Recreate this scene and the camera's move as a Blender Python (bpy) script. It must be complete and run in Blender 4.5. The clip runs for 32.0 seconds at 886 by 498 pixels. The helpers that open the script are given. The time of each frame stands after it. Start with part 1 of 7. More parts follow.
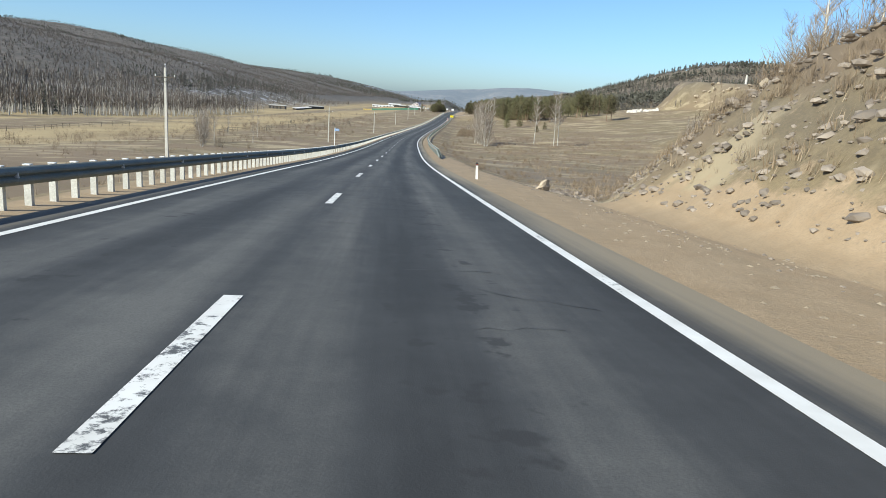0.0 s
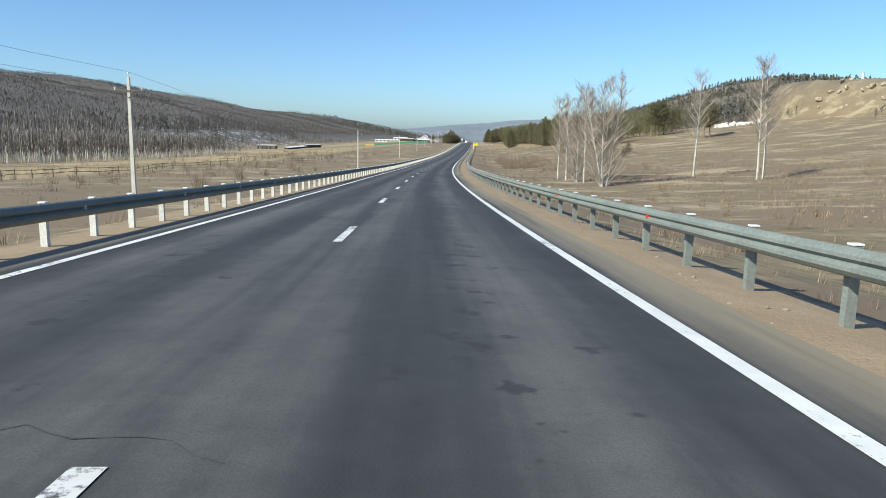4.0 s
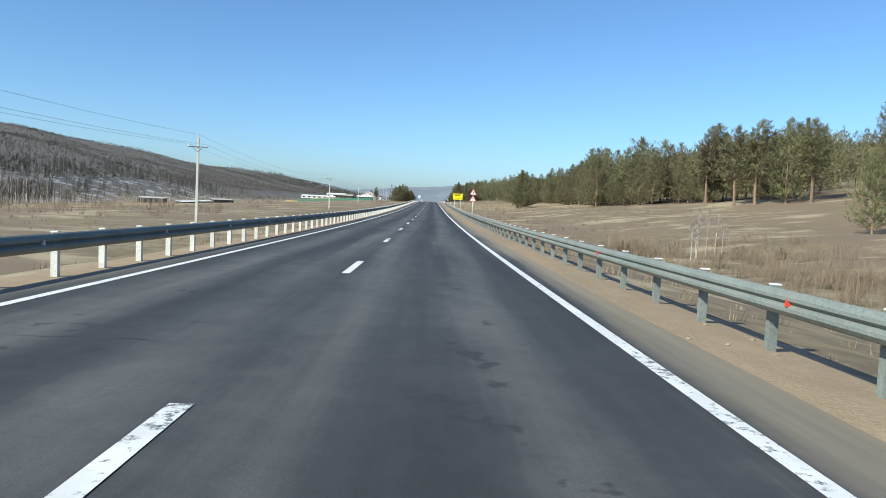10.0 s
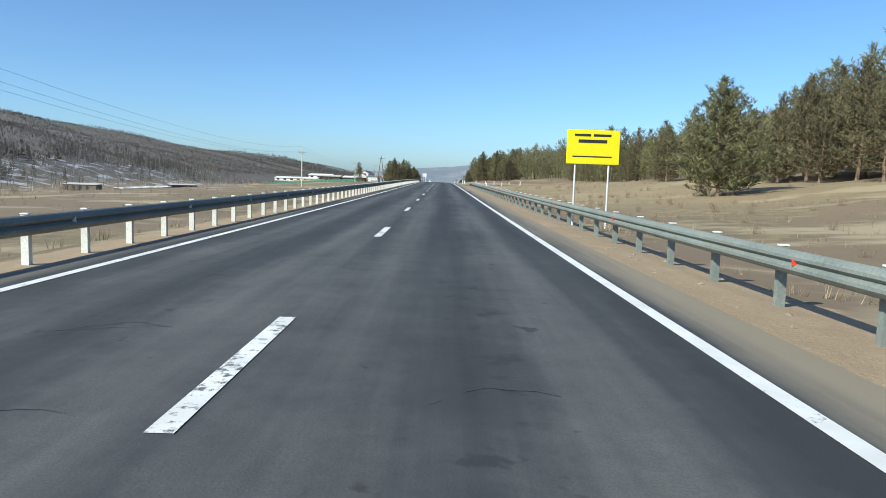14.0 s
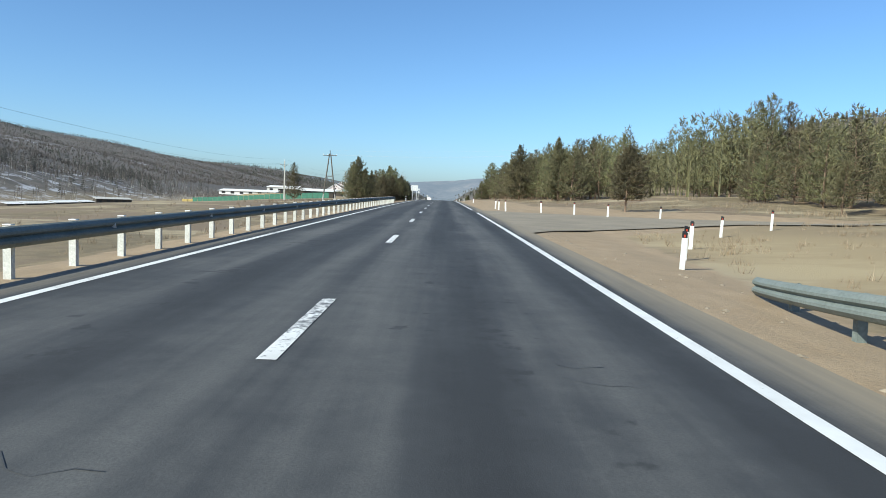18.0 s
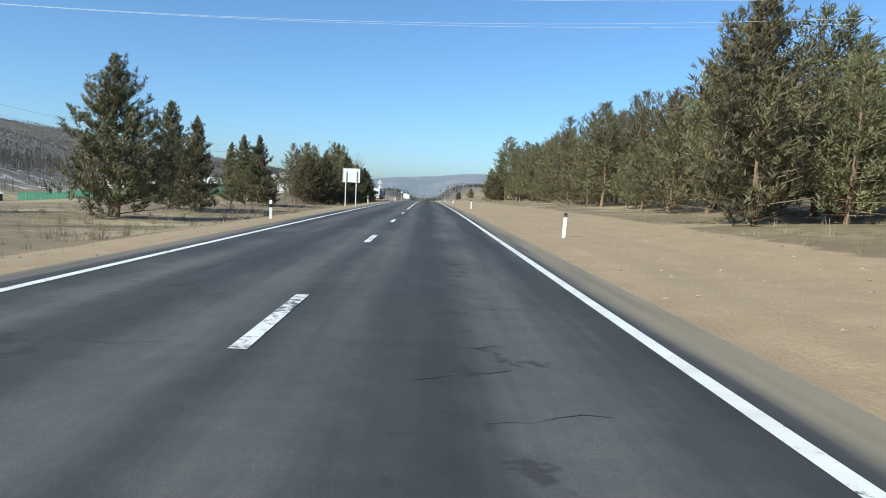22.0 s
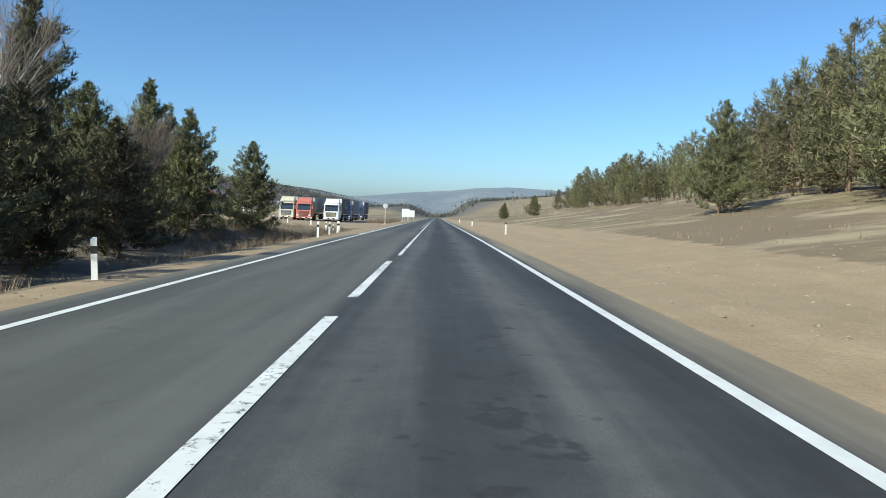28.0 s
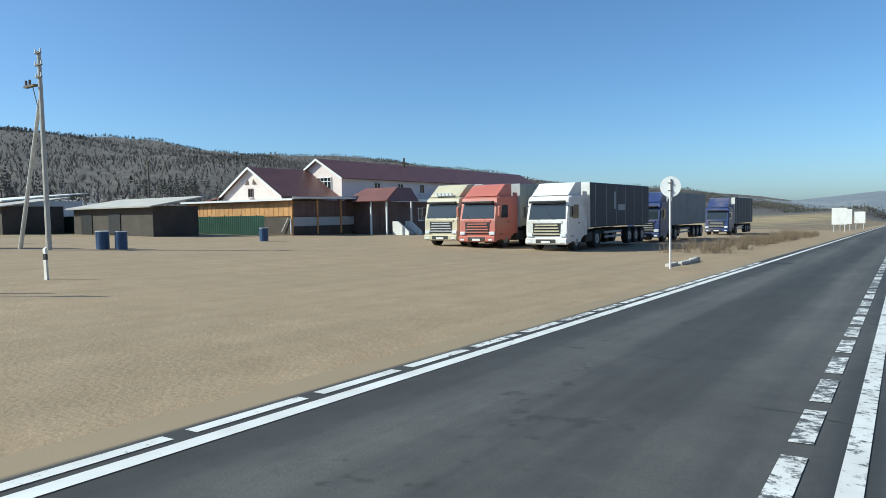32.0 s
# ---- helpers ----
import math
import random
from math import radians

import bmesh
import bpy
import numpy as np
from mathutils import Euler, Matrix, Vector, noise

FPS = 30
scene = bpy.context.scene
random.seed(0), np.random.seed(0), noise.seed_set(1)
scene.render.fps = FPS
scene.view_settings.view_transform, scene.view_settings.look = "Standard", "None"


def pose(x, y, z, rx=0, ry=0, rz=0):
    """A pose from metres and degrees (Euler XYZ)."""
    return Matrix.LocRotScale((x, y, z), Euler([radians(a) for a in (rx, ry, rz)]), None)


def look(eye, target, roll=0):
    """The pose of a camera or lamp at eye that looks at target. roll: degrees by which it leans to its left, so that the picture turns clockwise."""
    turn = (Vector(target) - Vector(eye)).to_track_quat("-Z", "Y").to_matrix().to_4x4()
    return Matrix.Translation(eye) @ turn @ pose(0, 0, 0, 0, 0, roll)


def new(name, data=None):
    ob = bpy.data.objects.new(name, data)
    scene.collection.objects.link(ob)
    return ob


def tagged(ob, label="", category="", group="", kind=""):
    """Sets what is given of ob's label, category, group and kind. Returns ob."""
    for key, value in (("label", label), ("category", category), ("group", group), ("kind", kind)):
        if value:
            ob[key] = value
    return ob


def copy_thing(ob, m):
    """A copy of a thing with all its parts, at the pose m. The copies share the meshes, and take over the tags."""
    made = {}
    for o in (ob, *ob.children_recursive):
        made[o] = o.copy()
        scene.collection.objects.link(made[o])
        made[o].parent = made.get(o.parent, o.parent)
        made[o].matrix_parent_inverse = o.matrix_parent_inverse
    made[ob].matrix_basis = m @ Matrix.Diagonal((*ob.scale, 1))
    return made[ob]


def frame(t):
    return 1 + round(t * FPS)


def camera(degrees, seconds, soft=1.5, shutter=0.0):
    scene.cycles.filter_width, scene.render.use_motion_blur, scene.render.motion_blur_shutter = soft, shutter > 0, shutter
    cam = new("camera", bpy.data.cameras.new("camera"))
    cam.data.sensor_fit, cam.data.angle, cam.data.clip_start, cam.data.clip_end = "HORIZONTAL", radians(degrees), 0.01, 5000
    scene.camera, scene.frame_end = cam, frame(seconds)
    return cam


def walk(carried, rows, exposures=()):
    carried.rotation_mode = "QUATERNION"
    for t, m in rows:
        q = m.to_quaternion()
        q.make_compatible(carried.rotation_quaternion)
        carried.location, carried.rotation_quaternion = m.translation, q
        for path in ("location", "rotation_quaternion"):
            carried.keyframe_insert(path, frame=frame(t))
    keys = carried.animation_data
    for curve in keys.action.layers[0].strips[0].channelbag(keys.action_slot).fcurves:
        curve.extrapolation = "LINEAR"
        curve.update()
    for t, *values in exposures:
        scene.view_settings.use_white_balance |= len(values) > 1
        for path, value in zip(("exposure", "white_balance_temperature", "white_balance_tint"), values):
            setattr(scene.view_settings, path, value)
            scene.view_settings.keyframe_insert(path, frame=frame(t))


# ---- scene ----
# ---- the road's line: heading and grade (degrees) along its length ----
KNOT = (-20,40,80,120,160,200,240,290,340,400,460,520,580,640,700,780,1300)
HEADING = (7.07,5.93,4.90,4.74,3.63,2.29,1.07,0.32,-0.15,-0.11,-0.10,-0.02,0.05,-0.33,-0.06,0.19,0.20)
GRADE = (-3.86,-3.97,-2.99,-2.55,-2.03,-1.76,-1.15,-0.84,-0.35,0.09,0.33,0.31,0.00,-0.24,-0.49,-0.91,-1.08)
LINE_L, LINE_R = -3.53, 3.78
EYE = 1.35
_S = np.arange(-20.0, 3200.0, 1.0)
_T = np.radians(np.interp(_S, KNOT, HEADING))
_G = np.tan(np.radians(np.interp(_S, KNOT, GRADE)))
_D = np.where((_S > 696) & (_S <= 701), 2.02, 1.0)
_C = np.stack([np.cumsum(-np.sin(_T) * _D), np.cumsum(np.cos(_T) * _D), np.cumsum(_G * _D)], 1)
_C -= _C[280]


def on_road(s, x, z=0.0):
    """World place at s metres along the road, x metres right of its middle, z above it."""
    if s < -20:
        t = _T[0]
        c = _C[0] + (s + 20) * np.array([-math.sin(t), math.cos(t), _G[0]])
    else:
        t = float(np.interp(s, _S, _T))
        c = [float(np.interp(s, _S, _C[:, k])) for k in range(3)]
    return Vector((c[0] + x * math.cos(t), c[1] + x * math.sin(t), c[2] + z))


def road_turn(s):
    return math.degrees(float(np.interp(s, _S, _T)))


# ---- camera: seconds, metres along the road, metres right of its middle, yaw, pitch, roll ----
PATH = [
    (0.0, 1.49, 1.22, 2.44, -12.35, -3.74),
    (0.5, 14.92, 1.09, 0.52, -11.11, -1.94),
    (1.0, 28.38, 0.95, 0.99, -10.27, -2.14),
    (1.5, 42.08, 0.93, 2.17, -10.63, -2.87),
    (2.0, 55.81, 0.91, 2.65, -7.59, -2.29),
    (2.5, 69.59, 1.01, 5.89, -6.25, -0.94),
    (3.0, 83.40, 1.12, 4.44, -9.11, 1.31),
    (3.5, 97.84, 1.27, 3.81, -6.72, -0.80),
    (4.0, 112.30, 1.42, 2.98, -9.44, -1.12),
    (4.5, 126.70, 1.46, 3.08, -7.38, -0.62),
    (6.5, 185.12, 1.61, 1.17, -7.32, -1.69),
    (7.0, 199.93, 1.65, 0.77, -7.67, -1.99),
    (7.5, 215.15, 1.56, -0.59, -5.87, -2.40),
    (8.0, 230.46, 1.47, -1.15, -5.27, -1.51),
    (8.5, 245.21, 1.46, -0.83, -6.80, -2.03),
    (9.0, 259.96, 1.45, -0.51, -5.31, -2.54),
    (9.5, 275.35, 1.48, -1.45, -4.94, -2.10),
    (10.0, 290.74, 1.51, -0.99, -4.08, -2.95),
    (10.5, 305.45, 1.46, -1.91, -4.22, -2.08),
    (11.0, 320.15, 1.41, -1.43, -5.56, -1.60),
    (11.5, 335.35, 1.35, -0.24, -6.62, -3.80),
    (12.0, 350.54, 1.29, 0.16, -7.59, -4.39),
    (12.5, 365.31, 1.34, 0.01, -5.99, -4.44),
    (13.0, 380.06, 1.40, 0.25, -5.19, -2.19),
    (15.5, 450.27, 1.36, -0.35, -6.63, -1.72),
    (16.0, 463.82, 1.36, -0.65, -4.94, -1.72),
    (16.5, 476.66, 1.33, -0.98, -3.37, -1.88),
    (17.0, 489.26, 1.31, -1.22, -3.19, -1.85),
    (17.5, 502.23, 1.30, -0.52, -4.82, -1.85),
    (18.0, 514.97, 1.29, -0.01, -4.54, -2.26),
    (18.5, 527.62, 1.27, -0.22, -5.02, -2.58),
    (19.0, 540.03, 1.25, -1.13, -3.09, -3.29),
    (19.5, 552.13, 1.26, -0.50, -5.18, -2.89),
    (20.0, 564.01, 1.26, -0.67, -4.57, -2.79),
    (20.5, 575.97, 1.35, -1.02, -4.25, -2.73),
    (21.0, 587.72, 1.44, -0.67, -4.44, -2.66),
    (21.5, 599.27, 1.45, -1.18, -4.73, -3.21),
    (22.0, 610.62, 1.46, -1.50, -4.82, -2.77),
    (22.5, 621.81, 1.46, -1.30, -6.69, -2.68),
    (23.0, 632.80, 1.46, -1.01, -6.27, -3.18),
    (23.5, 643.23, 1.48, -0.29, -5.40, -3.34),
    (24.0, 653.46, 1.49, -0.98, -3.74, -3.20),
    (24.5, 663.49, 1.46, -0.88, -4.85, -2.30),
    (26.5, 701.72, 1.37, -1.46, -5.48, -3.02),
    (27.0, 710.88, 1.35, -1.26, -4.38, -2.02),
    (27.5, 720.69, 1.30, -0.60, -3.40, -1.91),
    (28.0, 730.46, 1.26, -0.35, -3.62, -1.69),
    (28.5, 739.06, 1.32, 5.97, -4.89, 0.18),
    (29.0, 747.64, 1.38, 11.90, -5.27, 1.06),
    (29.5, 757.04, 1.26, 16.49, -3.87, 1.38),
    (30.0, 766.41, 1.15, 27.29, -0.77, 1.10),
    (30.5, 776.00, 0.92, 31.36, -2.29, 1.63),
    (31.0, 785.56, 0.69, 32.52, -2.82, 1.75),
    (31.5, 795.13, 0.47, 30.88, -1.47, 2.44),
    (32.0, 804.92, 0.30, 33.89, -2.89, 1.01),
]
cam = camera(65.21, 32.0, soft=0.9)
walk(cam, [(t, pose(*on_road(s, x, EYE), 90 + p, r, a)) for t, s, x, a, p, r in PATH], exposures=((0.0, 0.38, 6450, 1.0), (9.0, 0.38, 6250, 0.0), (19.0, 0.36, 6200, -1.0), (29.5, 0.3, 6150, -3.5), (32.0, 0.2, 6100, -4.0)))
# ---- light: a clear morning sky and one low sun from behind and to the left ----
SUN_EL, SUN_AZ = 35.0, 230.0
world = bpy.data.worlds.new("sky")
scene.world = world
world.use_nodes = True
wn = world.node_tree.nodes
sky = wn.new("ShaderNodeTexSky")
sky.sky_type, sky.sun_disc = "NISHITA", False
sky.sun_elevation, sky.sun_rotation = radians(SUN_EL), radians(SUN_AZ)
sky.altitude, sky.air_density, sky.dust_density, sky.ozone_density = 700, 0.88, 1.7, 6.6
wn["Background"].inputs["Strength"].default_value = 0.138
world.node_tree.links.new(sky.outputs["Color"], wn["Background"].inputs["Color"])
sun_data = bpy.data.lights.new("sun", "SUN")
sun_data.energy, sun_data.angle, sun_data.color = 5.0, radians(0.55), (1.0, 0.93, 0.82)
sun = new("sun", sun_data)
_e, _a = radians(SUN_EL), radians(SUN_AZ)
sun.matrix_world = look((0, 0, 300), (-300 * math.cos(_e) * math.sin(_a), -300 * math.cos(_e) * math.cos(_a), 300 - 300 * math.sin(_e)))
# ---- small mesh tools ----
class Geo:
    """Vertices and faces gathered for one mesh."""

    def __init__(self):
        self.v, self.f = [], []

    def add(self, verts, faces, m=None):
        n = len(self.v)
        self.v += [tuple(m @ Vector(p)) for p in verts] if m is not None else [tuple(p) for p in verts]
        self.f += [tuple(n + i for i in f) for f in faces]
        return self

    def box(self, x, y, z, sx, sy, sz, c=0.0, m=None):
        """A box round (x, y, z), with chamfered edges where c is given."""
        a, b, d = sx / 2, sy / 2, sz / 2
        if c <= 0:
            vs = [(x + i * a, y + j * b, z + k * d) for i in (-1, 1) for j in (-1, 1) for k in (-1, 1)]
            return self.add(vs, [(0, 1, 3, 2), (4, 6, 7, 5), (0, 4, 5, 1), (2, 3, 7, 6), (0, 2, 6, 4), (1, 5, 7, 3)], m)
        bm = bmesh.new()
        for i in (-1, 1):
            for j in (-1, 1):
                for k in (-1, 1):
                    for q in ((a - c, b - c, d), (a - c, b, d - c), (a, b - c, d - c)):
                        bm.verts.new((x + i * q[0], y + j * q[1], z + k * q[2]))
        bmesh.ops.convex_hull(bm, input=bm.verts)
        bm.verts.index_update()
        self.add([v.co[:] for v in bm.verts], [[v.index for v in f.verts] for f in bm.faces], m)
        bm.free()
        return self

    def tube(self, p0, p1, r0, r1=None, n=8, caps=True):
        r1 = r0 if r1 is None else r1
        p0, p1 = Vector(p0), Vector(p1)
        q = (p1 - p0).to_track_quat("Z", "Y")
        vs = []
        for p, r in ((p0, r0), (p1, r1)):
            vs += [p + q @ Vector((r * math.cos(2 * math.pi * i / n), r * math.sin(2 * math.pi * i / n), 0)) for i in range(n)]
        fs = [(i, (i + 1) % n, n + (i + 1) % n, n + i) for i in range(n)]
        if caps:
            fs += [tuple(range(n - 1, -1, -1)), tuple(range(n, 2 * n))]
        return self.add(vs, fs)

    def prism(self, outline, y0, y1, m=None):
        """An outline in x, z drawn out from y0 to y1."""
        n = len(outline)
        vs = [(x, y0, z) for x, z in outline] + [(x, y1, z) for x, z in outline]
        fs = [(i, (i + 1) % n, n + (i + 1) % n, n + i) for i in range(n)] + [tuple(range(n - 1, -1, -1)), tuple(range(n, 2 * n))]
        return self.add(vs, fs, m)

    def mesh(self, name, mat, smooth=False):
        me = bpy.data.meshes.new(name)
        me.from_pydata(self.v, [], self.f)
        me.materials.append(mat)
        if smooth:
            me.shade_smooth()
        me.update()
        return me


def part(name, geo, mat, parent=None, label="", smooth=False, at=None):
    """One mesh object out of gathered geometry (or a ready mesh), under its thing."""
    ob = new(name, geo if isinstance(geo, bpy.types.Mesh) else geo.mesh(name, mat, smooth))
    if parent is not None:
        ob.parent = parent
    if at is not None:
        ob.matrix_basis = at
    return tagged(ob, label)


def thing(name, at, label, category, group="", kind=""):
    """An Empty at the base of a thing; its parts go under it."""
    ob = new(name)
    ob.empty_display_size = 0.3
    ob.matrix_basis = at
    return tagged(ob, label, category, group, kind)


def array_mesh(name, V, F, mat):
    """A mesh out of numpy arrays of vertices and triangles."""
    me = bpy.data.meshes.new(name)
    V, F = np.asarray(V, np.float32), np.asarray(F, np.int32)
    me.vertices.add(len(V))
    me.vertices.foreach_set("co", V.ravel())
    me.loops.add(F.size)
    me.loops.foreach_set("vertex_index", F.ravel())
    me.polygons.add(len(F))
    k = F.shape[1]
    me.polygons.foreach_set("loop_start", np.arange(0, F.size, k, dtype=np.int32))
    me.materials.append(mat)
    me.update(calc_edges=True)
    me.shade_flat()
    return me


def scattered(V, F, places, sizes, turns):
    """Copies of a triangle template, each moved, scaled (x, y, z) and turned about z, as two arrays."""
    V, F = np.asarray(V, float), np.asarray(F, int)
    c, s = np.cos(turns)[:, None], np.sin(turns)[:, None]
    W = V[None] * sizes[:, None, :]
    X = np.stack([W[..., 0] * c - W[..., 1] * s, W[..., 0] * s + W[..., 1] * c, W[..., 2]], -1) + places[:, None, :]
    G = F[None] + (np.arange(len(places)) * len(V))[:, None, None]
    return X.reshape(-1, 3), G.reshape(-1, F.shape[1])


def triangles(geo):
    F = []
    for f in geo.f:
        F += [(f[0], f[i], f[i + 1]) for i in range(1, len(f) - 1)]
    return np.array(geo.v), np.array(F)


# ---- materials ----
class Nodes:
    def __init__(self, name):
        self.mat = bpy.data.materials.new(name)
        self.mat.use_nodes = True
        self.t = self.mat.node_tree
        self.bsdf = self.t.nodes["Principled BSDF"]

    def n(self, kind, **props):
        node = self.t.nodes.new("ShaderNode" + kind)
        for k, v in props.items():
            if k in ("operation", "blend_type", "data_type", "noise_dimensions"):
                setattr(node, k, v)
            else:
                node.inputs[k.replace("_", " ")].default_value = v
        return node

    def to(self, a, b):
        self.t.links.new(a, b)

    def noise(self, coord, scale, detail=4.0, rough=0.55):
        k = self.n("TexNoise", Scale=scale, Detail=detail, Roughness=rough)
        self.to(coord, k.inputs["Vector"])
        return k.outputs["Fac"]

    def ramp(self, fac, stops):
        k = self.n("ValToRGB")
        el = k.color_ramp.elements
        while len(el) < len(stops):
            el.new(0.5)
        for e, (p, c) in zip(el, stops):
            e.position, e.color = p, (*c, 1) if len(c) == 3 else c
        self.to(fac, k.inputs["Fac"])
        return k.outputs["Color"]

    def mix(self, fac, a, b, mode="MIX"):
        k = self.n("Mix", data_type="RGBA", blend_type=mode)
        for v, i in ((fac, 0), (a, 6), (b, 7)):
            if isinstance(v, (int, float)):
                k.inputs[i].default_value = v
            elif isinstance(v, tuple):
                k.inputs[i].default_value = (*v, 1)
            else:
                self.to(v, k.inputs[i])
        return k.outputs[2]

    def math(self, op, a, b=0.0):
        k = self.n("Math", operation=op)
        for v, i in ((a, 0), (b, 1)):
            if isinstance(v, (int, float)):
                k.inputs[i].default_value = v
            else:
                self.to(v, k.inputs[i])
        return k.outputs[0]

    def bump(self, height, strength, distance):
        k = self.n("Bump", Strength=strength, Distance=distance)
        self.to(height, k.inputs["Height"])
        self.to(k.outputs["Normal"], self.bsdf.inputs["Normal"])

    def done(self, colour, rough, metal=0.0):
        if isinstance(colour, tuple):
            self.bsdf.inputs["Base Color"].default_value = (*colour, 1)
        else:
            self.to(colour, self.bsdf.inputs["Base Color"])
        self.bsdf.inputs["Roughness"].default_value = rough
        self.bsdf.inputs["Metallic"].default_value = metal
        return self.mat


def surface(name, a, b, scale=3.0, rough=0.7, metal=0.0, fine=40.0, bump=0.2, depth=0.01, vary=0.0, world_size=True, dirt=None):
    """A surface whose colour wanders between a and b, with fine grain, relief and, if given, dirt in patches."""
    k = Nodes(name)
    co = k.n("NewGeometry").outputs["Position"] if world_size else k.n("TexCoord").outputs["Object"]
    big, small = k.noise(co, scale), k.noise(co, fine, 3.0, 0.6)
    col = k.mix(k.ramp(big, [(0.35, (0, 0, 0)), (0.68, (1, 1, 1))]), a, b)
    col = k.mix(0.35, col, k.ramp(small, [(0.3, tuple(0.55 * v for v in a)), (0.7, tuple(min(1, 1.25 * v) for v in b))]))
    if dirt:
        col = k.mix(k.ramp(k.noise(co, scale * 0.6, 5.0, 0.7), [(0.5, (0, 0, 0)), (0.75, (0.7, 0.7, 0.7))]), col, dirt)
    if vary:
        r = k.n("ObjectInfo").outputs["Random"]
        hs = k.n("HueSaturation")
        k.to(k.math("ADD", k.math("MULTIPLY", r, 2 * vary), 1 - vary), hs.inputs["Value"])
        k.to(col, hs.inputs["Color"])
        col = hs.outputs["Color"]
    if bump:
        k.bump(small, bump, depth)
    return k.done(col, rough, metal)


def glass_dark(name, tint=(0.02, 0.025, 0.03)):
    k = Nodes(name)
    k.bsdf.inputs["Coat Weight"].default_value = 0.5
    return k.done(tint, 0.06)


M_STEEL = surface("galvanised_steel", (0.16, 0.185, 0.17), (0.23, 0.255, 0.235), 1.2, 0.68, 0.0, 25, 0.08, 0.003, dirt=(0.2, 0.19, 0.17))
M_STEEL.node_tree.nodes["Principled BSDF"].inputs["Specular IOR Level"].default_value = 0.22
M_POST = surface("pale_zinc_post", (0.55, 0.55, 0.5), (0.7, 0.7, 0.65), 2.0, 0.6, 0.0, 30, 0.1, 0.003, 0.06, dirt=(0.4, 0.36, 0.3))
M_WHITE = surface("white_paint", (0.74, 0.74, 0.72), (0.82, 0.82, 0.8), 1.5, 0.5, 0, 30, 0.05, 0.002, dirt=(0.58, 0.55, 0.5))
M_PLASTIC_WHITE = surface("white_plastic", (0.76, 0.76, 0.74), (0.82, 0.82, 0.8), 2.5, 0.4, 0, 30, 0.03, 0.002, dirt=(0.55, 0.5, 0.42))
M_BLACK = surface("black_paint", (0.012, 0.012, 0.014), (0.03, 0.03, 0.03), 3, 0.5)
M_RED = surface("red_reflector", (0.55, 0.05, 0.03), (0.65, 0.08, 0.04), 3, 0.35, bump=0.05)
M_YELLOW = surface("yellow_sheet", (0.82, 0.66, 0.0), (0.86, 0.72, 0.01), 2, 0.4, bump=0.02)
M_BLUE_SIGN = surface("blue_sheet", (0.02, 0.22, 0.6), (0.03, 0.28, 0.68), 2, 0.4, bump=0.02)
M_SIGNBACK = surface("bare_aluminium", (0.6, 0.62, 0.64), (0.72, 0.74, 0.75), 2, 0.5, 0.2, bump=0.03)
M_CONCRETE = surface("weathered_concrete", (0.46, 0.44, 0.39), (0.6, 0.58, 0.52), 1.2, 0.85, 0, 18, 0.25, 0.008, 0.08)
M_WOODPOLE = surface("grey_weathered_wood", (0.09, 0.075, 0.06), (0.17, 0.145, 0.115), 1.5, 0.85, 0, 22, 0.35, 0.01, 0.1)
M_WIRE = surface("dark_wire", (0.05, 0.05, 0.05), (0.08, 0.08, 0.08), 2, 0.6, bump=0)
# pale copy of the wire, with the sun's brightness put into the colour
M_WIRE_SUNLIT = surface("sunlit_wire", (0.5, 0.5, 0.5), (0.62, 0.62, 0.62), 2, 0.5, bump=0)
M_RUBBER = surface("tyre_rubber", (0.015, 0.015, 0.015), (0.035, 0.033, 0.03), 3, 0.8)
M_RIM = surface("steel_rim", (0.3, 0.3, 0.3), (0.42, 0.42, 0.4), 3, 0.45, 0.5)
M_GLASS = glass_dark("window_glass")
M_SCREEN = glass_dark("windscreen_glass", (0.03, 0.04, 0.05))
# ---- the lie of the land ----
RIDGE_Y = (-600, 300, 700, 1000, 1200, 1400, 1600, 1850, 2000, 2150, 2300, 2450, 2600, 2900, 3200, 3400, 3700, 4200)
RIDGE_H = (170, 192, 196, 170, 157, 159, 142, 162, 170, 156, 142, 118, 86, 88, 82, 62, 30, 23)
CREST_Y = (2200, 2300, 2600, 3200, 3500, 4000, 4400)
CREST_X = (1305, 1290, 985, 750, 600, 430, 400)
EAST_Y = (-400, 300, 700, 950, 1050, 1250, 1500, 2160, 2800, 3500)
EAST_H = (44, 52, 68, 95, 96, 78, 40, 32, 35, 42)
FRONT_X = (-3000, -1480, -1210, -900, -580, -450, -250, -90, 70, 200, 350, 600, 1500)
FRONT_H = (180, 130, 117, 90, 33, 20, 42, 58, 68, 86, 92, 80, 60)
SIDE_X = (5.5, 8, 12, 20, 40, 80, 150)
SIDE_S = (-200, 30, 60, 110, 350, 400, 545, 560, 580, 600, 730, 770, 3000)
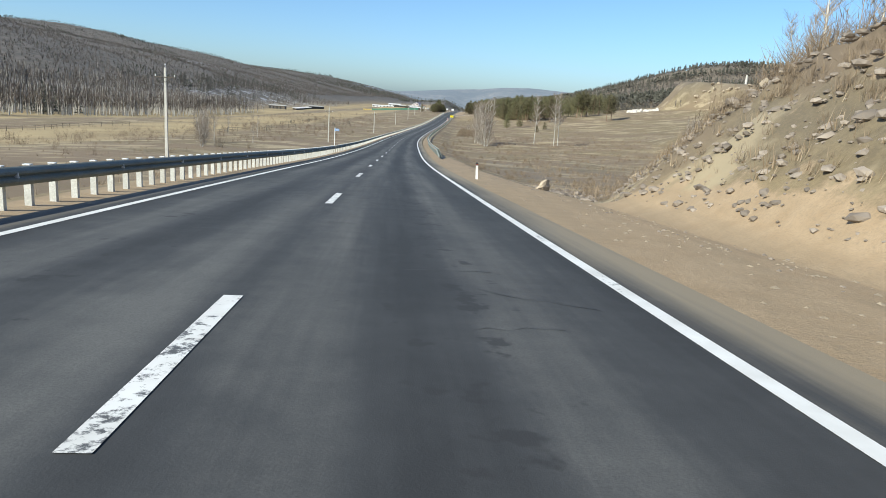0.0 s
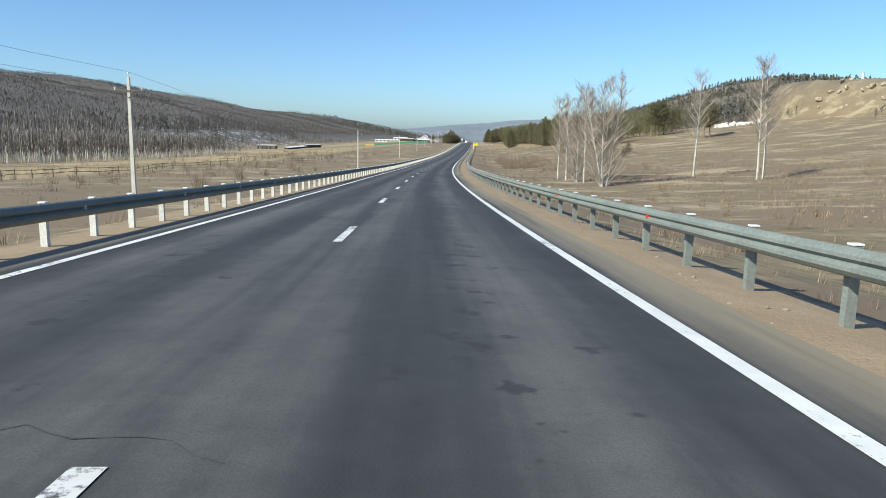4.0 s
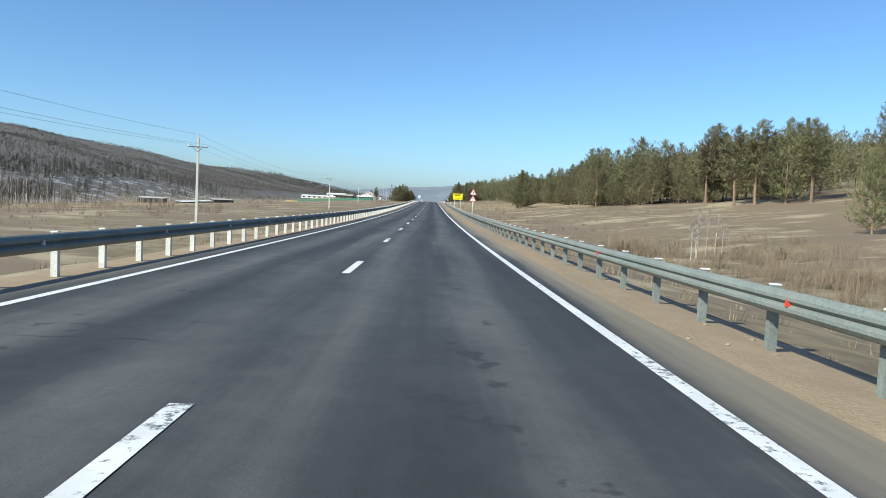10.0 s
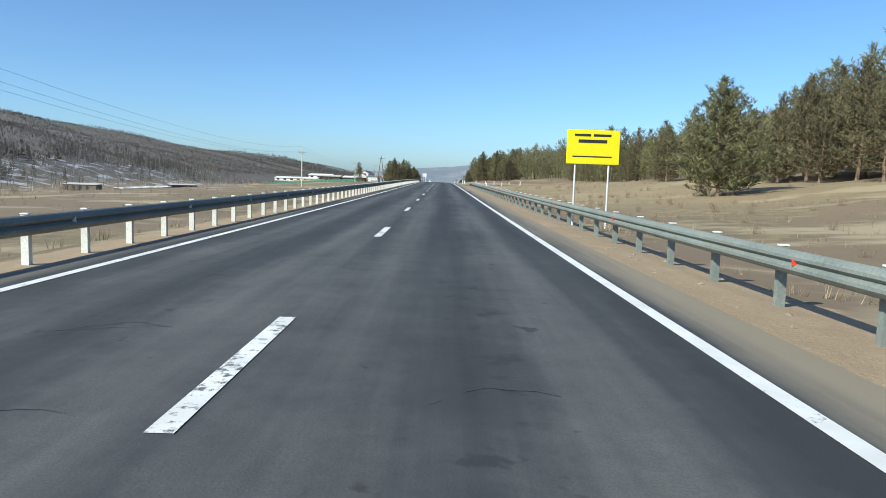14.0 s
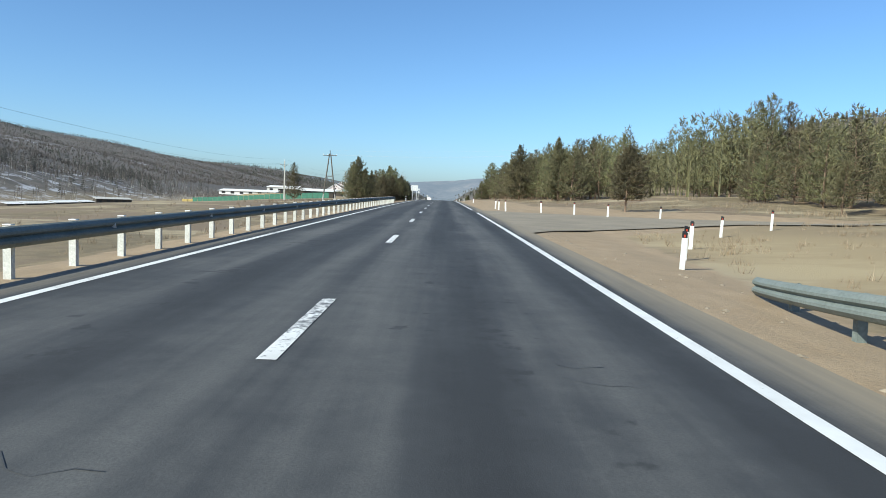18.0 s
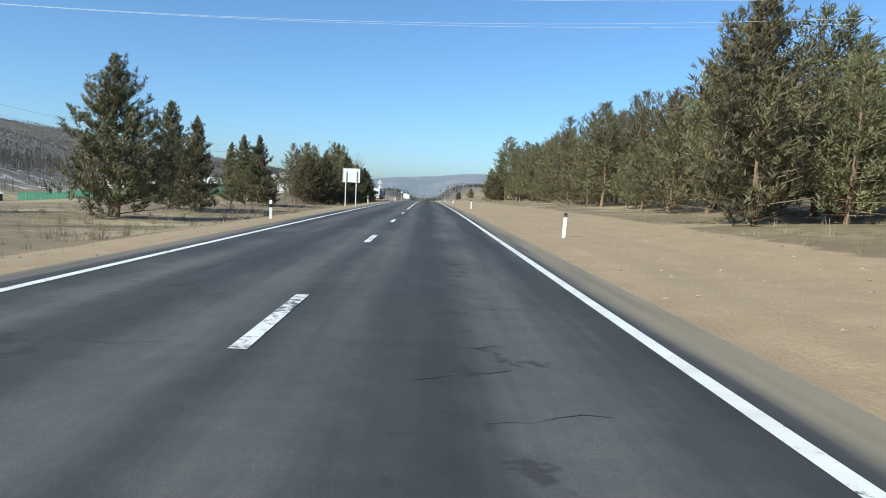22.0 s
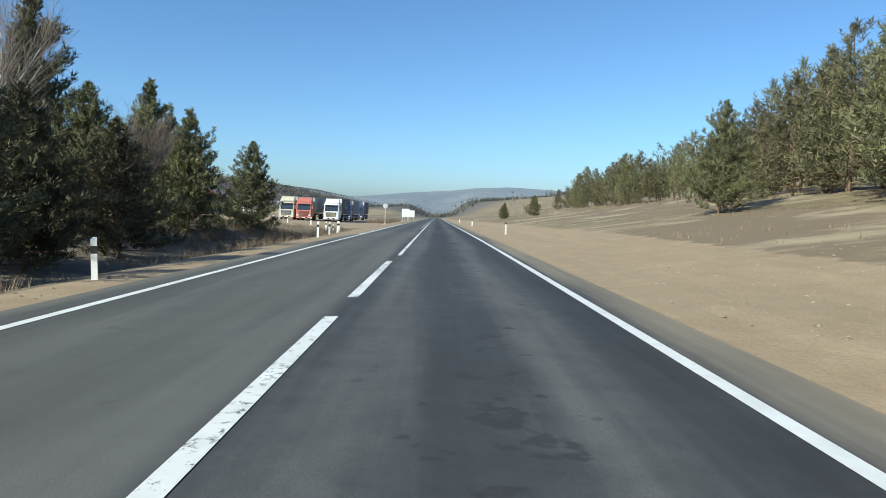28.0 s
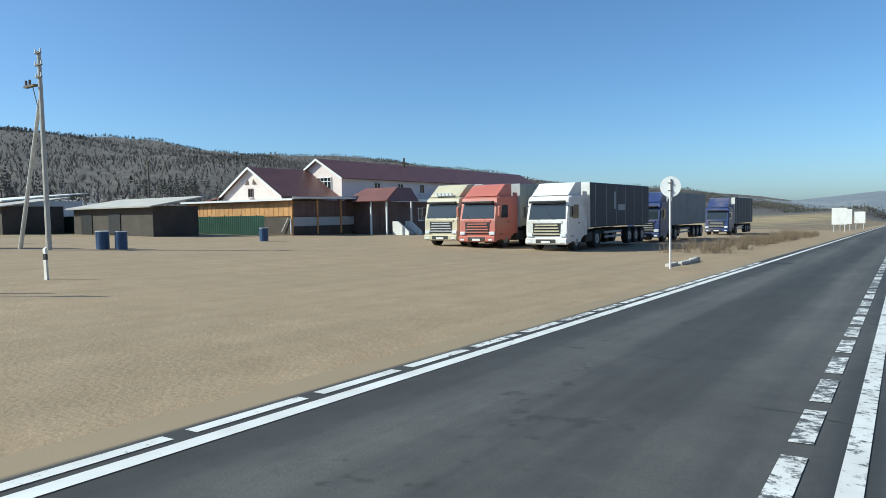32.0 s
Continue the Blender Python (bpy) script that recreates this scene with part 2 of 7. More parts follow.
SIDE_H = (
    (-0.2, -0.2, -0.2, 0.5, 1.5, 4, 12),
    (-0.2, -0.25, -0.8, -1.0, -0.2, 3, 12),
    (-0.2, -0.35, -1.2, -1.3, -0.8, 1.2, 9),
    (-0.2, -0.5, -1.3, -1.4, -0.9, 1.4, 9.5),
    (-0.2, -0.5, -1.2, -1.0, 1.4, 5.4, 13),
    (-0.2, -0.4, -0.6, 0.0, 2.5, 7.6, 16),
    (-0.2, -0.3, -0.2, 0.3, 2.0, 6, 13),
    (-0.14, -0.16, -0.1, 0.1, 0.6, 2, 8),
    (-0.14, -0.05, 0.15, 0.5, 1.6, 4, 9),
    (-0.14, 0.02, 0.4, 1.0, 2.2, 4.5, 9),
    (-0.14, 0.05, 0.5, 1.3, 2.8, 5.5, 10),
    (-0.14, 0.1, 0.8, 2.1, 5.2, 9, 14),
    (-0.14, 0.05, 0.5, 1.5, 4, 8, 14),
)
_sh = np.array(SIDE_H)


def wave(x, y, k):
    return (np.sin(x / k + 1.3 * np.sin(y / (1.7 * k))) + np.sin(y / (0.8 * k) + 1.9 * np.sin(x / (1.3 * k) + 2)) + np.sin((x + y) / (0.37 * k))) / 3


def smooth(a, b, v):
    t = np.clip((v - a) / (b - a), 0, 1)
    return t * t * (3 - 2 * t)


def spoil(X, Y):
    """1 on the flat-topped spoil heap east of the valley, 0 away from it."""
    r = np.hypot(X - 210, (Y - 165) * 1.25) + 2.5 * wave(X, Y, 9.0) + 1.2 * wave(X, Y, 3.1)
    return np.clip((84 - r) / 17, 0, 1)


def knoll(X, Y):
    """Height of the stony knoll that the rubble lies on."""
    u = X - 64 - 0.22 * np.maximum(0, Y + 110)
    h = 26 * (1 - np.exp(-0.48 * np.maximum(u, 0) / 26))
    return h * (1 - smooth(-48, -8, Y)) * smooth(-330, -190, Y) * (1 + 0.06 * wave(X, Y, 5.0) + 0.04 * wave(X, Y, 2.0))


def land(X, Y):
    """Height of the ground at places X, Y (arrays)."""
    X, Y = np.asarray(X, float), np.asarray(Y, float)
    s = np.interp(Y, _C[:, 1], _S)
    s = np.where(Y < _C[0, 1], -20 + (Y - _C[0, 1]), s)
    turn = np.interp(Y, _C[:, 1], _T)
    x = (X - np.interp(Y, _C[:, 1], _C[:, 0])) * np.cos(turn)
    s = s + x * np.sin(turn) * (np.abs(x) < 60)
    zc = np.interp(s, _S, _C[:, 2]) + np.where(s < -20, (s + 20) * _G[0], 0)
    # east of the road
    cols = np.stack([np.interp(s, SIDE_S, _sh[:, k]) for k in range(7)], -1)
    i = np.clip(np.searchsorted(SIDE_X, x) - 1, 0, 5)
    xa, xb = np.array(SIDE_X)[i], np.array(SIDE_X)[i + 1]
    w = np.clip((x - xa) / (xb - xa), 0, 1)
    ca, cb = np.take_along_axis(cols, i[..., None], -1)[..., 0], np.take_along_axis(cols, (i + 1)[..., None], -1)[..., 0]
    east = zc * (1 - smooth(40, 140, x)) + ca + (cb - ca) * w
    toe = 10.5 + np.maximum(0, s - 32) * 0.28
    bank = np.clip((x - toe) * 1.05, 0, None)
    bank = 14.0 * (1 - np.exp(-bank / 12.0)) * (1 + 0.16 * wave(X, Y, 2.1) + 0.08 * wave(X, Y, 0.7)) * (1 - smooth(37, 58, s))
    east = east + bank + smooth(10, 25, x) * 0.25 * wave(X, Y, 4.0) + smooth(16, 40, x) * 0.3 * wave(X, Y, 9.0)
    east = east + knoll(X, Y)
    ridge = np.interp(Y, EAST_Y, EAST_H)
    east = east + (ridge - east) * smooth(110, 460, x) + smooth(140, 300, x) * 3 * wave(X, Y, 60)
    heap = spoil(X, Y)
    east = east + (30.0 + 0.03 * (Y - 130) - east) * heap * heap * (3 - 2 * heap)
    # west of the road
    valley = np.interp(s, (-200, 0, 150, 300, 450, 600, 780, 1200), (2.5, 0.5, -2.0, -4.2, -5.4, -6.2, -7.0, -9.0))
    floor = np.interp(s, (-200, 0, 150, 300, 390, 490, 590, 730, 900), (1.5, 2.0, 2.5, 3.2, 5.0, 7.0, 7.3, 6.0, 4.7))
    drop = np.interp(s, (-200, 560, 600, 720, 790, 3000), (1.15, 1.1, 0.55, 0.75, 0.8, 0.5))
    w1 = smooth(5.4, 10.5, -x)
    near = zc - 0.2 - drop * w1
    west = near + (valley - near) * smooth(16, 110, -x) + smooth(9, 20, -x) * 0.18 * wave(X, Y, 5.0)
    west = west + 0.9 * smooth(10, 18, -x) * (1 - smooth(60, 110, -x)) * smooth(715, 750, s)
    lot = smooth(791, 797, s + 0.55 * np.clip(-x - 6, 0, 20) * (s < 830)) * (1 - smooth(930, 1000, s)) * smooth(4.5, 6.0, -x) * (1 - smooth(75, 110, -x))
    lot = lot * np.where(x > -17, smooth(797, 806, s + 0.2 * (x + 8)), np.where(s < 830, smooth(800, 812, s), 1))
    west = west + (zc - 0.17 + 0.02 * np.clip(-x - 12, 0, 45) - west) * lot
    west = west - floor * smooth(90, 185, -x)
    crest, cx = np.interp(Y, RIDGE_Y, RIDGE_H), np.interp(Y, CREST_Y, CREST_X)
    hill = np.clip((-x - 225) / (cx - 225), 0, 1) ** 0.95 * (1 - 0.4 * smooth(cx + 45, cx + 1300, -x))
    hill = hill * smooth(215, 300, -x)
    west = west + (crest - west) * hill + smooth(240, 420, -x) * (4 * wave(X, Y, 45) + 7 * wave(X, Y, 150))
    z = np.where(x > 0, east, west)
    flat = np.abs(x) < 5.5
    z = np.where(flat, zc - 0.2, z)
    # hills across the valley's head
    front = np.interp(X, FRONT_X, FRONT_H) + 2 * wave(X, Y, 70)
    return z + (front - z) * smooth(3000, 4000, Y)


def put(s, x, dz=0.0, turn=0.0):
    """Pose on the ground at s along and x right of the road's middle."""
    p = on_road(s, x)
    z = float(land(np.array([p.x]), np.array([p.y]))[0])
    return pose(p.x, p.y, z + dz, 0, 0, road_turn(s) + turn)


_rows_y = np.concatenate([np.arange(-420, -300, 8), np.arange(-300, -180, 1.0), np.arange(-180, 640, 2.0), np.arange(640, 1000, 8), np.arange(1000, 2600, 25), np.arange(2600, 6000, 70)])
_off = np.array([4.0, 4.8, 5.4, 6.0, 6.6, 7.2, 8, 9, 10, 11, 12, 13, 14.2, 15.5, 17, 18.5, 20, 22, 24, 26.5, 29, 32, 36, 40, 46, 53, 62, 72, 84, 98, 108, 115, 121, 127, 133, 139, 145, 151, 157, 163, 170, 178, 186, 195, 205, 215, 240, 265, 290, 320, 350, 385, 430, 480, 540, 610, 690, 780, 870, 960, 1050, 1140, 1220, 1290, 1350, 1420, 1550, 1800, 2200, 3000])
_cols_x = np.concatenate([-_off[::-1], [0], _off])
_GX = np.interp(_rows_y, _C[:, 1], _C[:, 0])[:, None] + _cols_x[None] / np.cos(np.interp(_rows_y, _C[:, 1], _T))[:, None]
_GY = np.repeat(_rows_y[:, None], len(_cols_x), 1)
_GZ = land(_GX, _GY)
_nr, _nc = _GX.shape
_q = (np.arange(_nr - 1)[:, None] * _nc + np.arange(_nc - 1)[None]).ravel()


def ground_material():
    k = Nodes("dry_ground")
    co = k.n("NewGeometry").outputs["Position"]
    zone = k.n("Attribute")
    zone.attribute_name = "zone"
    sep = k.n("SeparateColor")
    k.to(zone.outputs["Color"], sep.inputs["Color"])
    huge, big, mid, fine = k.noise(co, 0.02, 4), k.noise(co, 0.12, 5, 0.6), k.noise(co, 1.1, 5, 0.65), k.noise(co, 14, 4, 0.7)
    grass = k.mix(k.ramp(big, [(0.36, (0, 0, 0)), (0.64, (1, 1, 1))]), (0.186, 0.142, 0.078), (0.298, 0.232, 0.132))
    grass = k.mix(k.ramp(mid, [(0.44, (0, 0, 0)), (0.58, (0.8, 0.8, 0.8))]), grass, (0.142, 0.111, 0.064))
    grass = k.mix(k.ramp(fine, [(0.35, (0.4, 0.4, 0.4)), (0.6, (0, 0, 0))]), grass, (0.086, 0.067, 0.041))
    grass = k.mix(k.ramp(k.noise(co, 0.05, 4, 0.6), [(0.45, (0, 0, 0)), (0.53, (0.85, 0.85, 0.85))]), grass, k.mix(mid, (0.135, 0.097, 0.063), (0.23, 0.168, 0.106)))
    st0 = k.n("Mapping", Scale=(0.5, 1, 1))
    k.to(co, st0.inputs["Vector"])
    grass = k.mix(k.ramp(k.noise(st0.outputs["Vector"], 0.16, 5, 0.65), [(0.52, (0, 0, 0)), (0.62, (0.85, 0.85, 0.85))]), grass, (0.37, 0.302, 0.192))
    field = k.mix(k.ramp(huge, [(0.4, (0, 0, 0)), (0.6, (1, 1, 1))]), (0.38, 0.294, 0.158), (0.242, 0.184, 0.1))
    sand = k.mix(k.ramp(mid, [(0.35, (0, 0, 0)), (0.68, (1, 1, 1))]), (0.31, 0.221, 0.131), (0.383, 0.283, 0.178))
    sand = k.mix(k.ramp(fine, [(0.3, (0.55, 0.55, 0.55)), (0.55, (0, 0, 0))]), sand, (0.215, 0.168, 0.116))
    wood = k.mix(k.ramp(big, [(0.38, (0, 0, 0)), (0.62, (1, 1, 1))]), (0.085, 0.077, 0.067), (0.15, 0.13, 0.11))
    col = k.mix(sep.outputs["Green"], grass, field)
    col = k.mix(sep.outputs["Blue"], col, wood)
    snow = k.math("MULTIPLY", zone.outputs["Alpha"], k.ramp(k.noise(co, 0.06, 5, 0.7), [(0.52, (0, 0, 0)), (0.62, (0.8, 0.8, 0.8))]))
    col = k.mix(snow, col, (0.5, 0.5, 0.52))
    sand = k.mix(k.ramp(big, [(0.45, (0, 0, 0)), (0.7, (0.35, 0.35, 0.35))]), sand, (0.258, 0.197, 0.123))
    st = k.n("Mapping", Scale=(1, 0.05, 1))
    k.to(co, st.inputs["Vector"])
    sand = k.mix(k.ramp(k.noise(st.outputs["Vector"], 1.5, 4, 0.6), [(0.44, (0, 0, 0)), (0.62, (0.35, 0.35, 0.35))]), sand, (0.228, 0.176, 0.112))
    edge = k.math("ADD", sep.outputs["Red"], k.math("MULTIPLY", k.math("SUBTRACT", mid, 0.5), 0.9))
    col = k.mix(k.ramp(edge, [(0.42, (0, 0, 0)), (0.6, (1, 1, 1))]), col, sand)
    k.bump(k.math("ADD", k.math("MULTIPLY", mid, 1.5), fine), 0.45, 0.04)
    return k.done(col, 0.95)


def zone_at(X, Y):
    s = np.interp(Y, _C[:, 1], _S)
    s = np.where(Y < _C[0, 1], -20 + (Y - _C[0, 1]), s)
    x = X - np.interp(Y, _C[:, 1], _C[:, 0])
    reach = np.interp(s, (-200, 28, 40, 80, 95, 520, 545, 560, 590, 650, 760, 1000), (12, 12, 9, 8.2, 6.8, 6.8, 9, 30, 11, 12, 11, 8))
    sand = np.where(x > 0, 1 - smooth(-1.2, 1.2, x - reach), 0)
    toe = 11 + np.maximum(0, s - 30) * 0.3
    sand = np.maximum(sand, np.where(x > 0, 0.36 * smooth(-1, 3, x - toe) * (1 - smooth(9, 16, x - toe)) * (1 - smooth(24, 44, s)), 0))
    reach_w = np.interp(s, (-200, 580, 610, 780, 800), (5.6, 5.6, 6.6, 5.8, 6.0))
    west = np.where(x < 0, 1 - smooth(-0.6, 0.8, -x - reach_w), 0)
    lot = smooth(791, 797, s + 0.55 * np.clip(-x - 6, 0, 20) * (s < 830)) * (1 - smooth(905, 940, s)) * (1 - smooth(42, 60, -x)) * (x < -4)
    lot = lot * np.where(x > -17, smooth(799, 807, s + 0.35 * (x + 8)), np.where(s < 830, smooth(808, 816, s), 1))
    sand = np.maximum(sand, np.maximum(west, lot)) * (1 - smooth(900, 1100, Y))
    field = np.where(x < 0, smooth(25, 70, -x) * (0.5 + 0.5 * np.sign(np.sin(x / 17 + 0.4 * np.sin(Y / 160)))), np.maximum(np.maximum(smooth(30, 60, x) * 0.12, 0.3 * spoil(X, Y)), 0.6 * smooth(7, 10, x) * (1 - smooth(34, 48, x)) * smooth(435, 475, s) * (1 - smooth(545, 565, s))))
    wood = np.where(x < 0, smooth(225, 275, -x), 0.6 * smooth(150, 260, x) * (1 - 0.55 * spoil(X, Y)))
    wood = np.maximum(wood, smooth(1300, 2200, Y))
    wood = np.where(x > 0, np.maximum(wood, 0.6 * spoil(X, Y)), wood)
    rough = np.clip(0.5 + 0.45 * wave(X, Y, 7.0) + 0.25 * wave(Y, X, 2.3), 0, 1)
    wood = np.maximum(wood, 0.62 * rough * smooth(11, 15, x) * (1 - smooth(90, 150, s)) * (1 - smooth(120, 170, x)))
    # dark soil by the west pines and ditch, the trees' shade painted in too
    wood = np.maximum(wood, 0.75 * smooth(6.6, 8, -x) * (1 - smooth(22, 34, -x)) * smooth(700, 725, s) * (1 - smooth(798, 808, s)))
    patch = np.sqrt(((X + 600) / 160) ** 2 + ((Y - 1365) / 150) ** 2) + 0.3 * wave(X, Y, 30)
    foot = smooth(222, 240, -x) * (1 - smooth(310, 370, -x)) * smooth(440, 520, Y) * (1 - smooth(860, 980, Y))
    return np.stack([sand, field, wood, np.where(x < 0, np.maximum(foot, 1 - smooth(0.7, 1.05, patch)), 0)], -1)


M_GROUND = ground_material()
_gm = array_mesh("ground", np.stack([_GX, _GY, _GZ], -1).reshape(-1, 3), np.stack([_q, _q + 1, _q + _nc + 1, _q + _nc], -1), M_GROUND)
_gm.shade_smooth()
_za = _gm.color_attributes.new("zone", "FLOAT_COLOR", "POINT")
_za.data.foreach_set("color", zone_at(_GX, _GY).astype(np.float32).ravel())
tagged(new("ground", _gm), "dry straw-coloured valley grass, sandy verges and wooded brown hills", "ground", kind="structure")

# ---- hills far across the valley's head, blue with distance ----
def far_hill_material():
    k = Nodes("distant_hills")
    co = k.n("NewGeometry").outputs["Position"]
    big, mid = k.noise(co, 0.004, 5, 0.6), k.noise(co, 0.03, 5, 0.7)
    col = k.mix(k.ramp(big, [(0.4, (0, 0, 0)), (0.6, (1, 1, 1))]), (0.05, 0.055, 0.055), (0.13, 0.115, 0.1))
    col = k.mix(k.ramp(mid, [(0.45, (0.8, 0.8, 0.8)), (0.6, (0, 0, 0))]), col, (0.035, 0.042, 0.045))
    # an even blue emission stands in for the haze before the hills
    k.bsdf.inputs["Emission Color"].default_value = (0.135, 0.165, 0.215, 1)
    k.bsdf.inputs["Emission Strength"].default_value = 1.0
    return k.done(col, 1.0)


_by, _bx = np.concatenate([[3150], np.arange(3220, 4420, 60)]), np.arange(-620, 1500, 40)
_BX, _BY = np.meshgrid(_bx, _by)
_BZ = land(_BX, _BY) + 6 - 60 * (_BY < 3200) - 60 * (_BX < -600)
_nb = len(_bx)
_qb = (np.arange(len(_by) - 1)[:, None] * _nb + np.arange(_nb - 1)[None]).ravel()
_bm = array_mesh("backdrop", np.stack([_BX, _BY, _BZ], -1).reshape(-1, 3), np.stack([_qb, _qb + 1, _qb + _nb + 1, _qb + _nb], -1), far_hill_material())
_bm.shade_smooth()
tagged(new("backdrop", _bm), "hazy blue wooded hills far across the valley's head", "hills", kind="structure")

# ---- road: cambered asphalt, with worn wheel tracks ----
ROAD_X = (-4.35, -3.9, -2.6, -1.3, -0.4, 0, 0.4, 1.3, 2.6, 3.9, 4.72)
CROWN = 0.018


def asphalt_material():
    k = Nodes("worn_asphalt")
    uv = k.n("UVMap").outputs["UV"]
    sp = k.n("SeparateXYZ")
    k.to(uv, sp.inputs["Vector"])
    co = k.n("NewGeometry").outputs["Position"]
    st = k.n("Mapping", Scale=(1, 0.04, 1))
    k.to(uv, st.inputs["Vector"])
    streak, patch, fine = k.noise(st.outputs["Vector"], 1.6, 5, 0.6), k.noise(co, 0.35, 5, 0.6), k.noise(co, 60, 3, 0.7)
    x = k.math("ADD", sp.outputs["X"], k.math("MULTIPLY", k.math("SUBTRACT", patch, 0.5), 0.5))
    track = k.math("COSINE", k.math("MULTIPLY", k.math("SUBTRACT", k.math("ABSOLUTE", x), 1.5), 3.3))
    tone = k.math("ADD", k.math("MULTIPLY", track, -0.24), k.math("MULTIPLY", k.math("SUBTRACT", streak, 0.5), 1.25))
    tone = k.math("ADD", k.math("ADD", tone, 0.5), k.math("MULTIPLY", k.math("SUBTRACT", patch, 0.5), 0.6))
    tone = k.math("ADD", tone, k.math("MULTIPLY", k.math("SUBTRACT", k.noise(co, 2.2, 5, 0.72), 0.5), 0.55))
    col = k.ramp(tone, [(0.12, (0.034, 0.0352, 0.0365)), (0.45, (0.0555, 0.0572, 0.059)), (0.95, (0.124, 0.123, 0.118))])
    col = k.mix(k.ramp(fine, [(0.3, (0.5, 0.5, 0.5)), (0.6, (0, 0, 0))]), col, (0.045, 0.045, 0.047))
    blot = k.math("SUBTRACT", k.noise(co, 2.6, 3, 0.6), k.math("MULTIPLY", k.math("ABSOLUTE", k.math("SUBTRACT", k.math("ABSOLUTE", x), 1.8)), 0.12))
    col = k.mix(k.ramp(blot, [(0.57, (0, 0, 0)), (0.63, (0.75, 0.75, 0.75))]), col, (0.033, 0.033, 0.034))
    dust = k.math("ADD", k.math("SUBTRACT", k.math("ABSOLUTE", sp.outputs["X"]), 3.82), k.math("MULTIPLY", k.math("SUBTRACT", streak, 0.5), 1.6))
    col = k.mix(k.ramp(dust, [(0.0, (0, 0, 0)), (0.75, (0.85, 0.85, 0.85))]), col, (0.27, 0.225, 0.16))
    lane = k.math("MULTIPLY", k.ramp(k.math("MULTIPLY", sp.outputs["Y"], 0.001), [(0.66, (0, 0, 0)), (0.72, (1, 1, 1)), (0.775, (1, 1, 1)), (0.8, (0.2, 0.2, 0.2))]), k.ramp(k.math("ADD", k.math("MULTIPLY", x, -0.5), 0.5), [(0.5, (0, 0, 0)), (0.66, (1, 1, 1))]))
    col = k.mix(k.math("MULTIPLY", lane, k.math("ADD", k.math("MULTIPLY", streak, 0.7), 0.15)), col, (0.14, 0.135, 0.118))
    spill = k.math("MULTIPLY", k.ramp(k.math("MULTIPLY", sp.outputs["Y"], 0.001), [(0.766, (0, 0, 0)), (0.776, (1, 1, 1))]), k.ramp(k.math("ADD", k.math("MULTIPLY", sp.outputs["X"], -0.2), k.math("MULTIPLY", streak, 0.02)), [(0.785, (0, 0, 0)), (0.80, (1, 1, 1))]))
    col = k.mix(spill, col, k.mix(patch, (0.24, 0.185, 0.12), (0.35, 0.27, 0.175)))
    k.bump(fine, 0.35, 0.006)
    k.bsdf.inputs["Specular IOR Level"].default_value = 0.3
    return k.done(col, 0.82)


M_ASPHALT = asphalt_material()
_rs = np.concatenate([np.arange(-60, 960, 2.0), np.arange(960, 1700, 20.0)])
_rv, _ruv = [], []
for _s in _rs:
    for _x in ROAD_X:
        _rv.append(on_road(_s, _x, -CROWN * abs(_x))[:])
        _ruv.append((_x, _s))
_n = len(ROAD_X)
_rq = (np.arange(len(_rs) - 1)[:, None] * _n + np.arange(_n - 1)[None]).ravel()
_rf = np.stack([_rq, _rq + 1, _rq + _n + 1, _rq + _n], -1)
_nv = len(_rv)
for _i in range(len(_rs)):
    for _j in (0, _n - 1):
        _p = _rv[_i * _n + _j]
        _rv.append((_p[0], _p[1], _p[2] - 0.14))
        _ruv.append(_ruv[_i * _n + _j])
_sf = []
for _i in range(len(_rs) - 1):
    _sf += [(_i * _n, (_i + 1) * _n, _nv + 2 * _i + 2, _nv + 2 * _i), ((_i + 1) * _n + _n - 1, _i * _n + _n - 1, _nv + 2 * _i + 1, _nv + 2 * _i + 3)]
_rf = np.concatenate([_rf, np.array(_sf)])
_rm = array_mesh("road", np.array(_rv), _rf, M_ASPHALT)
_ru = _rm.uv_layers.new(name="lane")
_li = np.empty(len(_rm.loops), np.int32)
_rm.loops.foreach_get("vertex_index", _li)
_ru.data.foreach_set("uv", np.array(_ruv, np.float32)[_li].ravel())
road = tagged(new("road", _rm), "two-lane dark grey asphalt highway with worn wheel tracks", "road", kind="structure")


def paint_material(name, wear):
    k = Nodes(name)
    co = k.n("NewGeometry").outputs["Position"]
    f = k.math("ADD", k.math("MULTIPLY", k.noise(co, 9, 5, 0.75), 0.65), k.math("MULTIPLY", k.noise(co, 0.4, 3), 0.35))
    col = k.mix(k.ramp(f, [(wear, (1, 1, 1)), (wear + 0.06, (0, 0, 0))]), k.ramp(k.noise(co, 2, 4), [(0.3, (0.62, 0.61, 0.58)), (0.7, (0.78, 0.78, 0.76))]), (0.09, 0.09, 0.09))
    return k.done(col, 0.6)


M_LINE, M_LINE_WORN, M_LINE_FADED = paint_material("line_paint", 0.36), paint_material("worn_line_paint", 0.415), paint_material("faded_line_paint", 0.475)


def strip(s0, s1, x, w, lift=0.006):
    g = Geo()
    n = max(1, int((s1 - s0) / 2.0))
    for i in range(n + 1):
        s = s0 + (s1 - s0) * i / n
        for dx in (-w / 2, w / 2):
            g.v.append(on_road(s, x + dx, lift - CROWN * abs(x + dx))[:])
    g.f = [(2 * i, 2 * i + 1, 2 * i + 3, 2 * i + 2) for i in range(n)]
    return g


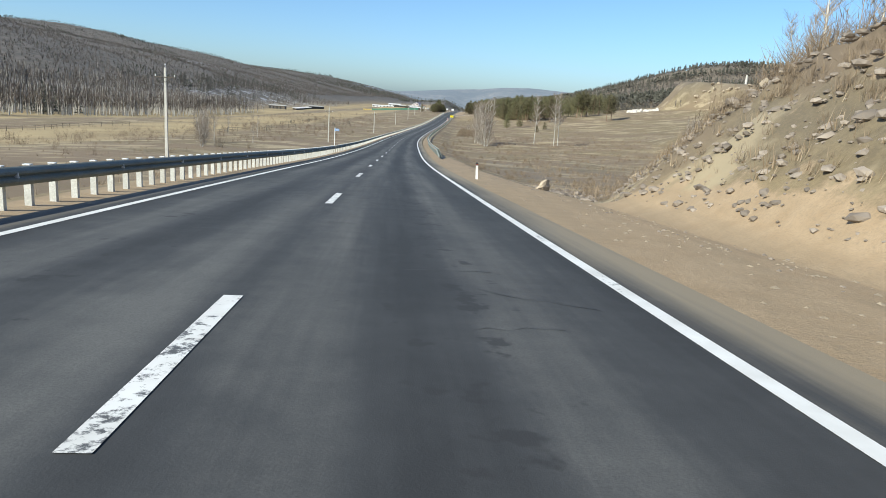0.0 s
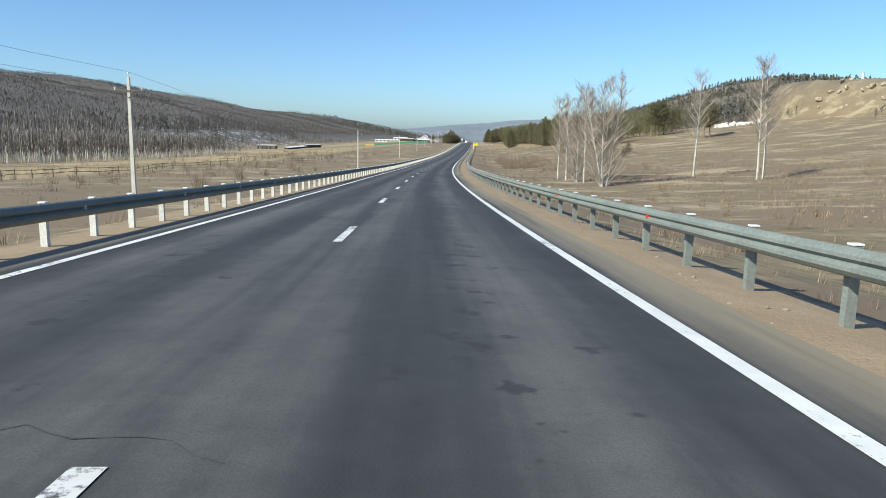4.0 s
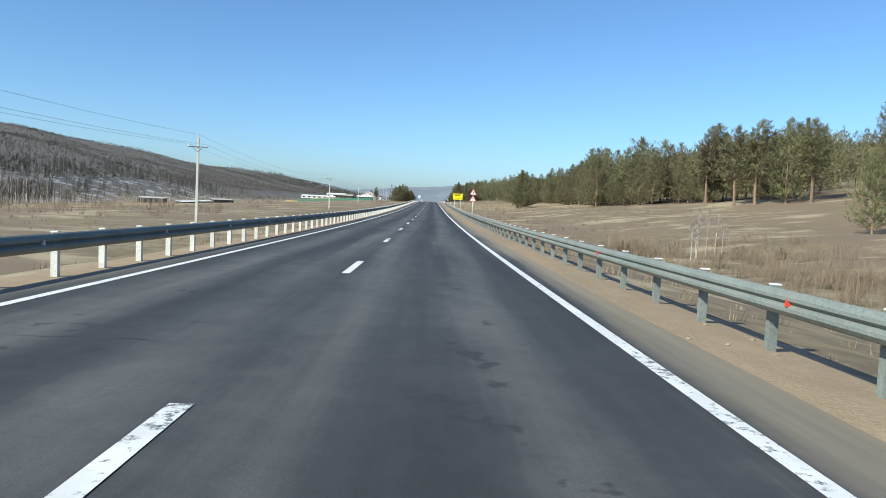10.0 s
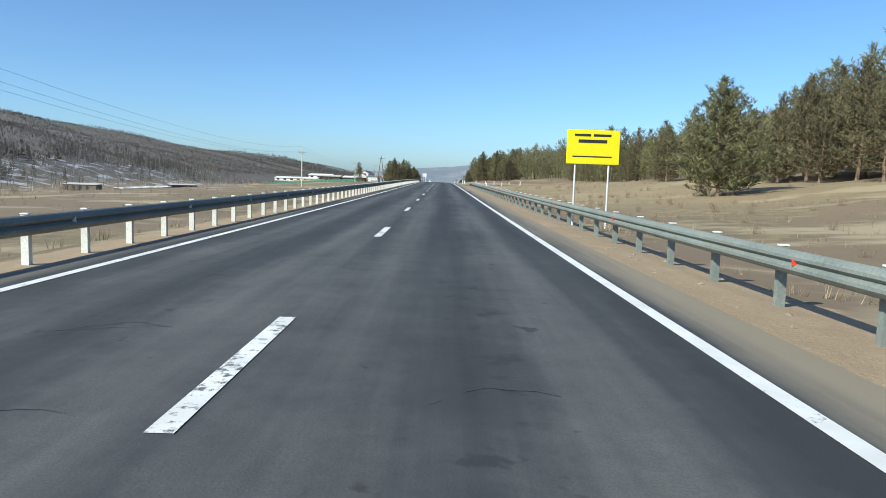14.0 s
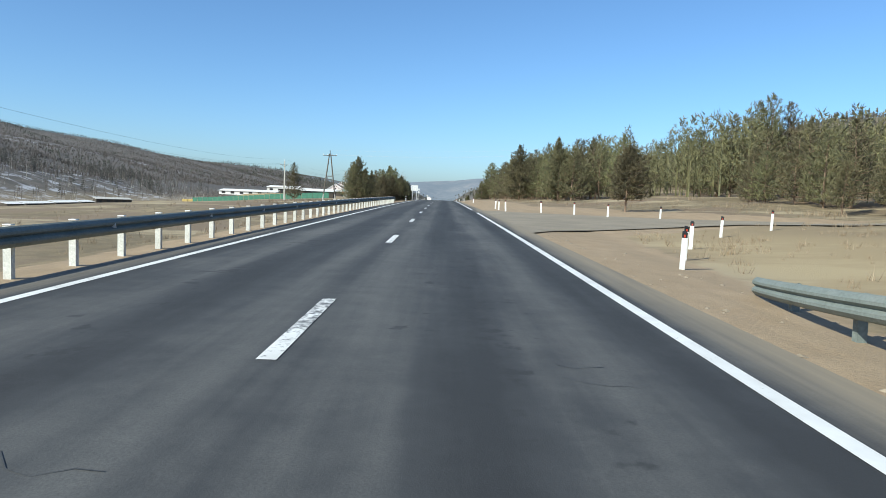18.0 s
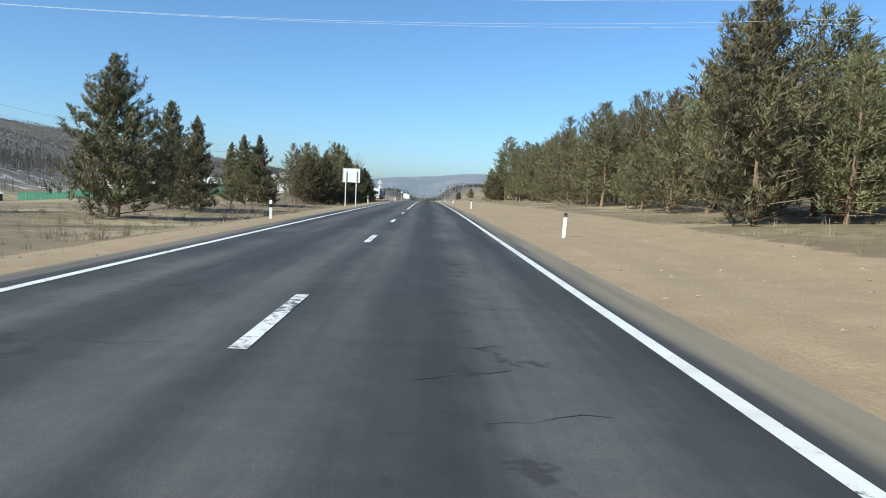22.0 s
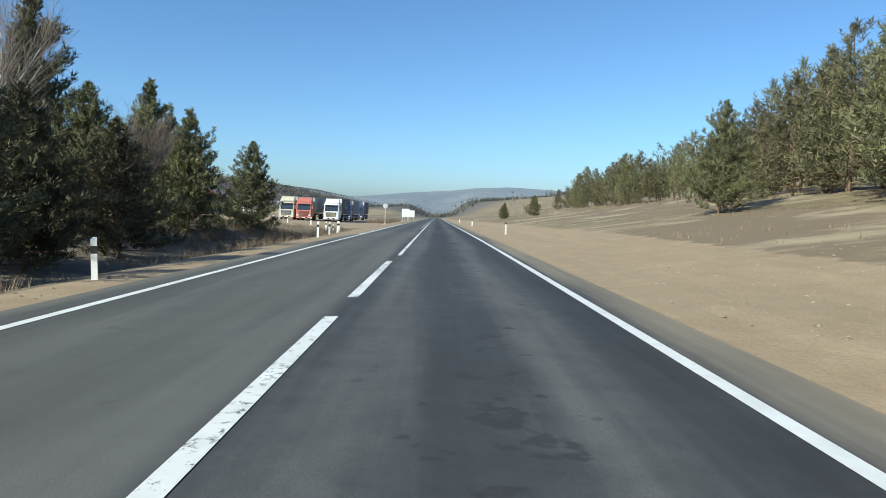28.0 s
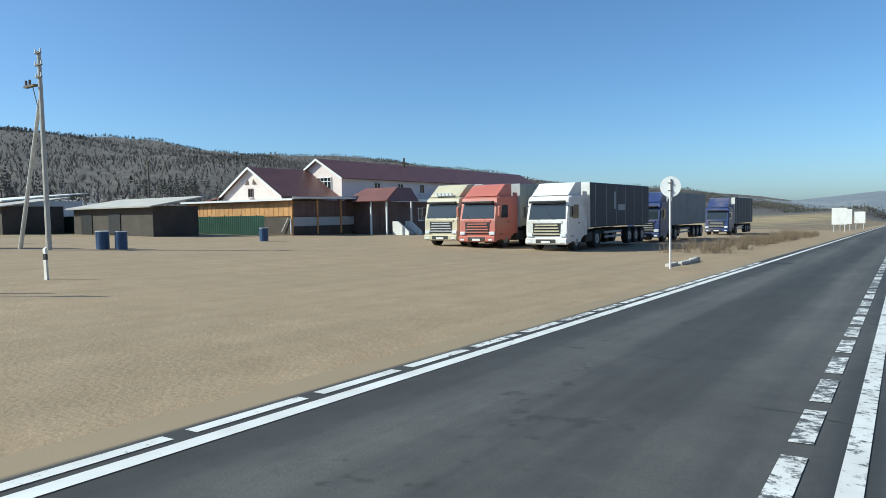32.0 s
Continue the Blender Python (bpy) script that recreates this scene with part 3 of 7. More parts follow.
part("edge_line", strip(-60, 1650, LINE_L, 0.16), M_LINE, road, "solid white edge line")
part("edge_line", strip(-60, 564.3, LINE_R, 0.17), M_LINE, road)
part("edge_line", strip(573, 1650, LINE_R, 0.17), M_LINE, road)
_k = -4
while 7.2 + 12 * _k < 658:
    part("lane_dash", strip(4.2 + 12 * _k, 7.2 + 12 * _k, -0.02, 0.16), M_LINE_WORN, road)
    _k += 1
for _a, _b in ((663.6, 672.9), (675.6, 684.9), (687.6, 696.4), (697.8, 703.8), (706.5, 715.5), (718.5, 727.5), (730.5, 739.2)):
    part("lane_dash", strip(_a, _b, -0.05, 0.17), M_LINE_WORN, road)
part("lane_dash", strip(741.2, 749.6, -0.03, 0.17), M_LINE_WORN, road)
part("centre_line", strip(752.2, 1650, 0.09, 0.12), M_LINE_WORN, road, "solid white centre line")
for _i in range(60):
    part("short_dash", strip(797 + 1.14 * _i, 797.86 + 1.14 * _i, -0.21, 0.14), M_LINE_FADED, road)
for _i in range(44):
    part("lay_by_dash", strip(775.35 + 1.25 * _i, 776.42 + 1.25 * _i, LINE_L - 0.24, 0.13), M_LINE_WORN, road)

# the gravelled mouth of a side road
M_SIDE = surface("dusty_gravel_track", (0.2, 0.17, 0.125), (0.3, 0.255, 0.19), 0.5, 0.95, 0, 16, 0.4, 0.015)
_sv, _sf2 = [], []
_track = ((4.6, 541.5, 576.0), (6.0, 544.5, 573.0), (8.5, 547.5, 569.5), (12, 550, 566), (17, 551.5, 562.5), (24, 552.5, 560.5), (34, 553, 560), (50, 553, 560), (80, 553, 560))
for _x, _a, _b in _track:
    for _i in range(9):
        _p = put(_a + (_b - _a) * _i / 8, _x).translation
        _sv.append((_p.x, _p.y, _p.z + (0.05 if _x > 5 else 0.06)))
for _r in range(len(_track) - 1):
    _sf2 += [(_r * 9 + i, _r * 9 + 9 + i, _r * 9 + 10 + i, _r * 9 + i + 1) for i in range(8)]
tagged(new("side_road", Geo().add(_sv, _sf2).mesh("side_road", M_SIDE)), "dusty gravel mouth of a side road", "road", kind="structure")
# ---- guard rails: corrugated beams on pale posts ----
BEAM = ((0.0, 0.0), (0.035, 0.02), (0.08, 0.07), (0.08, 0.11), (0.02, 0.155), (0.08, 0.2), (0.08, 0.24), (0.035, 0.29), (0.0, 0.31))


def beam(s0, s1, x, side, z0, z1=None, flare=0.0):
    """A length of W-shaped beam, its face towards the road."""
    g = Geo()
    n = max(1, int((s1 - s0) / (1.0 if z1 is not None else 3.0)))
    back = 0.006
    ring = [(d, h) for d, h in BEAM] + [(d - back, h) for d, h in reversed(BEAM)]
    m = len(ring)
    for i in range(n + 1):
        s = s0 + (s1 - s0) * i / n
        zz = z0 if z1 is None else z0 + (z1 - z0) * i / n
        for d, h in ring:
            g.v.append(on_road(s, x - side * d + side * flare * (i / n) ** 2, zz + h)[:])
    for i in range(n):
        for j in range(m):
            a, b = i * m + j, i * m + (j + 1) % m
            g.f.append((a, b, b + m, a + m))
    g.f += [tuple(range(m)), tuple(range(n * m + m - 1, n * m - 1, -1))]
    return g


def post_mesh(h, mat):
    g = Geo()
    g.prism([(-0.05, 0), (0.05, 0), (0.05, 0.012), (-0.038, 0.012), (-0.038, 0.108), (0.05, 0.108), (0.05, 0.12), (-0.05, 0.12)], -0.35, h)
    return Geo().add([(z - 0.06, x, y) for x, y, z in g.v], [f[::-1] for f in g.f]).mesh("post", mat)


def guard_rail(s0, s1, x_beam, x_post, side, gap, label, flags, post_mat, down_start=False, down_end=False):
    rail = thing("guard_rail", pose(0, 0, 0), label, "guard rail")
    me, bracket = post_mesh(0.66, post_mat), Geo().box(0, 0, 0, abs(x_post - x_beam) - 0.02, 0.12, 0.16, 0.01).mesh("bracket", M_STEEL)
    cap = Geo().box(0, 0, 0, 0.13, 0.11, 0.022, 0.004).mesh("post_cap", M_PLASTIC_WHITE)
    flag = Geo().add([(-0.05, 0, 0), (0.05, 0, 0), (0.035, 0, 0.09), (-0.035, 0, 0.09), (-0.05, 0.02, 0), (0.05, 0.02, 0), (0.035, 0.02, 0.09), (-0.035, 0.02, 0.09)], [(0, 1, 2, 3), (7, 6, 5, 4), (0, 4, 5, 1), (1, 5, 6, 2), (2, 6, 7, 3), (3, 7, 4, 0)])
    flag_w, flag_r = flag.mesh("reflector", M_PLASTIC_WHITE), flag.mesh("reflector", M_RED)
    z = 0.29
    a, b = s0 + (9 if down_start else 0), s1 - (7 if down_end else 0)
    if down_start:
        part("beam", beam(s0, a, x_beam, side, -0.25, z), M_STEEL, rail)
    if down_end:
        part("beam", beam(b, s1, x_beam, side, z, -0.25, 1.0), M_STEEL, rail)
    s = a
    while s < b - 0.1:
        part("beam", beam(s, min(s + 12, b), x_beam, side, z), M_STEEL, rail)
        s += 12
    i, s = 0, s0 + 0.4
    while s < s1:
        low = 0.0
        if down_start and s < a:
            low = -0.54 * (a - s) / 9
        if down_end and s > b:
            low = -0.54 * (s - b) / 7
        turn = road_turn(s)
        m = pose(*on_road(s, x_post + (side * ((s - b) / 7) ** 2 if down_end and s > b else 0), -0.08 + low), 0, 0, turn)
        part("post", me, None, rail, at=m)
        if low > -0.2:
            part("post_cap", cap, None, rail, at=pose(*on_road(s, x_post, 0.6 + low), 0, 0, turn))
            if i % 2 == 0:
                part("bracket", bracket, None, rail, at=pose(*on_road(s, (x_post + x_beam) / 2, z + 0.155 + low), 0, 0, turn))
            if i % flags == 1:
                part("reflector", flag_r if side > 0 else flag_w, None, rail, at=pose(*on_road(s - 0.9, x_beam - side * 0.05, z + 0.13 + low), 0, 0, turn))
        i += 1
        s += gap
    return rail


guard_rail(-32, 70, -4.83, -5.04, -1, 0.895, "galvanised guard rail on closely set pale posts round the bend", 5, M_POST)
guard_rail(70.2, 290, -4.83, -5.04, -1, 1.79, "long galvanised guard rail on pale posts beside the asphalt", 3, M_POST)
guard_rail(290.2, 610.5, -4.83, -5.04, -1, 1.79, "galvanised guard rail on pale posts, its end bent down", 3, M_POST, down_end=True)
guard_rail(78, 527, 5.83, 6.06, 1, 2.28, "grey-green galvanised guard rail with red reflectors on steel posts", 4, M_STEEL, True, True)
# ---- trees ----
def leaf_material(name, a, b, dark):
    k = Nodes(name)
    co = k.n("NewGeometry")
    r, o = co.outputs["Random Per Island"], k.n("ObjectInfo").outputs["Random"]
    col = k.mix(r, a, b)
    col = k.mix(k.ramp(k.noise(co.outputs["Position"], 0.9, 3), [(0.4, (0, 0, 0)), (0.7, (0.8, 0.8, 0.8))]), col, dark)
    hs = k.n("HueSaturation")
    k.to(k.math("ADD", k.math("MULTIPLY", o, 0.5), 0.75), hs.inputs["Value"])
    k.to(k.math("ADD", k.math("MULTIPLY", o, 0.05), 0.475), hs.inputs["Hue"])
    k.to(col, hs.inputs["Color"])
    k.bsdf.inputs["Subsurface Weight"].default_value = 0.0
    return k.done(hs.outputs["Color"], 0.75)


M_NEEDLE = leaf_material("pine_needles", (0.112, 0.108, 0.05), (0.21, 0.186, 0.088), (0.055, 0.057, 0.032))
# greyed copy of the needles, the haze of distance mixed into its colour
M_HAZED_NEEDLE = leaf_material("hazed_conifer_needles", (0.105, 0.105, 0.08), (0.165, 0.16, 0.125), (0.09, 0.09, 0.072))
M_BARK = surface("pine_bark", (0.16, 0.105, 0.07), (0.27, 0.19, 0.13), 3.0, 0.9, 0, 18, 0.5, 0.02, 0.1)
M_BIRCH = surface("birch_bark", (0.42, 0.39, 0.34), (0.62, 0.59, 0.53), 2.0, 0.8, 0, 9, 0.3, 0.01, 0.1, dirt=(0.12, 0.1, 0.085))
M_TWIG = surface("bare_twigs", (0.2, 0.158, 0.125), (0.33, 0.27, 0.215), 1.0, 0.9, 0, 12, 0, 0.01, 0.15)
M_FAR_TWIG = surface("far_bare_twigs", (0.13, 0.112, 0.098), (0.185, 0.16, 0.142), 0.02, 0.9, 0, 0.3, 0, 0.01, 0.0)
M_WOOD_TWIG = surface("wood_edge_twigs", (0.12, 0.1, 0.085), (0.21, 0.175, 0.15), 0.05, 0.9, 0, 1.0, 0, 0.01, 0.0)
M_WILLOW = leaf_material("willow_twigs", (0.15, 0.1, 0.074), (0.24, 0.165, 0.12), (0.11, 0.075, 0.056))
M_STRAW = leaf_material("dry_grass_blades", (0.26, 0.197, 0.115), (0.41, 0.33, 0.208), (0.18, 0.135, 0.085))


def shoot_verts(rng, c, axis, size, blades, V, wide=0.1):
    """An upright shoot at c: needle blades that stand out round its axis like a brush, as loose triangles."""
    a = axis.cross(Vector((0.31, 0.87, 0.39))).normalized()
    b = axis.cross(a)
    for i in range(blades):
        t = rng.uniform(0, 6.283)
        out = a * math.cos(t) + b * math.sin(t)
        base = c + axis * size * 1.5 * (i + rng.random()) / blades + out * size * rng.uniform(0.0, 0.25)
        v = (axis * rng.uniform(0.35, 1.1) + out * rng.uniform(0.3, 1.0)).normalized() * size * rng.uniform(0.7, 1.2)
        side = v.cross(Vector((rng.uniform(-1, 1), rng.uniform(-1, 1), rng.uniform(-1, 1)))).normalized() * size * wide
        V += [base - side, base + side, base + v]


def pine_meshes(seed, spread=0.30, bare=0.1, whorls=20, tufts=8, blades=16, full=0.85, needle=(0.02, 0.03), gap=0.06, wide=0.1):
    """Trunk and crown of a pine one unit high: whorls of upturned branches that carry upright shoots of needles."""
    rng = random.Random(seed)
    trunk, V = Geo(), []
    pts = [Vector((0.012 * math.sin(5 * z + seed), 0.012 * math.cos(4 * z + seed), z)) for z in (-0.03, 0.15, 0.35, 0.6, 0.85, 1.0)]
    rad = (0.015, 0.0125, 0.0105, 0.008, 0.004, 0.001)
    for a, b, r0, r1 in zip(pts, pts[1:], rad, rad[1:]):
        trunk.tube(a, b, r0, r1, 7, False)
    lean, wave_at = rng.uniform(0, 6.3), rng.uniform(0, 6.3)
    for w in range(whorls):
        f = w / (whorls - 1)
        z = bare + (0.975 - bare) * f ** 0.95
        reach = spread * (1.0 - f) ** full * (0.78 + 0.22 * min(1.0, f / 0.15)) * rng.uniform(0.82, 1.14) + 0.014
        count = rng.randint(6, 8) if f < 0.8 else 5
        a0 = rng.uniform(0, 6.3)
        for b in range(count):
            if rng.random() < gap:
                continue
            az = a0 + 6.283 * b / count + rng.uniform(-0.35, 0.35)
            ln = reach * rng.uniform(0.62, 1.18) * (1 + 0.16 * math.cos(az - lean) + 0.12 * math.sin(3 * az + 9 * f + wave_at))
            rise = rng.uniform(-0.12, 0.22) + 0.75 * f
            p0 = Vector((0.012 * math.sin(5 * z + seed), 0.012 * math.cos(4 * z + seed), z + rng.uniform(-0.02, 0.02)))
            d = Vector((math.cos(az), math.sin(az), rise)).normalized()
            across = Vector((-math.sin(az), math.cos(az), 0))
            if f < 0.9:
                trunk.tube(p0, p0 + d * ln * 0.9, 0.0045 * (1 - 0.7 * f), 0.0012, 3, False)
            n = max(2, round(tufts * min(1.3, 0.25 + ln / (0.7 * spread))))
            for i in range(n):
                q = 0.22 + 0.8 * (i + rng.random()) / n
                c = p0 + d * ln * q + across * ln * q * rng.gauss(0, 0.2) + Vector((0, 0, 0.25 * ln * q * q + rng.gauss(0, 0.012)))
                axis = (d * 0.45 + Vector((rng.gauss(0, 0.28), rng.gauss(0, 0.28), rng.uniform(0.7, 1.1)))).normalized()
                shoot_verts(rng, c, axis, rng.uniform(*needle) * (1.15 - 0.35 * f), blades, V, wide)
    shoot_verts(rng, Vector((0, 0, 0.98)), Vector((0, 0, 1)), needle[1], blades, V, wide)
    V = np.array([tuple(p) for p in V])
    return trunk.mesh("trunk", M_BARK), array_mesh("crown", V, np.arange(len(V)).reshape(-1, 3), M_NEEDLE)


def birch_meshes(seed, stems=1, spread=0.2):
    """Trunk with its limbs, and a bare crown of fine twigs, one unit high."""
    rng = random.Random(seed)
    trunk, twigs = Geo(), Geo()

    def limb(p, d, ln, r, depth, g):
        n = 3 if depth else 2
        for i in range(n):
            q = p + d * (ln / n)
            trunk.tube(p, q, r * (1 - 0.25 * i), r * (0.75 - 0.25 * i) + 0.0004, 5 if depth > 1 else 3, False) if depth else g.tube(p, q, r * (1 - 0.3 * i), r * 0.5, 3, False)
            if depth:
                for _ in range(3 if depth > 1 else 6):
                    a = Vector((rng.gauss(0, 1), rng.gauss(0, 1), rng.gauss(0.35, 0.5))).normalized()
                    e = (d * 0.9 + a * 0.75 + Vector((0, 0, 0.15))).normalized()
                    limb(p + (q - p) * rng.random(), e, ln * rng.uniform(0.4, 0.62), max(0.0008, r * 0.3), depth - 1, g)
            p, d = q, (d + Vector((rng.gauss(0, 0.12), rng.gauss(0, 0.12), 0.06))).normalized()

    for k in range(stems):
        a = 6.283 * k / max(1, stems) + rng.uniform(0, 1)
        lean = 0.0 if stems == 1 else rng.uniform(0.08, 0.2)
        p, d = Vector((0.02 * math.cos(a), 0.02 * math.sin(a), -0.03)), Vector((lean * math.cos(a), lean * math.sin(a), 1)).normalized()
        for i in range(6):
            q = p + d * 0.155 * (1 if k == 0 else 0.9)
            r0, r1 = 0.0095 * (1 - i / 6.8), 0.0095 * (1 - (i + 1) / 6.8)
            trunk.tube(p, q, r0, r1, 6, False)
            if i >= 2 or stems > 2:
                for _ in range(9):
                    az = rng.uniform(0, 6.283)
                    e = Vector((math.cos(az) * 0.8, math.sin(az) * 0.8, rng.uniform(0.6, 1.1))).normalized()
                    limb(p + (q - p) * rng.random(), e, spread * (1.15 - i / 7) * rng.uniform(0.7, 1.1), 0.003, 1, twigs)
            p, d = q, (d + Vector((rng.gauss(0, 0.04), rng.gauss(0, 0.04), 0))).normalized()
    return trunk.mesh("trunk", M_BIRCH), twigs.mesh("crown", M_TWIG)


PINES = [pine_meshes(10 + i, sp, ba, wh, 13, 17, fu, (0.021, 0.033), 0.05, 0.12) for i, sp, ba, wh, fu in ((1, 0.36, 0.04, 20, 0.8), (2, 0.31, 0.05, 21, 0.86), (3, 0.39, 0.03, 20, 0.78), (4, 0.28, 0.06, 21, 0.86), (5, 0.34, 0.05, 20, 0.82), (6, 0.34, 0.2, 17, 0.62))]
ROW_PINES = [pine_meshes(40 + i, sp, ba, wh, 6, 12, fu, (0.026, 0.038), 0.06, 0.11) for i, sp, ba, wh, fu in ((1, 0.33, 0.06, 17, 0.7), (2, 0.29, 0.1, 17, 0.66), (3, 0.36, 0.04, 17, 0.74), (4, 0.27, 0.13, 18, 0.68), (5, 0.31, 0.07, 17, 0.64))]
BACK_PINES = [pine_meshes(50 + i, sp, ba, 14, 4, 8, fu, (0.036, 0.052), 0.06, 0.12) for i, sp, ba, fu in ((1, 0.3, 0.1, 0.6), (2, 0.27, 0.14, 0.64), (3, 0.32, 0.1, 0.64))]
TALL = [pine_meshes(21, 0.2, 0.34, 13, 6, 12, 0.55, (0.024, 0.036), 0.12, 0.11), pine_meshes(22, 0.22, 0.28, 14, 6, 12, 0.6, (0.024, 0.036), 0.12, 0.11)]
M_GREY_BARK = surface("grey_bare_bark", (0.2, 0.17, 0.14), (0.32, 0.28, 0.235), 2.0, 0.85, 0, 14, 0.3, 0.01, 0.12)
M_RED_TWIG = surface("reddish_bare_twigs", (0.17, 0.125, 0.105), (0.27, 0.21, 0.18), 1.0, 0.9, 0, 12, 0, 0.01, 0.15)


def bare_tree_meshes(seed, stems, lean, bark, twig):
    """Forked grey stems that fan out, each parting again and again into fine upright twigs, one unit high."""
    rng = random.Random(seed)
    trunk, twigs = Geo(), Geo()

    def grow(p, d, ln, r, depth):
        n = 4
        for i in range(n):
            q = p + d * (ln / n)
            r1 = r * (1 - 0.42 * (i + 1) / n)
            (trunk if r > 0.0026 else twigs).tube(p, q, r * (1 - 0.42 * i / n), r1, 5 if r > 0.004 else 3, False)
            if depth and (i > 0 or depth < 3):
                for _ in range((4 if stems < 4 else 2) if depth > 2 else 3):
                    az = rng.uniform(0, 6.283)
                    e = (d + Vector((math.cos(az), math.sin(az), rng.uniform(0.1, 0.5))) * rng.uniform(0.35, 0.7)).normalized()
                    grow(q, e, ln * rng.uniform(0.42, 0.62), max(0.0007, r1 * 0.5), depth - 1)
            d = (d + Vector((rng.gauss(0, 0.07), rng.gauss(0, 0.07), 0.05))).normalized()
            p = q
        return p

    for k in range(stems):
        a = 6.283 * k / stems + rng.uniform(-0.5, 0.5)
        w = lean * rng.uniform(0.5, 1.2)
        grow(Vector((0.018 * math.cos(a), 0.018 * math.sin(a), -0.03)), Vector((w * math.cos(a), w * math.sin(a), 1)).normalized(), rng.uniform(0.62, 0.78), 0.0125 * rng.uniform(0.8, 1.1), 3)
    tall = max(v[2] for v in twigs.v)
    for g in (trunk, twigs):
        g.v = [(v[0] / tall, v[1] / tall, v[2] / tall) for v in g.v]
    return trunk.mesh("trunk", bark), twigs.mesh("crown", twig)


BARE = [bare_tree_meshes(61, 5, 0.2, M_GREY_BARK, M_RED_TWIG), bare_tree_meshes(63, 2, 0.2, M_BIRCH, M_TWIG)]
BIRCHES = [birch_meshes(31, 1, 0.26), birch_meshes(32, 1, 0.22), birch_meshes(33, 3, 0.24)]
_tree = random.Random(5)


def tree(kind, s, x, h, label, group="", wide=1.0, dz=0.0):
    m = put(s, x, dz)
    ob = thing({M_NEEDLE: "pine_tree", M_TWIG: "birch_tree"}.get(kind[1].materials[0], "bare_tree"), m @ pose(0, 0, 0, 0, 0, _tree.uniform(0, 360)) @ Matrix.Diagonal((h * wide, h * wide, h, 1)), label, "tree", group)
    part("trunk", kind[0], None, ob)
    part("crown", kind[1], None, ob)
    return ob


PINE_LABEL = "bushy olive-green pine with branches down to the dry grass"
TALL_LABEL = "tall pine with a bare reddish trunk and high crown"
# trees that stand out singly: kind, s, x, height
for _i, _s, _x, _h, _w in (
    (2, 466, 24.0, 9.3, 1.3), (5, 575, 17.2, 5.5, 1.2), (1, 613, 17.4, 8.6, 1.0), (2, 638.5, 14.6, 9.4, 1.05), (2, 734.5, 13.4, 5.8, 1.15),
    (0, 737, 15.2, 6.6, 1.0), (4, 345, 36.5, 6.8, 1.0), (0, 352, 43.0, 7.4, 1.0), (2, 318, 52.0, 3.4, 1.2), (4, 300, 47.0, 2.8, 1.2),
    (1, 787.8, -19.4, 7.6, 0.9), (0, 787.5, -13.9, 7.2, 1.15), (2, 780, -17.8, 7.8, 1.05), (3, 775, -17.1, 9.0, 1.15), (4, 779.5, -19.8, 7.6, 0.95),
    (1, 774.2, -14.4, 7.6, 1.2), (2, 648.2, -15.2, 8.3, 1.1), (0, 664.4, -18.3, 7.9, 0.9), (1, 661.8, -15.5, 6.6, 1.0), (1, 687.7, -18.7, 7.3, 1.05), (3, 685.8, -16.7, 7.2, 1.1), (3, 690, -20.8, 6.6, 1.0),
    (0, 693.7, -17.2, 3.5, 0.9), (4, 646, -27.0, 6.8, 1.0), (2, 706.8, -16.0, 7.1, 1.1), (3, 381, 61.0, 13.0, 0.85), (5, 392, 53.5, 12.0, 1.0), (3, 466, 41.5, 13.6, 0.95), (5, 447, 38.5, 12.6, 1.05), (1, 488, 39.5, 10.0, 1.0), (0, 846, 17.5, 3.4, 1.2), (2, 858, 13.5, 2.6, 1.2), (1, 866, 14.5, 3.0, 1.1),
    (2, 619.5, 42.5, 10.4, 1.0), (0, 615.5, 42.7, 11.6, 0.95), (4, 617.4, 45.8, 11.4, 1.0), (2, 609.4, 43.4, 12.6, 0.95), (5, 607.4, 44.2, 13.2, 0.95), (0, 608, 46.8, 12.2, 1.0), (5, 625.6, 42.1, 10.2, 1.0), (3, 634.6, 42.9, 9.2, 1.1), (3, 764, 27.0, 6.4, 1.0), (2, 775, 19.5, 6.9, 1.1), (3, 765.2, -18.8, 11.6, 1.0), (0, 764.5, -15.8, 7.2, 1.1), (1, 762, 33, 7.5, 1.0), (4, 779, 29, 6.2, 1.0), (3, 158, 96, 10.5, 0.8), (1, 154, 100, 9.0, 0.8), (4, 161, 101, 9.5, 0.9), (3, 192, 93, 5.5, 0.6),
):
    tree(PINES[_i] if abs(_x) < 25 else ROW_PINES[_i % 5], _s, _x, _h, PINE_LABEL, "pines near the road", _w)
for _s, _x, _h, _w in ((420, 93, 10.5, 1.1), (414, 89, 10.0, 1.1), (401, 80.5, 13.8, 1.5), (402.5, 83.2, 13.0, 1.4), (400, 77.8, 13.0, 1.4), (394, 50, 12.2, 1.4), (390, 56, 11.5, 1.4), (396, 47.5, 11.8, 1.3), (417.5, 53.2, 14.0, 1.3), (414, 50.5, 13.2, 1.3), (365, 88, 12.5, 1.5), (367, 90.5, 11.6, 1.4), (734, 16.2, 11.2, 1.45), (470, 44, 11.0, 1.2), (478, 46, 10.4, 1.2), (491, 44, 10.8, 1.2)):
    tree(TALL[int(_s) % 2], _s, _x, _h, TALL_LABEL, "tall pines", _w)
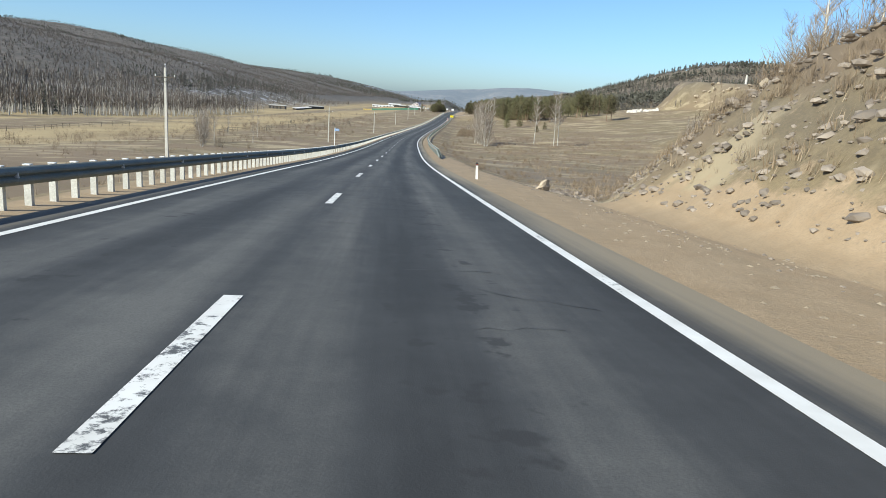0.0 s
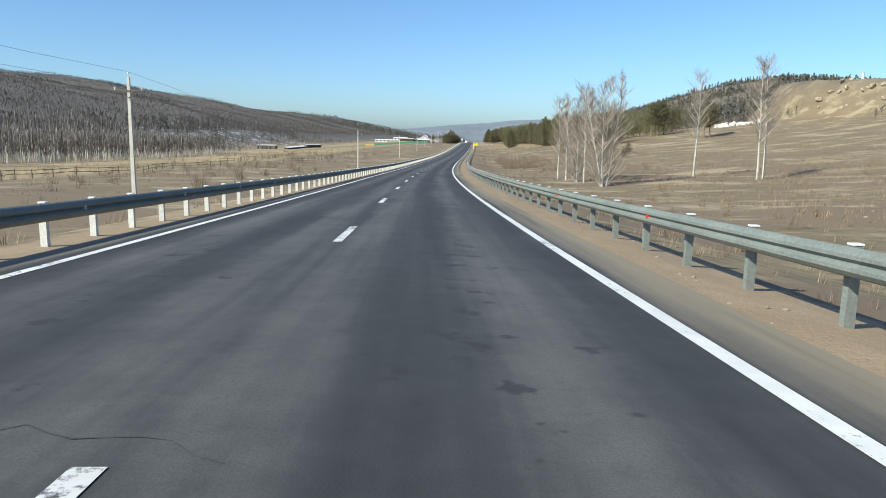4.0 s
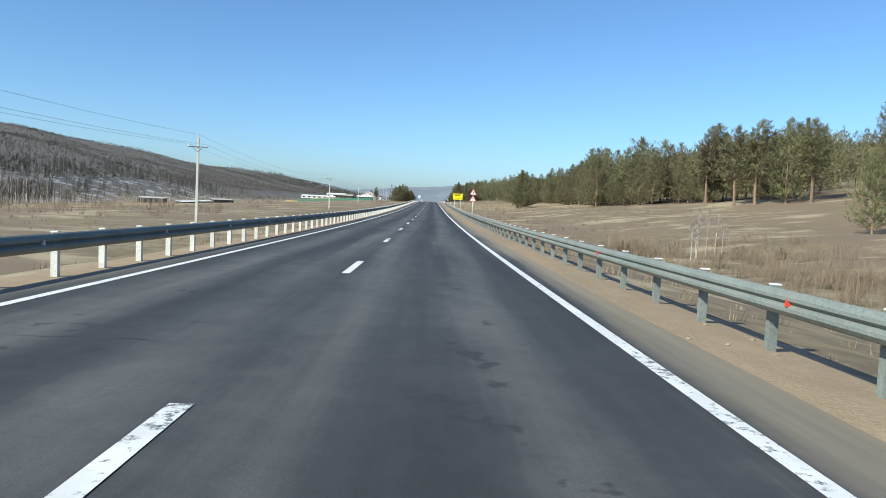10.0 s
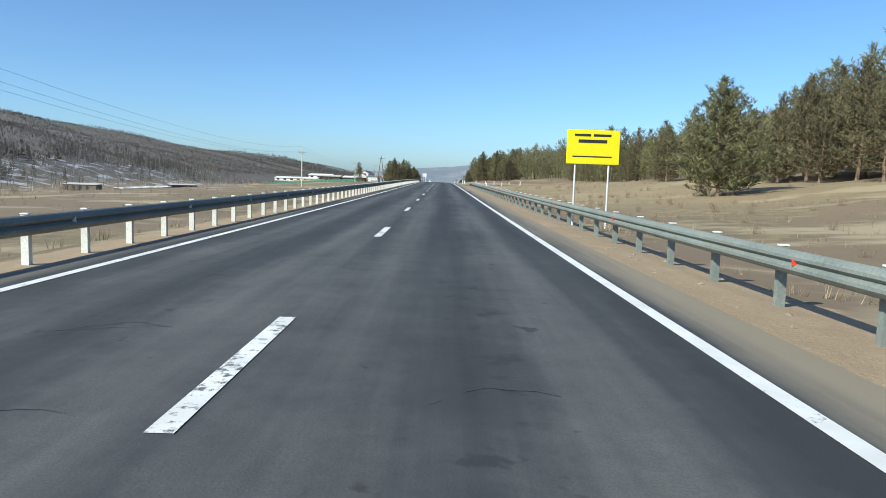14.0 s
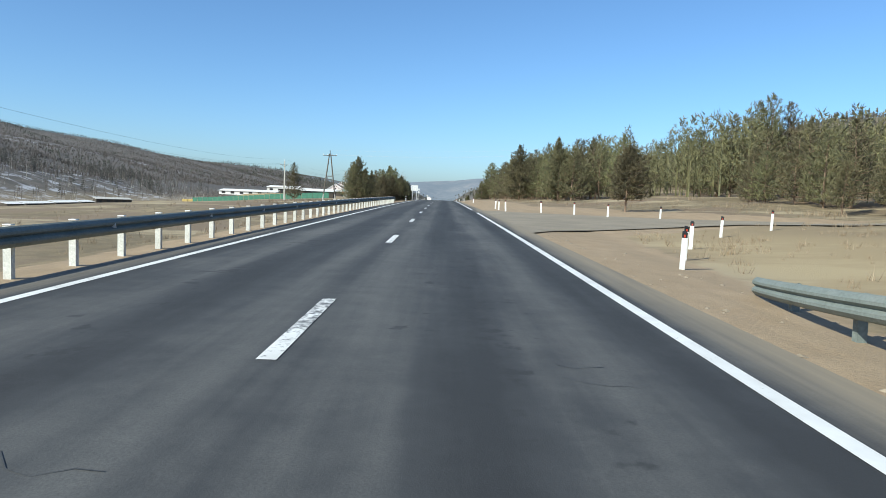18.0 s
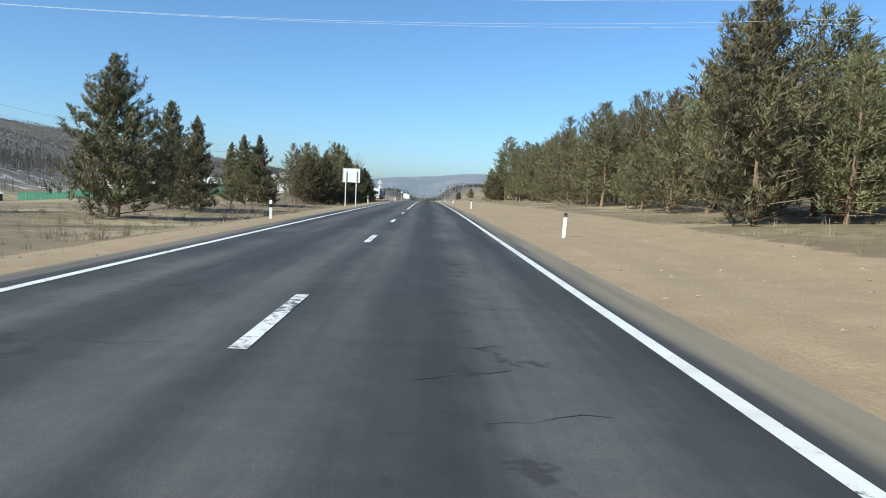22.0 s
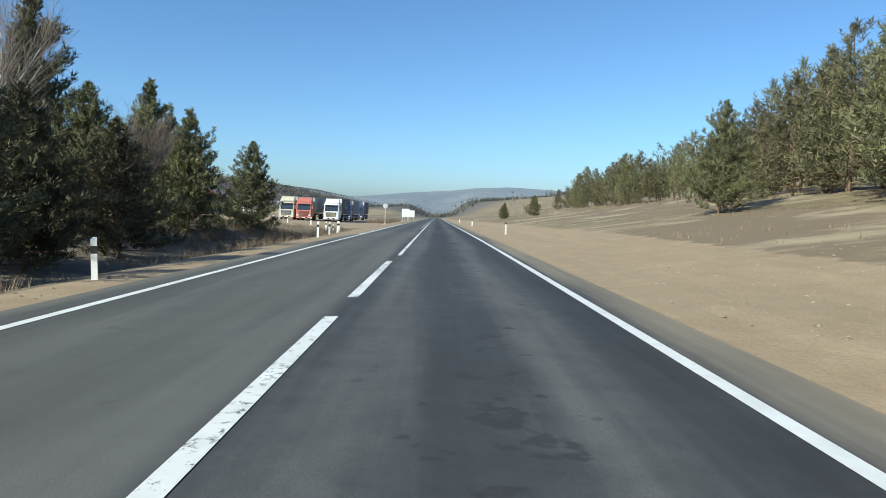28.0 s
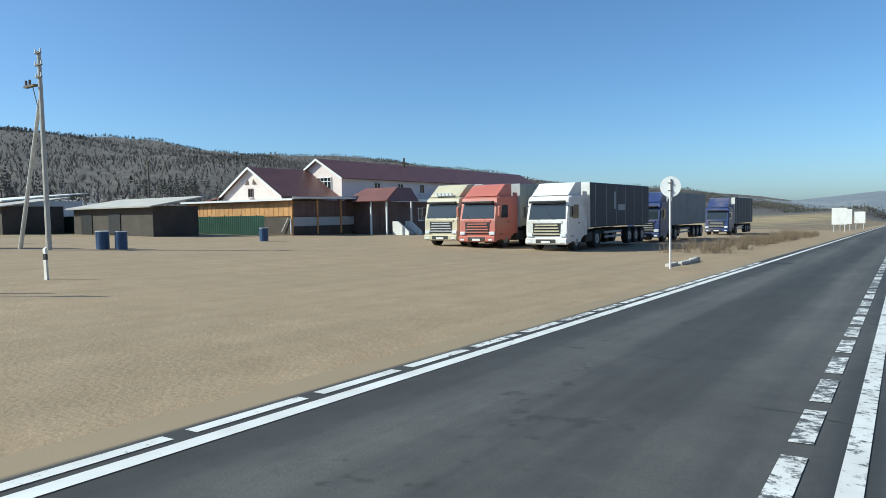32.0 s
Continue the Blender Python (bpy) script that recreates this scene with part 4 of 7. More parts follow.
# birches
for _k, _s, _x, _h in ((0, 218, 19.4, 12.6), (1, 214, 20.2, 13.0), (2, 208, 21.0, 13.4), (0, 203, 20.8, 12.8), (1, 198, 22.2, 13.6), (2, 194.6, 21.6, 14.0), (0, 207.8, 36.3, 14.8),
                        (0, 197.2, 41.0, 15.0), (1, 198.5, 42.3, 15.4), (1, 333, 17.8, 3.2), (0, 333.7, 18.3, 3.6), (1, 334.6, 18.6, 3.1), (0, 336, 19.8, 3.5), (1, 338, 21.2, 3.1), (0, 339, 22.1, 2.9), (0, 505, 46, 10), 
                        (2, 40, 24, 6.0), (0, 44, 27, 7.0), (1, 37, 23, 6.5), (2, 34, 25, 7.2), (0, 31, 21.5, 5.6), (2, 199, 79, 6.5), (0, 201, 81.5, 5.5), (1, 193, 97, 7.5), (0, 190, 100, 8), (1, 187, 104, 7), (0, 196, 91, 6), (0, 108, -27, 5.6), (2, 116, -31, 6.2), (1, 121, -24, 4.8), (0, 133, -36, 6.4), (2, 148, -40, 5.8), (1, 162, -33, 5.2), (0, 177, -44, 6.0), (2, 92, -24, 4.6), (0, 892, 19, 6), (1, 900, 22, 5.5)):
    tree(BIRCHES[_k], _s, _x, _h, "leafless birch with a pale trunk and fine bare twigs", "bare birches")

tree(BARE[0], 765.6, -14.0, 7.4, "leafless grey-stemmed tree that forks from the ground into fine twigs", "bare trees by the ditch")
tree(BARE[1], 756.0, -15.2, 10.8, "tall leafless birch with pale forked stems among the pines", "bare trees by the ditch")

# rows of the pine wood along both verges
_wood = random.Random(8)


def row(s0, s1, x0, x1, step, h0, h1, group, deep=3):
    s = s0
    while s < s1:
        f = (s - s0) / (s1 - s0)
        for k in range(deep):
            x = x0 + (x1 - x0) * f + k * 4.2 * (1 if x0 > 0 else -1) + _wood.uniform(-1.6, 1.6)
            h = (_wood.uniform(0.62 * h0, h1) if k == 0 else _wood.uniform(h0, h1)) * (1 + 0.13 * k)
            pick = TALL[_wood.randrange(2)] if k > 1 and _wood.random() < 0.3 else ((PINES if abs(x) < 15.5 and s > 700 else ROW_PINES)[_wood.randrange(5)] if k == 0 else BACK_PINES[_wood.randrange(3)])
            tree(pick, s + _wood.uniform(-1.5, 1.5), x, h, TALL_LABEL if pick in TALL else PINE_LABEL, group, _wood.uniform(1.0, 1.35) if k == 0 and pick not in TALL else _wood.uniform(0.95, 1.25))
        s += step * _wood.uniform(0.8, 1.25)


row(403, 446, 57, 42, 4.0, 7.0, 10.6, "pine wood east of the road", 3)
row(446, 500, 41, 40, 4.2, 7.6, 11.2, "pine wood east of the road", 3)
row(500, 548, 38, 29, 4.2, 6.8, 9.6, "pine wood east of the road", 2)
row(550, 596, 38, 35, 3.8, 6.0, 7.6, "pine wood east of the road", 2)
row(612, 645, 20.5, 17.5, 3.6, 6.6, 8.8, "pine wood east of the road", 2)
row(645, 733, 16.5, 18.0, 3.6, 6.6, 9.0, "pine wood east of the road", 2)
row(744, 800, 21, 31, 4.6, 8.2, 10.8, "pine wood east of the road", 2)
row(834, 892, 32, 30, 4.0, 5.5, 8.0, "pine wood east of the road", 2)
row(727, 742, -22, -21, 4.4, 6.5, 8.5, "pines west of the road", 1)
row(708, 735, -13.6, -11.8, 3.4, 6.0, 7.8, "pines west of the road", 2)
row(737, 750, -12.4, -12.6, 3.6, 7.4, 9.2, "pines west of the road", 2)
row(751, 760, -12.4, -13.0, 3.6, 5.0, 6.6, "pines west of the road", 2)

# ---- trees too many and too far to count ----
_rng = np.random.default_rng(3)


def far_pine(seed, levels=11, blades=9):
    rng = random.Random(seed)
    g = Geo()
    g.tube((0, 0, 0), (0, 0, 0.6), 0.018, 0.01, 3, False)
    for i in range(levels):
        f = i / (levels - 1)
        z, r = 0.1 + 0.84 * f, 0.21 * (1 - f) ** 0.75 * rng.uniform(0.75, 1.15) + 0.02
        a0 = rng.uniform(0, 6.3)
        for k in range(blades if f < 0.75 else 5):
            a = a0 + 6.283 * k / blades + rng.uniform(-0.4, 0.4)
            q = r * rng.uniform(0.6, 1.25)
            w = rng.uniform(0.03, 0.055) * (1.15 - 0.5 * f)
            d, n = Vector((math.cos(a), math.sin(a), 0)), Vector((-math.sin(a), math.cos(a), rng.uniform(-0.6, 0.6)))
            c = d * q * 0.7 + Vector((0, 0, z + rng.uniform(-0.03, 0.03)))
            g.add([c - d * q * 0.6, c + n * w, c + d * q * 0.35 + Vector((0, 0, rng.uniform(0.0, 0.08))), c - n * w], [(0, 1, 2, 3)])
            g.add([c - d * 0.04 + Vector((0, 0, -0.02)), c + d * 0.035, c + Vector((0, 0, rng.uniform(0.05, 0.09)))], [(0, 1, 2)])
    return triangles(g)


def mid_pine(seed, levels=16, clumps=8, size=0.045, blades=7):
    """A rounded pine of many ragged needle clumps, one unit high."""
    rng = random.Random(seed)
    V = []
    lean = rng.uniform(0, 6.3)
    for i in range(levels):
        f = i / (levels - 1)
        r = 0.27 * (1 - f) ** 0.62 * rng.uniform(0.75, 1.15) + 0.015
        for k in range(clumps if f < 0.75 else 5):
            a = rng.uniform(0, 6.283)
            q = r * rng.uniform(0.3, 1.1) * (1 + 0.2 * math.cos(a - lean))
            c = Vector((q * math.cos(a), q * math.sin(a), 0.16 + 0.78 * f + rng.uniform(-0.03, 0.03) + 0.15 * q))
            axis = Vector((math.cos(a) * 0.5 + rng.gauss(0, 0.3), math.sin(a) * 0.5 + rng.gauss(0, 0.3), 1.0)).normalized()
            shoot_verts(rng, c, axis, size * rng.uniform(0.75, 1.3), blades, V, 0.13)
    t, F0 = triangles(Geo().tube((0, 0, 0), (0, 0, 0.7), 0.013, 0.007, 3, False))
    V = np.array([tuple(p) for p in V])
    return np.concatenate([t, V]), np.concatenate([F0, np.arange(len(V)).reshape(-1, 3) + len(t)])


def far_birch(seed):
    rng = random.Random(seed)
    t, c = Geo(), Geo()
    t.tube((0, 0, 0), (rng.uniform(-0.03, 0.03), rng.uniform(-0.03, 0.03), 0.95), 0.02, 0.005, 4, False)
    for i in range(34):
        z = rng.uniform(0.3, 0.85)
        a = rng.uniform(0, 6.28)
        r = 0.11 * math.sin(3.14 * (z - 0.2) / 0.75) * rng.uniform(0.4, 1.3)
        p, q = Vector((0, 0, z - 0.08)), Vector((r * math.cos(a), r * math.sin(a), z + 0.15))
        w = Vector((-math.sin(a), math.cos(a), 0)) * 0.006
        c.add([p - w, p + w, q], [(0, 1, 2)])
    return triangles(t), triangles(c)


def scatter_on(name, templates, mat, X, Y, h, wide, label, category):
    """Plants of several shapes on the ground at X, Y, joined into one mesh."""
    if category != "boulder":
        free = spoil(X, Y) < 0.1
        X, Y, h = X[free], Y[free], h[free]
    Z = land(X, Y)
    VV, FF, n = [], [], 0
    pick = _rng.integers(0, len(templates), len(X))
    turn = _rng.uniform(0, 6.28, len(X))
    for i, (V, F) in enumerate(templates):
        k = pick == i
        if not k.any():
            continue
        V2, F2 = scattered(V, F, np.stack([X[k], Y[k], Z[k]], -1), np.stack([h[k] * wide, h[k] * wide, h[k]], -1), turn[k])
        VV.append(V2)
        FF.append(F2 + n)
        n += len(V2)
    return tagged(new(name, array_mesh(name, np.concatenate(VV), np.concatenate(FF), mat)), label, category, kind="stuff")


def clumped(X, Y, k, cut):
    return wave(X, Y, k) + 0.6 * wave(Y, X, k * 0.31) + _rng.normal(0, 0.25, len(X)) > cut


def speck_tree(seed, bare):
    """A few ragged faces for a tree hundreds of metres away, one unit high."""
    rng = random.Random(seed)
    g = Geo()
    for i in range(9 if not bare else 8):
        f = rng.random()
        a = rng.uniform(0, 6.28)
        d = Vector((math.cos(a), math.sin(a), 0))
        if bare:
            p, q, w = Vector((0, 0, 0.15 + 0.35 * f)), d * rng.uniform(0.1, 0.3) + Vector((0, 0, 0.55 + 0.45 * f)), 0.03
        else:
            r = 0.26 * (1 - f) + 0.04
            p, q, w = d * -0.3 * r + Vector((0, 0, 0.12 + 0.75 * f)), d * r + Vector((0, 0, 0.18 + 0.8 * f)), 0.13
        n = Vector((-math.sin(a), math.cos(a), rng.uniform(-0.8, 0.8))) * w
        g.add([p - n, p + n, q], [(0, 1, 2)])
    if not bare:
        g.add([(-0.1, 0, 0.55), (0.1, 0.02, 0.55), (0, 0, 1.0)], [(0, 1, 2)])
        g.add([(0, -0.1, 0.5), (0.02, 0.1, 0.5), (0, 0, 0.97)], [(0, 1, 2)])
    return triangles(g)


_fp = [far_pine(i, 7, 6) for i in range(4)]
_mp, _mc = [mid_pine(i + 20) for i in range(5)], [mid_pine(i + 30, 10, 6, 0.065, 5) for i in range(4)]
_fb = [far_birch(i) for i in range(4)]
_sp, _sb = [speck_tree(i, False) for i in range(5)], [speck_tree(i + 9, True) for i in range(5)]
# the west ridge: dark conifers in broad patches and towards the crest, grey leafless wood between
_X, _Y = -(300 + 1100 * _rng.random(52000) ** 1.3), _rng.uniform(-300, 4300, 52000)
_open = ((np.hypot((_X + 600) / 160, (_Y - 1365) / 150) > 0.9) | (_rng.random(len(_X)) < 0.2)) & (wave(_X, _Y, 23.0) + 0.5 * wave(_Y, _X, 7.0) > -0.75)
_X, _Y = _X[_open], _Y[_open]
_high = np.clip((-_X - 700) / 600, 0, 1)
_con = wave(_X, _Y, 85) + 0.6 * wave(_Y, _X, 24) + 0.75 * _high + _rng.normal(0, 0.35, len(_X)) > 0.95
scatter_on("hillside_conifers", _sp, M_HAZED_NEEDLE, _X[_con], _Y[_con], _rng.uniform(4, 7.5, _con.sum()), 1.3, "dark conifers scattered over the far wooded ridge", "trees")
scatter_on("hillside_bare_wood", [(V, F[:6]) for V, F in _sb], M_FAR_TWIG, _X[~_con], _Y[~_con], _rng.uniform(4, 8, (~_con).sum()), 1.5, "grey-brown leafless wood over the far ridge", "trees")
_nx, _ny = -(310 + 480 * _rng.random(15000) ** 1.2), _rng.uniform(-150, 1900, 15000)
scatter_on("lower_slope_scrub", [(V, F[:6]) for V, F in _sb], M_FAR_TWIG, _nx, _ny, _rng.uniform(2.0, 5.5, len(_nx)), 1.7, "grey-brown leafless scrub of the lower slopes", "trees")
_cy = 2600 + 1000 * _rng.random(190) ** 0.8
_cx = -np.interp(_cy, CREST_Y, CREST_X) + _rng.uniform(-12, 12, 190)
scatter_on("crest_pines", _fp, M_HAZED_NEEDLE, _cx, _cy, _rng.uniform(8, 13, 190), 0.8, "single pines along the ridge's crest", "trees")
_bx, _by = -(184 + 116 * _rng.random(2400)), _rng.uniform(-190, 430, 2400)
_bx2, _by2 = -_rng.uniform(205, 330, 1500), _rng.uniform(380, 1050, 1500)
_far = (_by2 < 470) | (_rng.random(1500) < 0.35) | (_by2 > 860)
_bx, _by = np.concatenate([_bx, _bx2[_far]]), np.concatenate([_by, _by2[_far]])
_bh = np.where(_by < 400, _rng.uniform(11, 18, len(_bx)), _rng.uniform(5, 10, len(_bx)))
_st = _rng.bit_generator.state
scatter_on("birch_wood_trunks", [b[0] for b in _fb], M_BIRCH, _bx, _by, _bh, 0.8, "pale birch trunks of the leafless hillside wood", "trees")
_rng.bit_generator.state = _st
scatter_on("birch_wood_twigs", [b[1] for b in _fb], M_WOOD_TWIG, _bx, _by, _bh, 1.4, "grey-brown leafless crowns of the hillside wood", "trees")
_bx, _by = -_rng.uniform(192, 330, 520), _rng.uniform(-190, 150, 520)
_k5 = clumped(_bx, _by, 22, 0.1)
scatter_on("wood_edge_conifers", _fp, M_HAZED_NEEDLE, _bx[_k5], _by[_k5], _rng.uniform(9, 17, _k5.sum()), 1.0, "dark conifers among the birches of the wood", "trees")
_bx, _by = -(250 + 130 * _rng.random(900)), _rng.uniform(480, 1050, 900)
_k5 = clumped(_bx, _by, 30, 0.35)
scatter_on("slope_foot_conifers", _fp, M_HAZED_NEEDLE, _bx[_k5], _by[_k5], _rng.uniform(7, 12, _k5.sum()), 0.9, "dark conifers at the foot of the snowy slope", "trees")
# east slopes, the wood behind the front rows, and the valley's head
_X, _Y = _rng.uniform(125, 340, 2400), _rng.uniform(300, 1300, 2400)
_k2 = clumped(_X, _Y, 42, 0.12)
_X, _Y = _X[_k2], _Y[_k2]
_X2, _Y2 = _rng.uniform(24, 112, 1700), _rng.uniform(140, 640, 1700)
_s2 = np.interp(_Y2, _C[:, 1], _S)
_ok = (_X2 < 0.56 * (_s2 - 262)) & (_X2 > np.interp(_s2, (398, 402, 446, 500, 550, 598, 612, 740, 800, 900), (130, 72, 55, 53, 46, 44, 28, 25, 42, 46)))
_X3, _Y3 = _rng.uniform(-700, 1200, 5000), _rng.uniform(2300, 3300, 5000)
_k3 = clumped(_X3, _Y3, 90, 0.0)
scatter_on("distant_pines", _fp, M_HAZED_NEEDLE, _X, _Y, _rng.uniform(6, 10, len(_X)), 1.05, "pine wood on the eastern slopes", "trees")
scatter_on("valley_head_pines", _sp, M_HAZED_NEEDLE, _X3[_k3], _Y3[_k3], _rng.uniform(8, 13, _k3.sum()), 1.2, "pine wood across the hills at the valley's head", "trees")
_edge = np.interp(_s2, (398, 402, 446, 500, 550, 598, 612, 740, 800, 900), (130, 72, 55, 53, 46, 44, 28, 25, 42, 46))
_h2 = _rng.uniform(8.0, 12.0, len(_X2)) - 2.0 * ((_s2 > 540) & (_s2 < 596))
for _k2, _tm, _what in ((_ok & (_X2 < _edge + 11), _mp, "pine_wood_behind"), (_ok & (_X2 >= _edge + 11), _mc, "pine_wood_deep")):
    scatter_on(_what, _tm, M_NEEDLE, _X2[_k2], _Y2[_k2], _h2[_k2], 1.0, "deeper pines of the wood behind the front rows", "trees")
_X, _Y = _rng.uniform(60, 320, 900), _rng.uniform(-230, 1100, 900)
_st = _rng.bit_generator.state
scatter_on("slope_birch_twigs", [b[1] for b in _fb], M_FAR_TWIG, _X[_X > 130], _Y[_X > 130], _rng.uniform(5, 8, (_X > 130).sum()), 1.5, "leafless bushes and birches on the far slope", "trees")

_X, _Y = 170 + 450 * _rng.random(11000), _rng.uniform(380, 1400, 11000)
_k4 = clumped(_X, _Y, 70, 0.3)
scatter_on("eastern_ridge_pines", _sp, M_HAZED_NEEDLE, _X[_k4], _Y[_k4], _rng.uniform(7, 12, _k4.sum()), 1.1, "dark pine wood along the eastern ridge", "trees")
_X, _Y = _rng.uniform(150, 560, 15000), _rng.uniform(100, 1400, 15000)
scatter_on("eastern_slope_scrub", _sb, M_FAR_TWIG, _X, _Y, _rng.uniform(1.5, 6.5, len(_X)), 1.4, "leafless scrub over the eastern slopes", "trees")

# ---- shrubs and grass ----
def bush(seed, n=62):
    """A rounded shrub of fine twigs that fan out from a few roots."""
    rng = random.Random(seed)
    g = Geo()
    for i in range(n):
        a, t = rng.uniform(0, 6.28), abs(rng.gauss(0, 0.62))
        b = Vector((rng.gauss(0, 0.13), rng.gauss(0, 0.13), -0.03))
        ln = rng.uniform(0.5, 0.95) * (1 - 0.25 * min(1.0, t))
        d = Vector((math.cos(a) * math.sin(t), math.sin(a) * math.sin(t), math.cos(t)))
        q = b + d * ln
        c = rng.uniform(0, 6.28)
        w = Vector((-math.sin(c), math.cos(c), 0)) * rng.uniform(0.004, 0.008)
        g.add([b - w, b + w, q], [(0, 1, 2)])
        for _ in range(2):
            m = b.lerp(q, rng.uniform(0.35, 0.9))
            e = m + (d * 0.7 + Vector((rng.gauss(0, 0.6), rng.gauss(0, 0.6), rng.uniform(0.1, 0.8)))).normalized() * rng.uniform(0.12, 0.3)
            g.add([m - w * 0.7, m + w * 0.7, e], [(0, 1, 2)])
    return triangles(g)


def tuft(seed, n=11):
    rng = random.Random(seed)
    g = Geo()
    for i in range(n):
        a = rng.uniform(0, 6.28)
        b = Vector((rng.gauss(0, 0.25), rng.gauss(0, 0.25), -0.05))
        q = b + Vector((math.cos(a) * 0.5, math.sin(a) * 0.5, 1)) * rng.uniform(0.5, 1.0)
        w = Vector((-math.sin(a), math.cos(a), 0)) * 0.022
        g.add([b - w, b + w, q], [(0, 1, 2)])
    return triangles(g)


def along(n, s0, s1, x0, x1, power=1.0):
    """n random places beside the road, as world x and y."""
    s = _rng.uniform(s0, s1, n)
    x = x0 + (x1 - x0) * _rng.random(n) ** power
    return np.interp(s, _S, _C[:, 0]) + x * np.cos(np.interp(s, _S, _T)), np.interp(s, _S, _C[:, 1]) + x * np.sin(np.interp(s, _S, _T))


_rs = np.random.default_rng(12)


def rubble_line(n):
    """Places for rubble along the knoll's northern brow."""
    y = _rs.uniform(-80, -32, n)
    u = 2 + 40 * _rs.random(n) ** 1.2
    x = 62 + 0.22 * np.maximum(0, y + 110) + u
    return x, y - 8 + 0.25 * u


_bu, _tu = [bush(i) for i in range(4)], [tuft(i) for i in range(5)]
_w = [along(520, 254, 345, 14, 28), along(130, 272, 305, 14.5, 22), along(50, 228, 262, 26, 40), along(90, 120, 260, -55, -22), along(170, 250, 430, -75, -26), along(150, 330, 560, -120, -45), along(22, 44, 90, 13, 26), along(60, 120, 250, 30, 110), along(150, 838, 885, -6.5, -9.8), along(460, 764, 798, -7.5, -19), along(190, 50, 260, -80, -17), along(560, -5, 50, 12.5, 34), along(900, 300, 520, 9.5, 40), along(520, 46, 250, 9, 60), along(420, 60, 215, 40, 125), along(260, 0, 50, 15, 34), along(420, 592, 745, -7.5, -24), along(150, 12, 46, 19, 33)]
_wx, _wy = np.concatenate([a[0] for a in _w]), np.concatenate([a[1] for a in _w])
_wh = np.concatenate([_rng.uniform(a, b, len(w[0])) for w, (a, b) in zip(_w, ((0.9, 1.7), (1.2, 2.2), (0.8, 1.6), (0.8, 1.6), (1.1, 2.4), (0.9, 1.8), (0.5, 0.9), (0.7, 1.4), (0.6, 1.0), (0.5, 0.9), (1.0, 2.2), (0.35, 0.95), (0.25, 0.75), (0.35, 1.0), (0.5, 1.3), (0.4, 1.2), (0.25, 0.7), (1.6, 3.6)))])
_ws = np.interp(_wy, _C[:, 1], _S)
_wk = (wave(_wx, _wy, 6.5) + 0.4 * wave(_wy, _wx, 2.5) > -0.12) | (_ws < 250) | (_ws > 525) | (_wx < 0)
_wx, _wy, _wh = _wx[_wk], _wy[_wk], _wh[_wk]
_near = (np.abs(_wx - np.interp(_wy, _C[:, 1], _C[:, 0])) < 24) & (_wh > 0.45)
_thin = [bush(i + 40, 26) for i in range(4)]
scatter_on("distant_scrub", _thin, M_WILLOW, _wx[~_near], _wy[~_near], _wh[~_near], 1.3, "leafless reddish-brown scrub scattered over the grass", "shrubs")
scatter_on("willow_scrub", _bu, M_WILLOW, _wx[_near], _wy[_near], _wh[_near], 1.25, "leafless reddish-brown willow scrub in the damp grass", "shrubs")
_g = [along(5200, 60, 545, 6.9, 26, 1.4), along(900, 0, 60, 12, 30), along(5600, -30, 590, -5.4, -28, 1.5), along(1500, 590, 740, -7, -24, 1.3), along(2600, 742, 796, -6.4, -22, 1.3), along(1600, 585, 760, 10, 24), along(1700, 740, 900, 11, 40), along(1300, 525, 600, 8, 32), along(900, 790, 812, -9, -34), along(700, 830, 930, -6.2, -9), along(5200, 30, 330, 22, 95), along(4200, 20, 560, -28, -110), along(1500, -5, 66, 12, 32), along(4500, 40, 240, 20, 125)]
_gx, _gy = np.concatenate([a[0] for a in _g]), np.concatenate([a[1] for a in _g])
_keep = (zone_at(_gx, _gy)[:, 0] < 0.45) & ((wave(_gx, _gy, 3.0) + _rng.normal(0, 0.3, len(_gx))) > -0.25)
_gx, _gy = _gx[_keep], _gy[_keep]
scatter_on("dry_grass", _tu, M_STRAW, _gx, _gy, _rng.uniform(0.14, 0.42, len(_gx)) * (1 + 0.9 * (np.abs(_gx) > 27)), 1.0, "tufts of dry straw-coloured grass on the verges", "grass")
_qx, _qy = along(3400, 786, 815, -8.5, -36)
_keep = (zone_at(_qx, _qy)[:, 0] < 0.5) & (wave(_qx, _qy, 4.0) + _rng.normal(0, 0.3, len(_qx)) > -0.3)
scatter_on("ditch_weeds", _thin, leaf_material("brown_weeds", (0.17, 0.122, 0.075), (0.3, 0.225, 0.14), (0.095, 0.07, 0.048)), _qx[_keep], _qy[_keep], _rng.uniform(0.22, 0.55, _keep.sum()), 1.2, "tall dry weeds in the ditch beside the yard", "grass")
# ---- poles, wires, signs and marker posts ----
def wire(points, r=0.007):
    """One thin three-sided strand through the points."""
    g, n = Geo(), len(points)
    for p in points:
        g.v += [(p[0] - r, p[1], p[2]), (p[0] + r, p[1], p[2]), (p[0], p[1], p[2] + 1.7 * r)]
    for i in range(n - 1):
        a, b = 3 * i, 3 * i + 3
        g.f += [(a, a + 1, b + 1, b), (a + 1, a + 2, b + 2, b + 1), (a + 2, a, b, b + 2)]
    return g


def sagged(a, b, sag, n=10):
    a, b = Vector(a), Vector(b)
    return [a.lerp(b, i / n) - Vector((0, 0, sag * 4 * (i / n) * (1 - i / n))) for i in range(n + 1)]


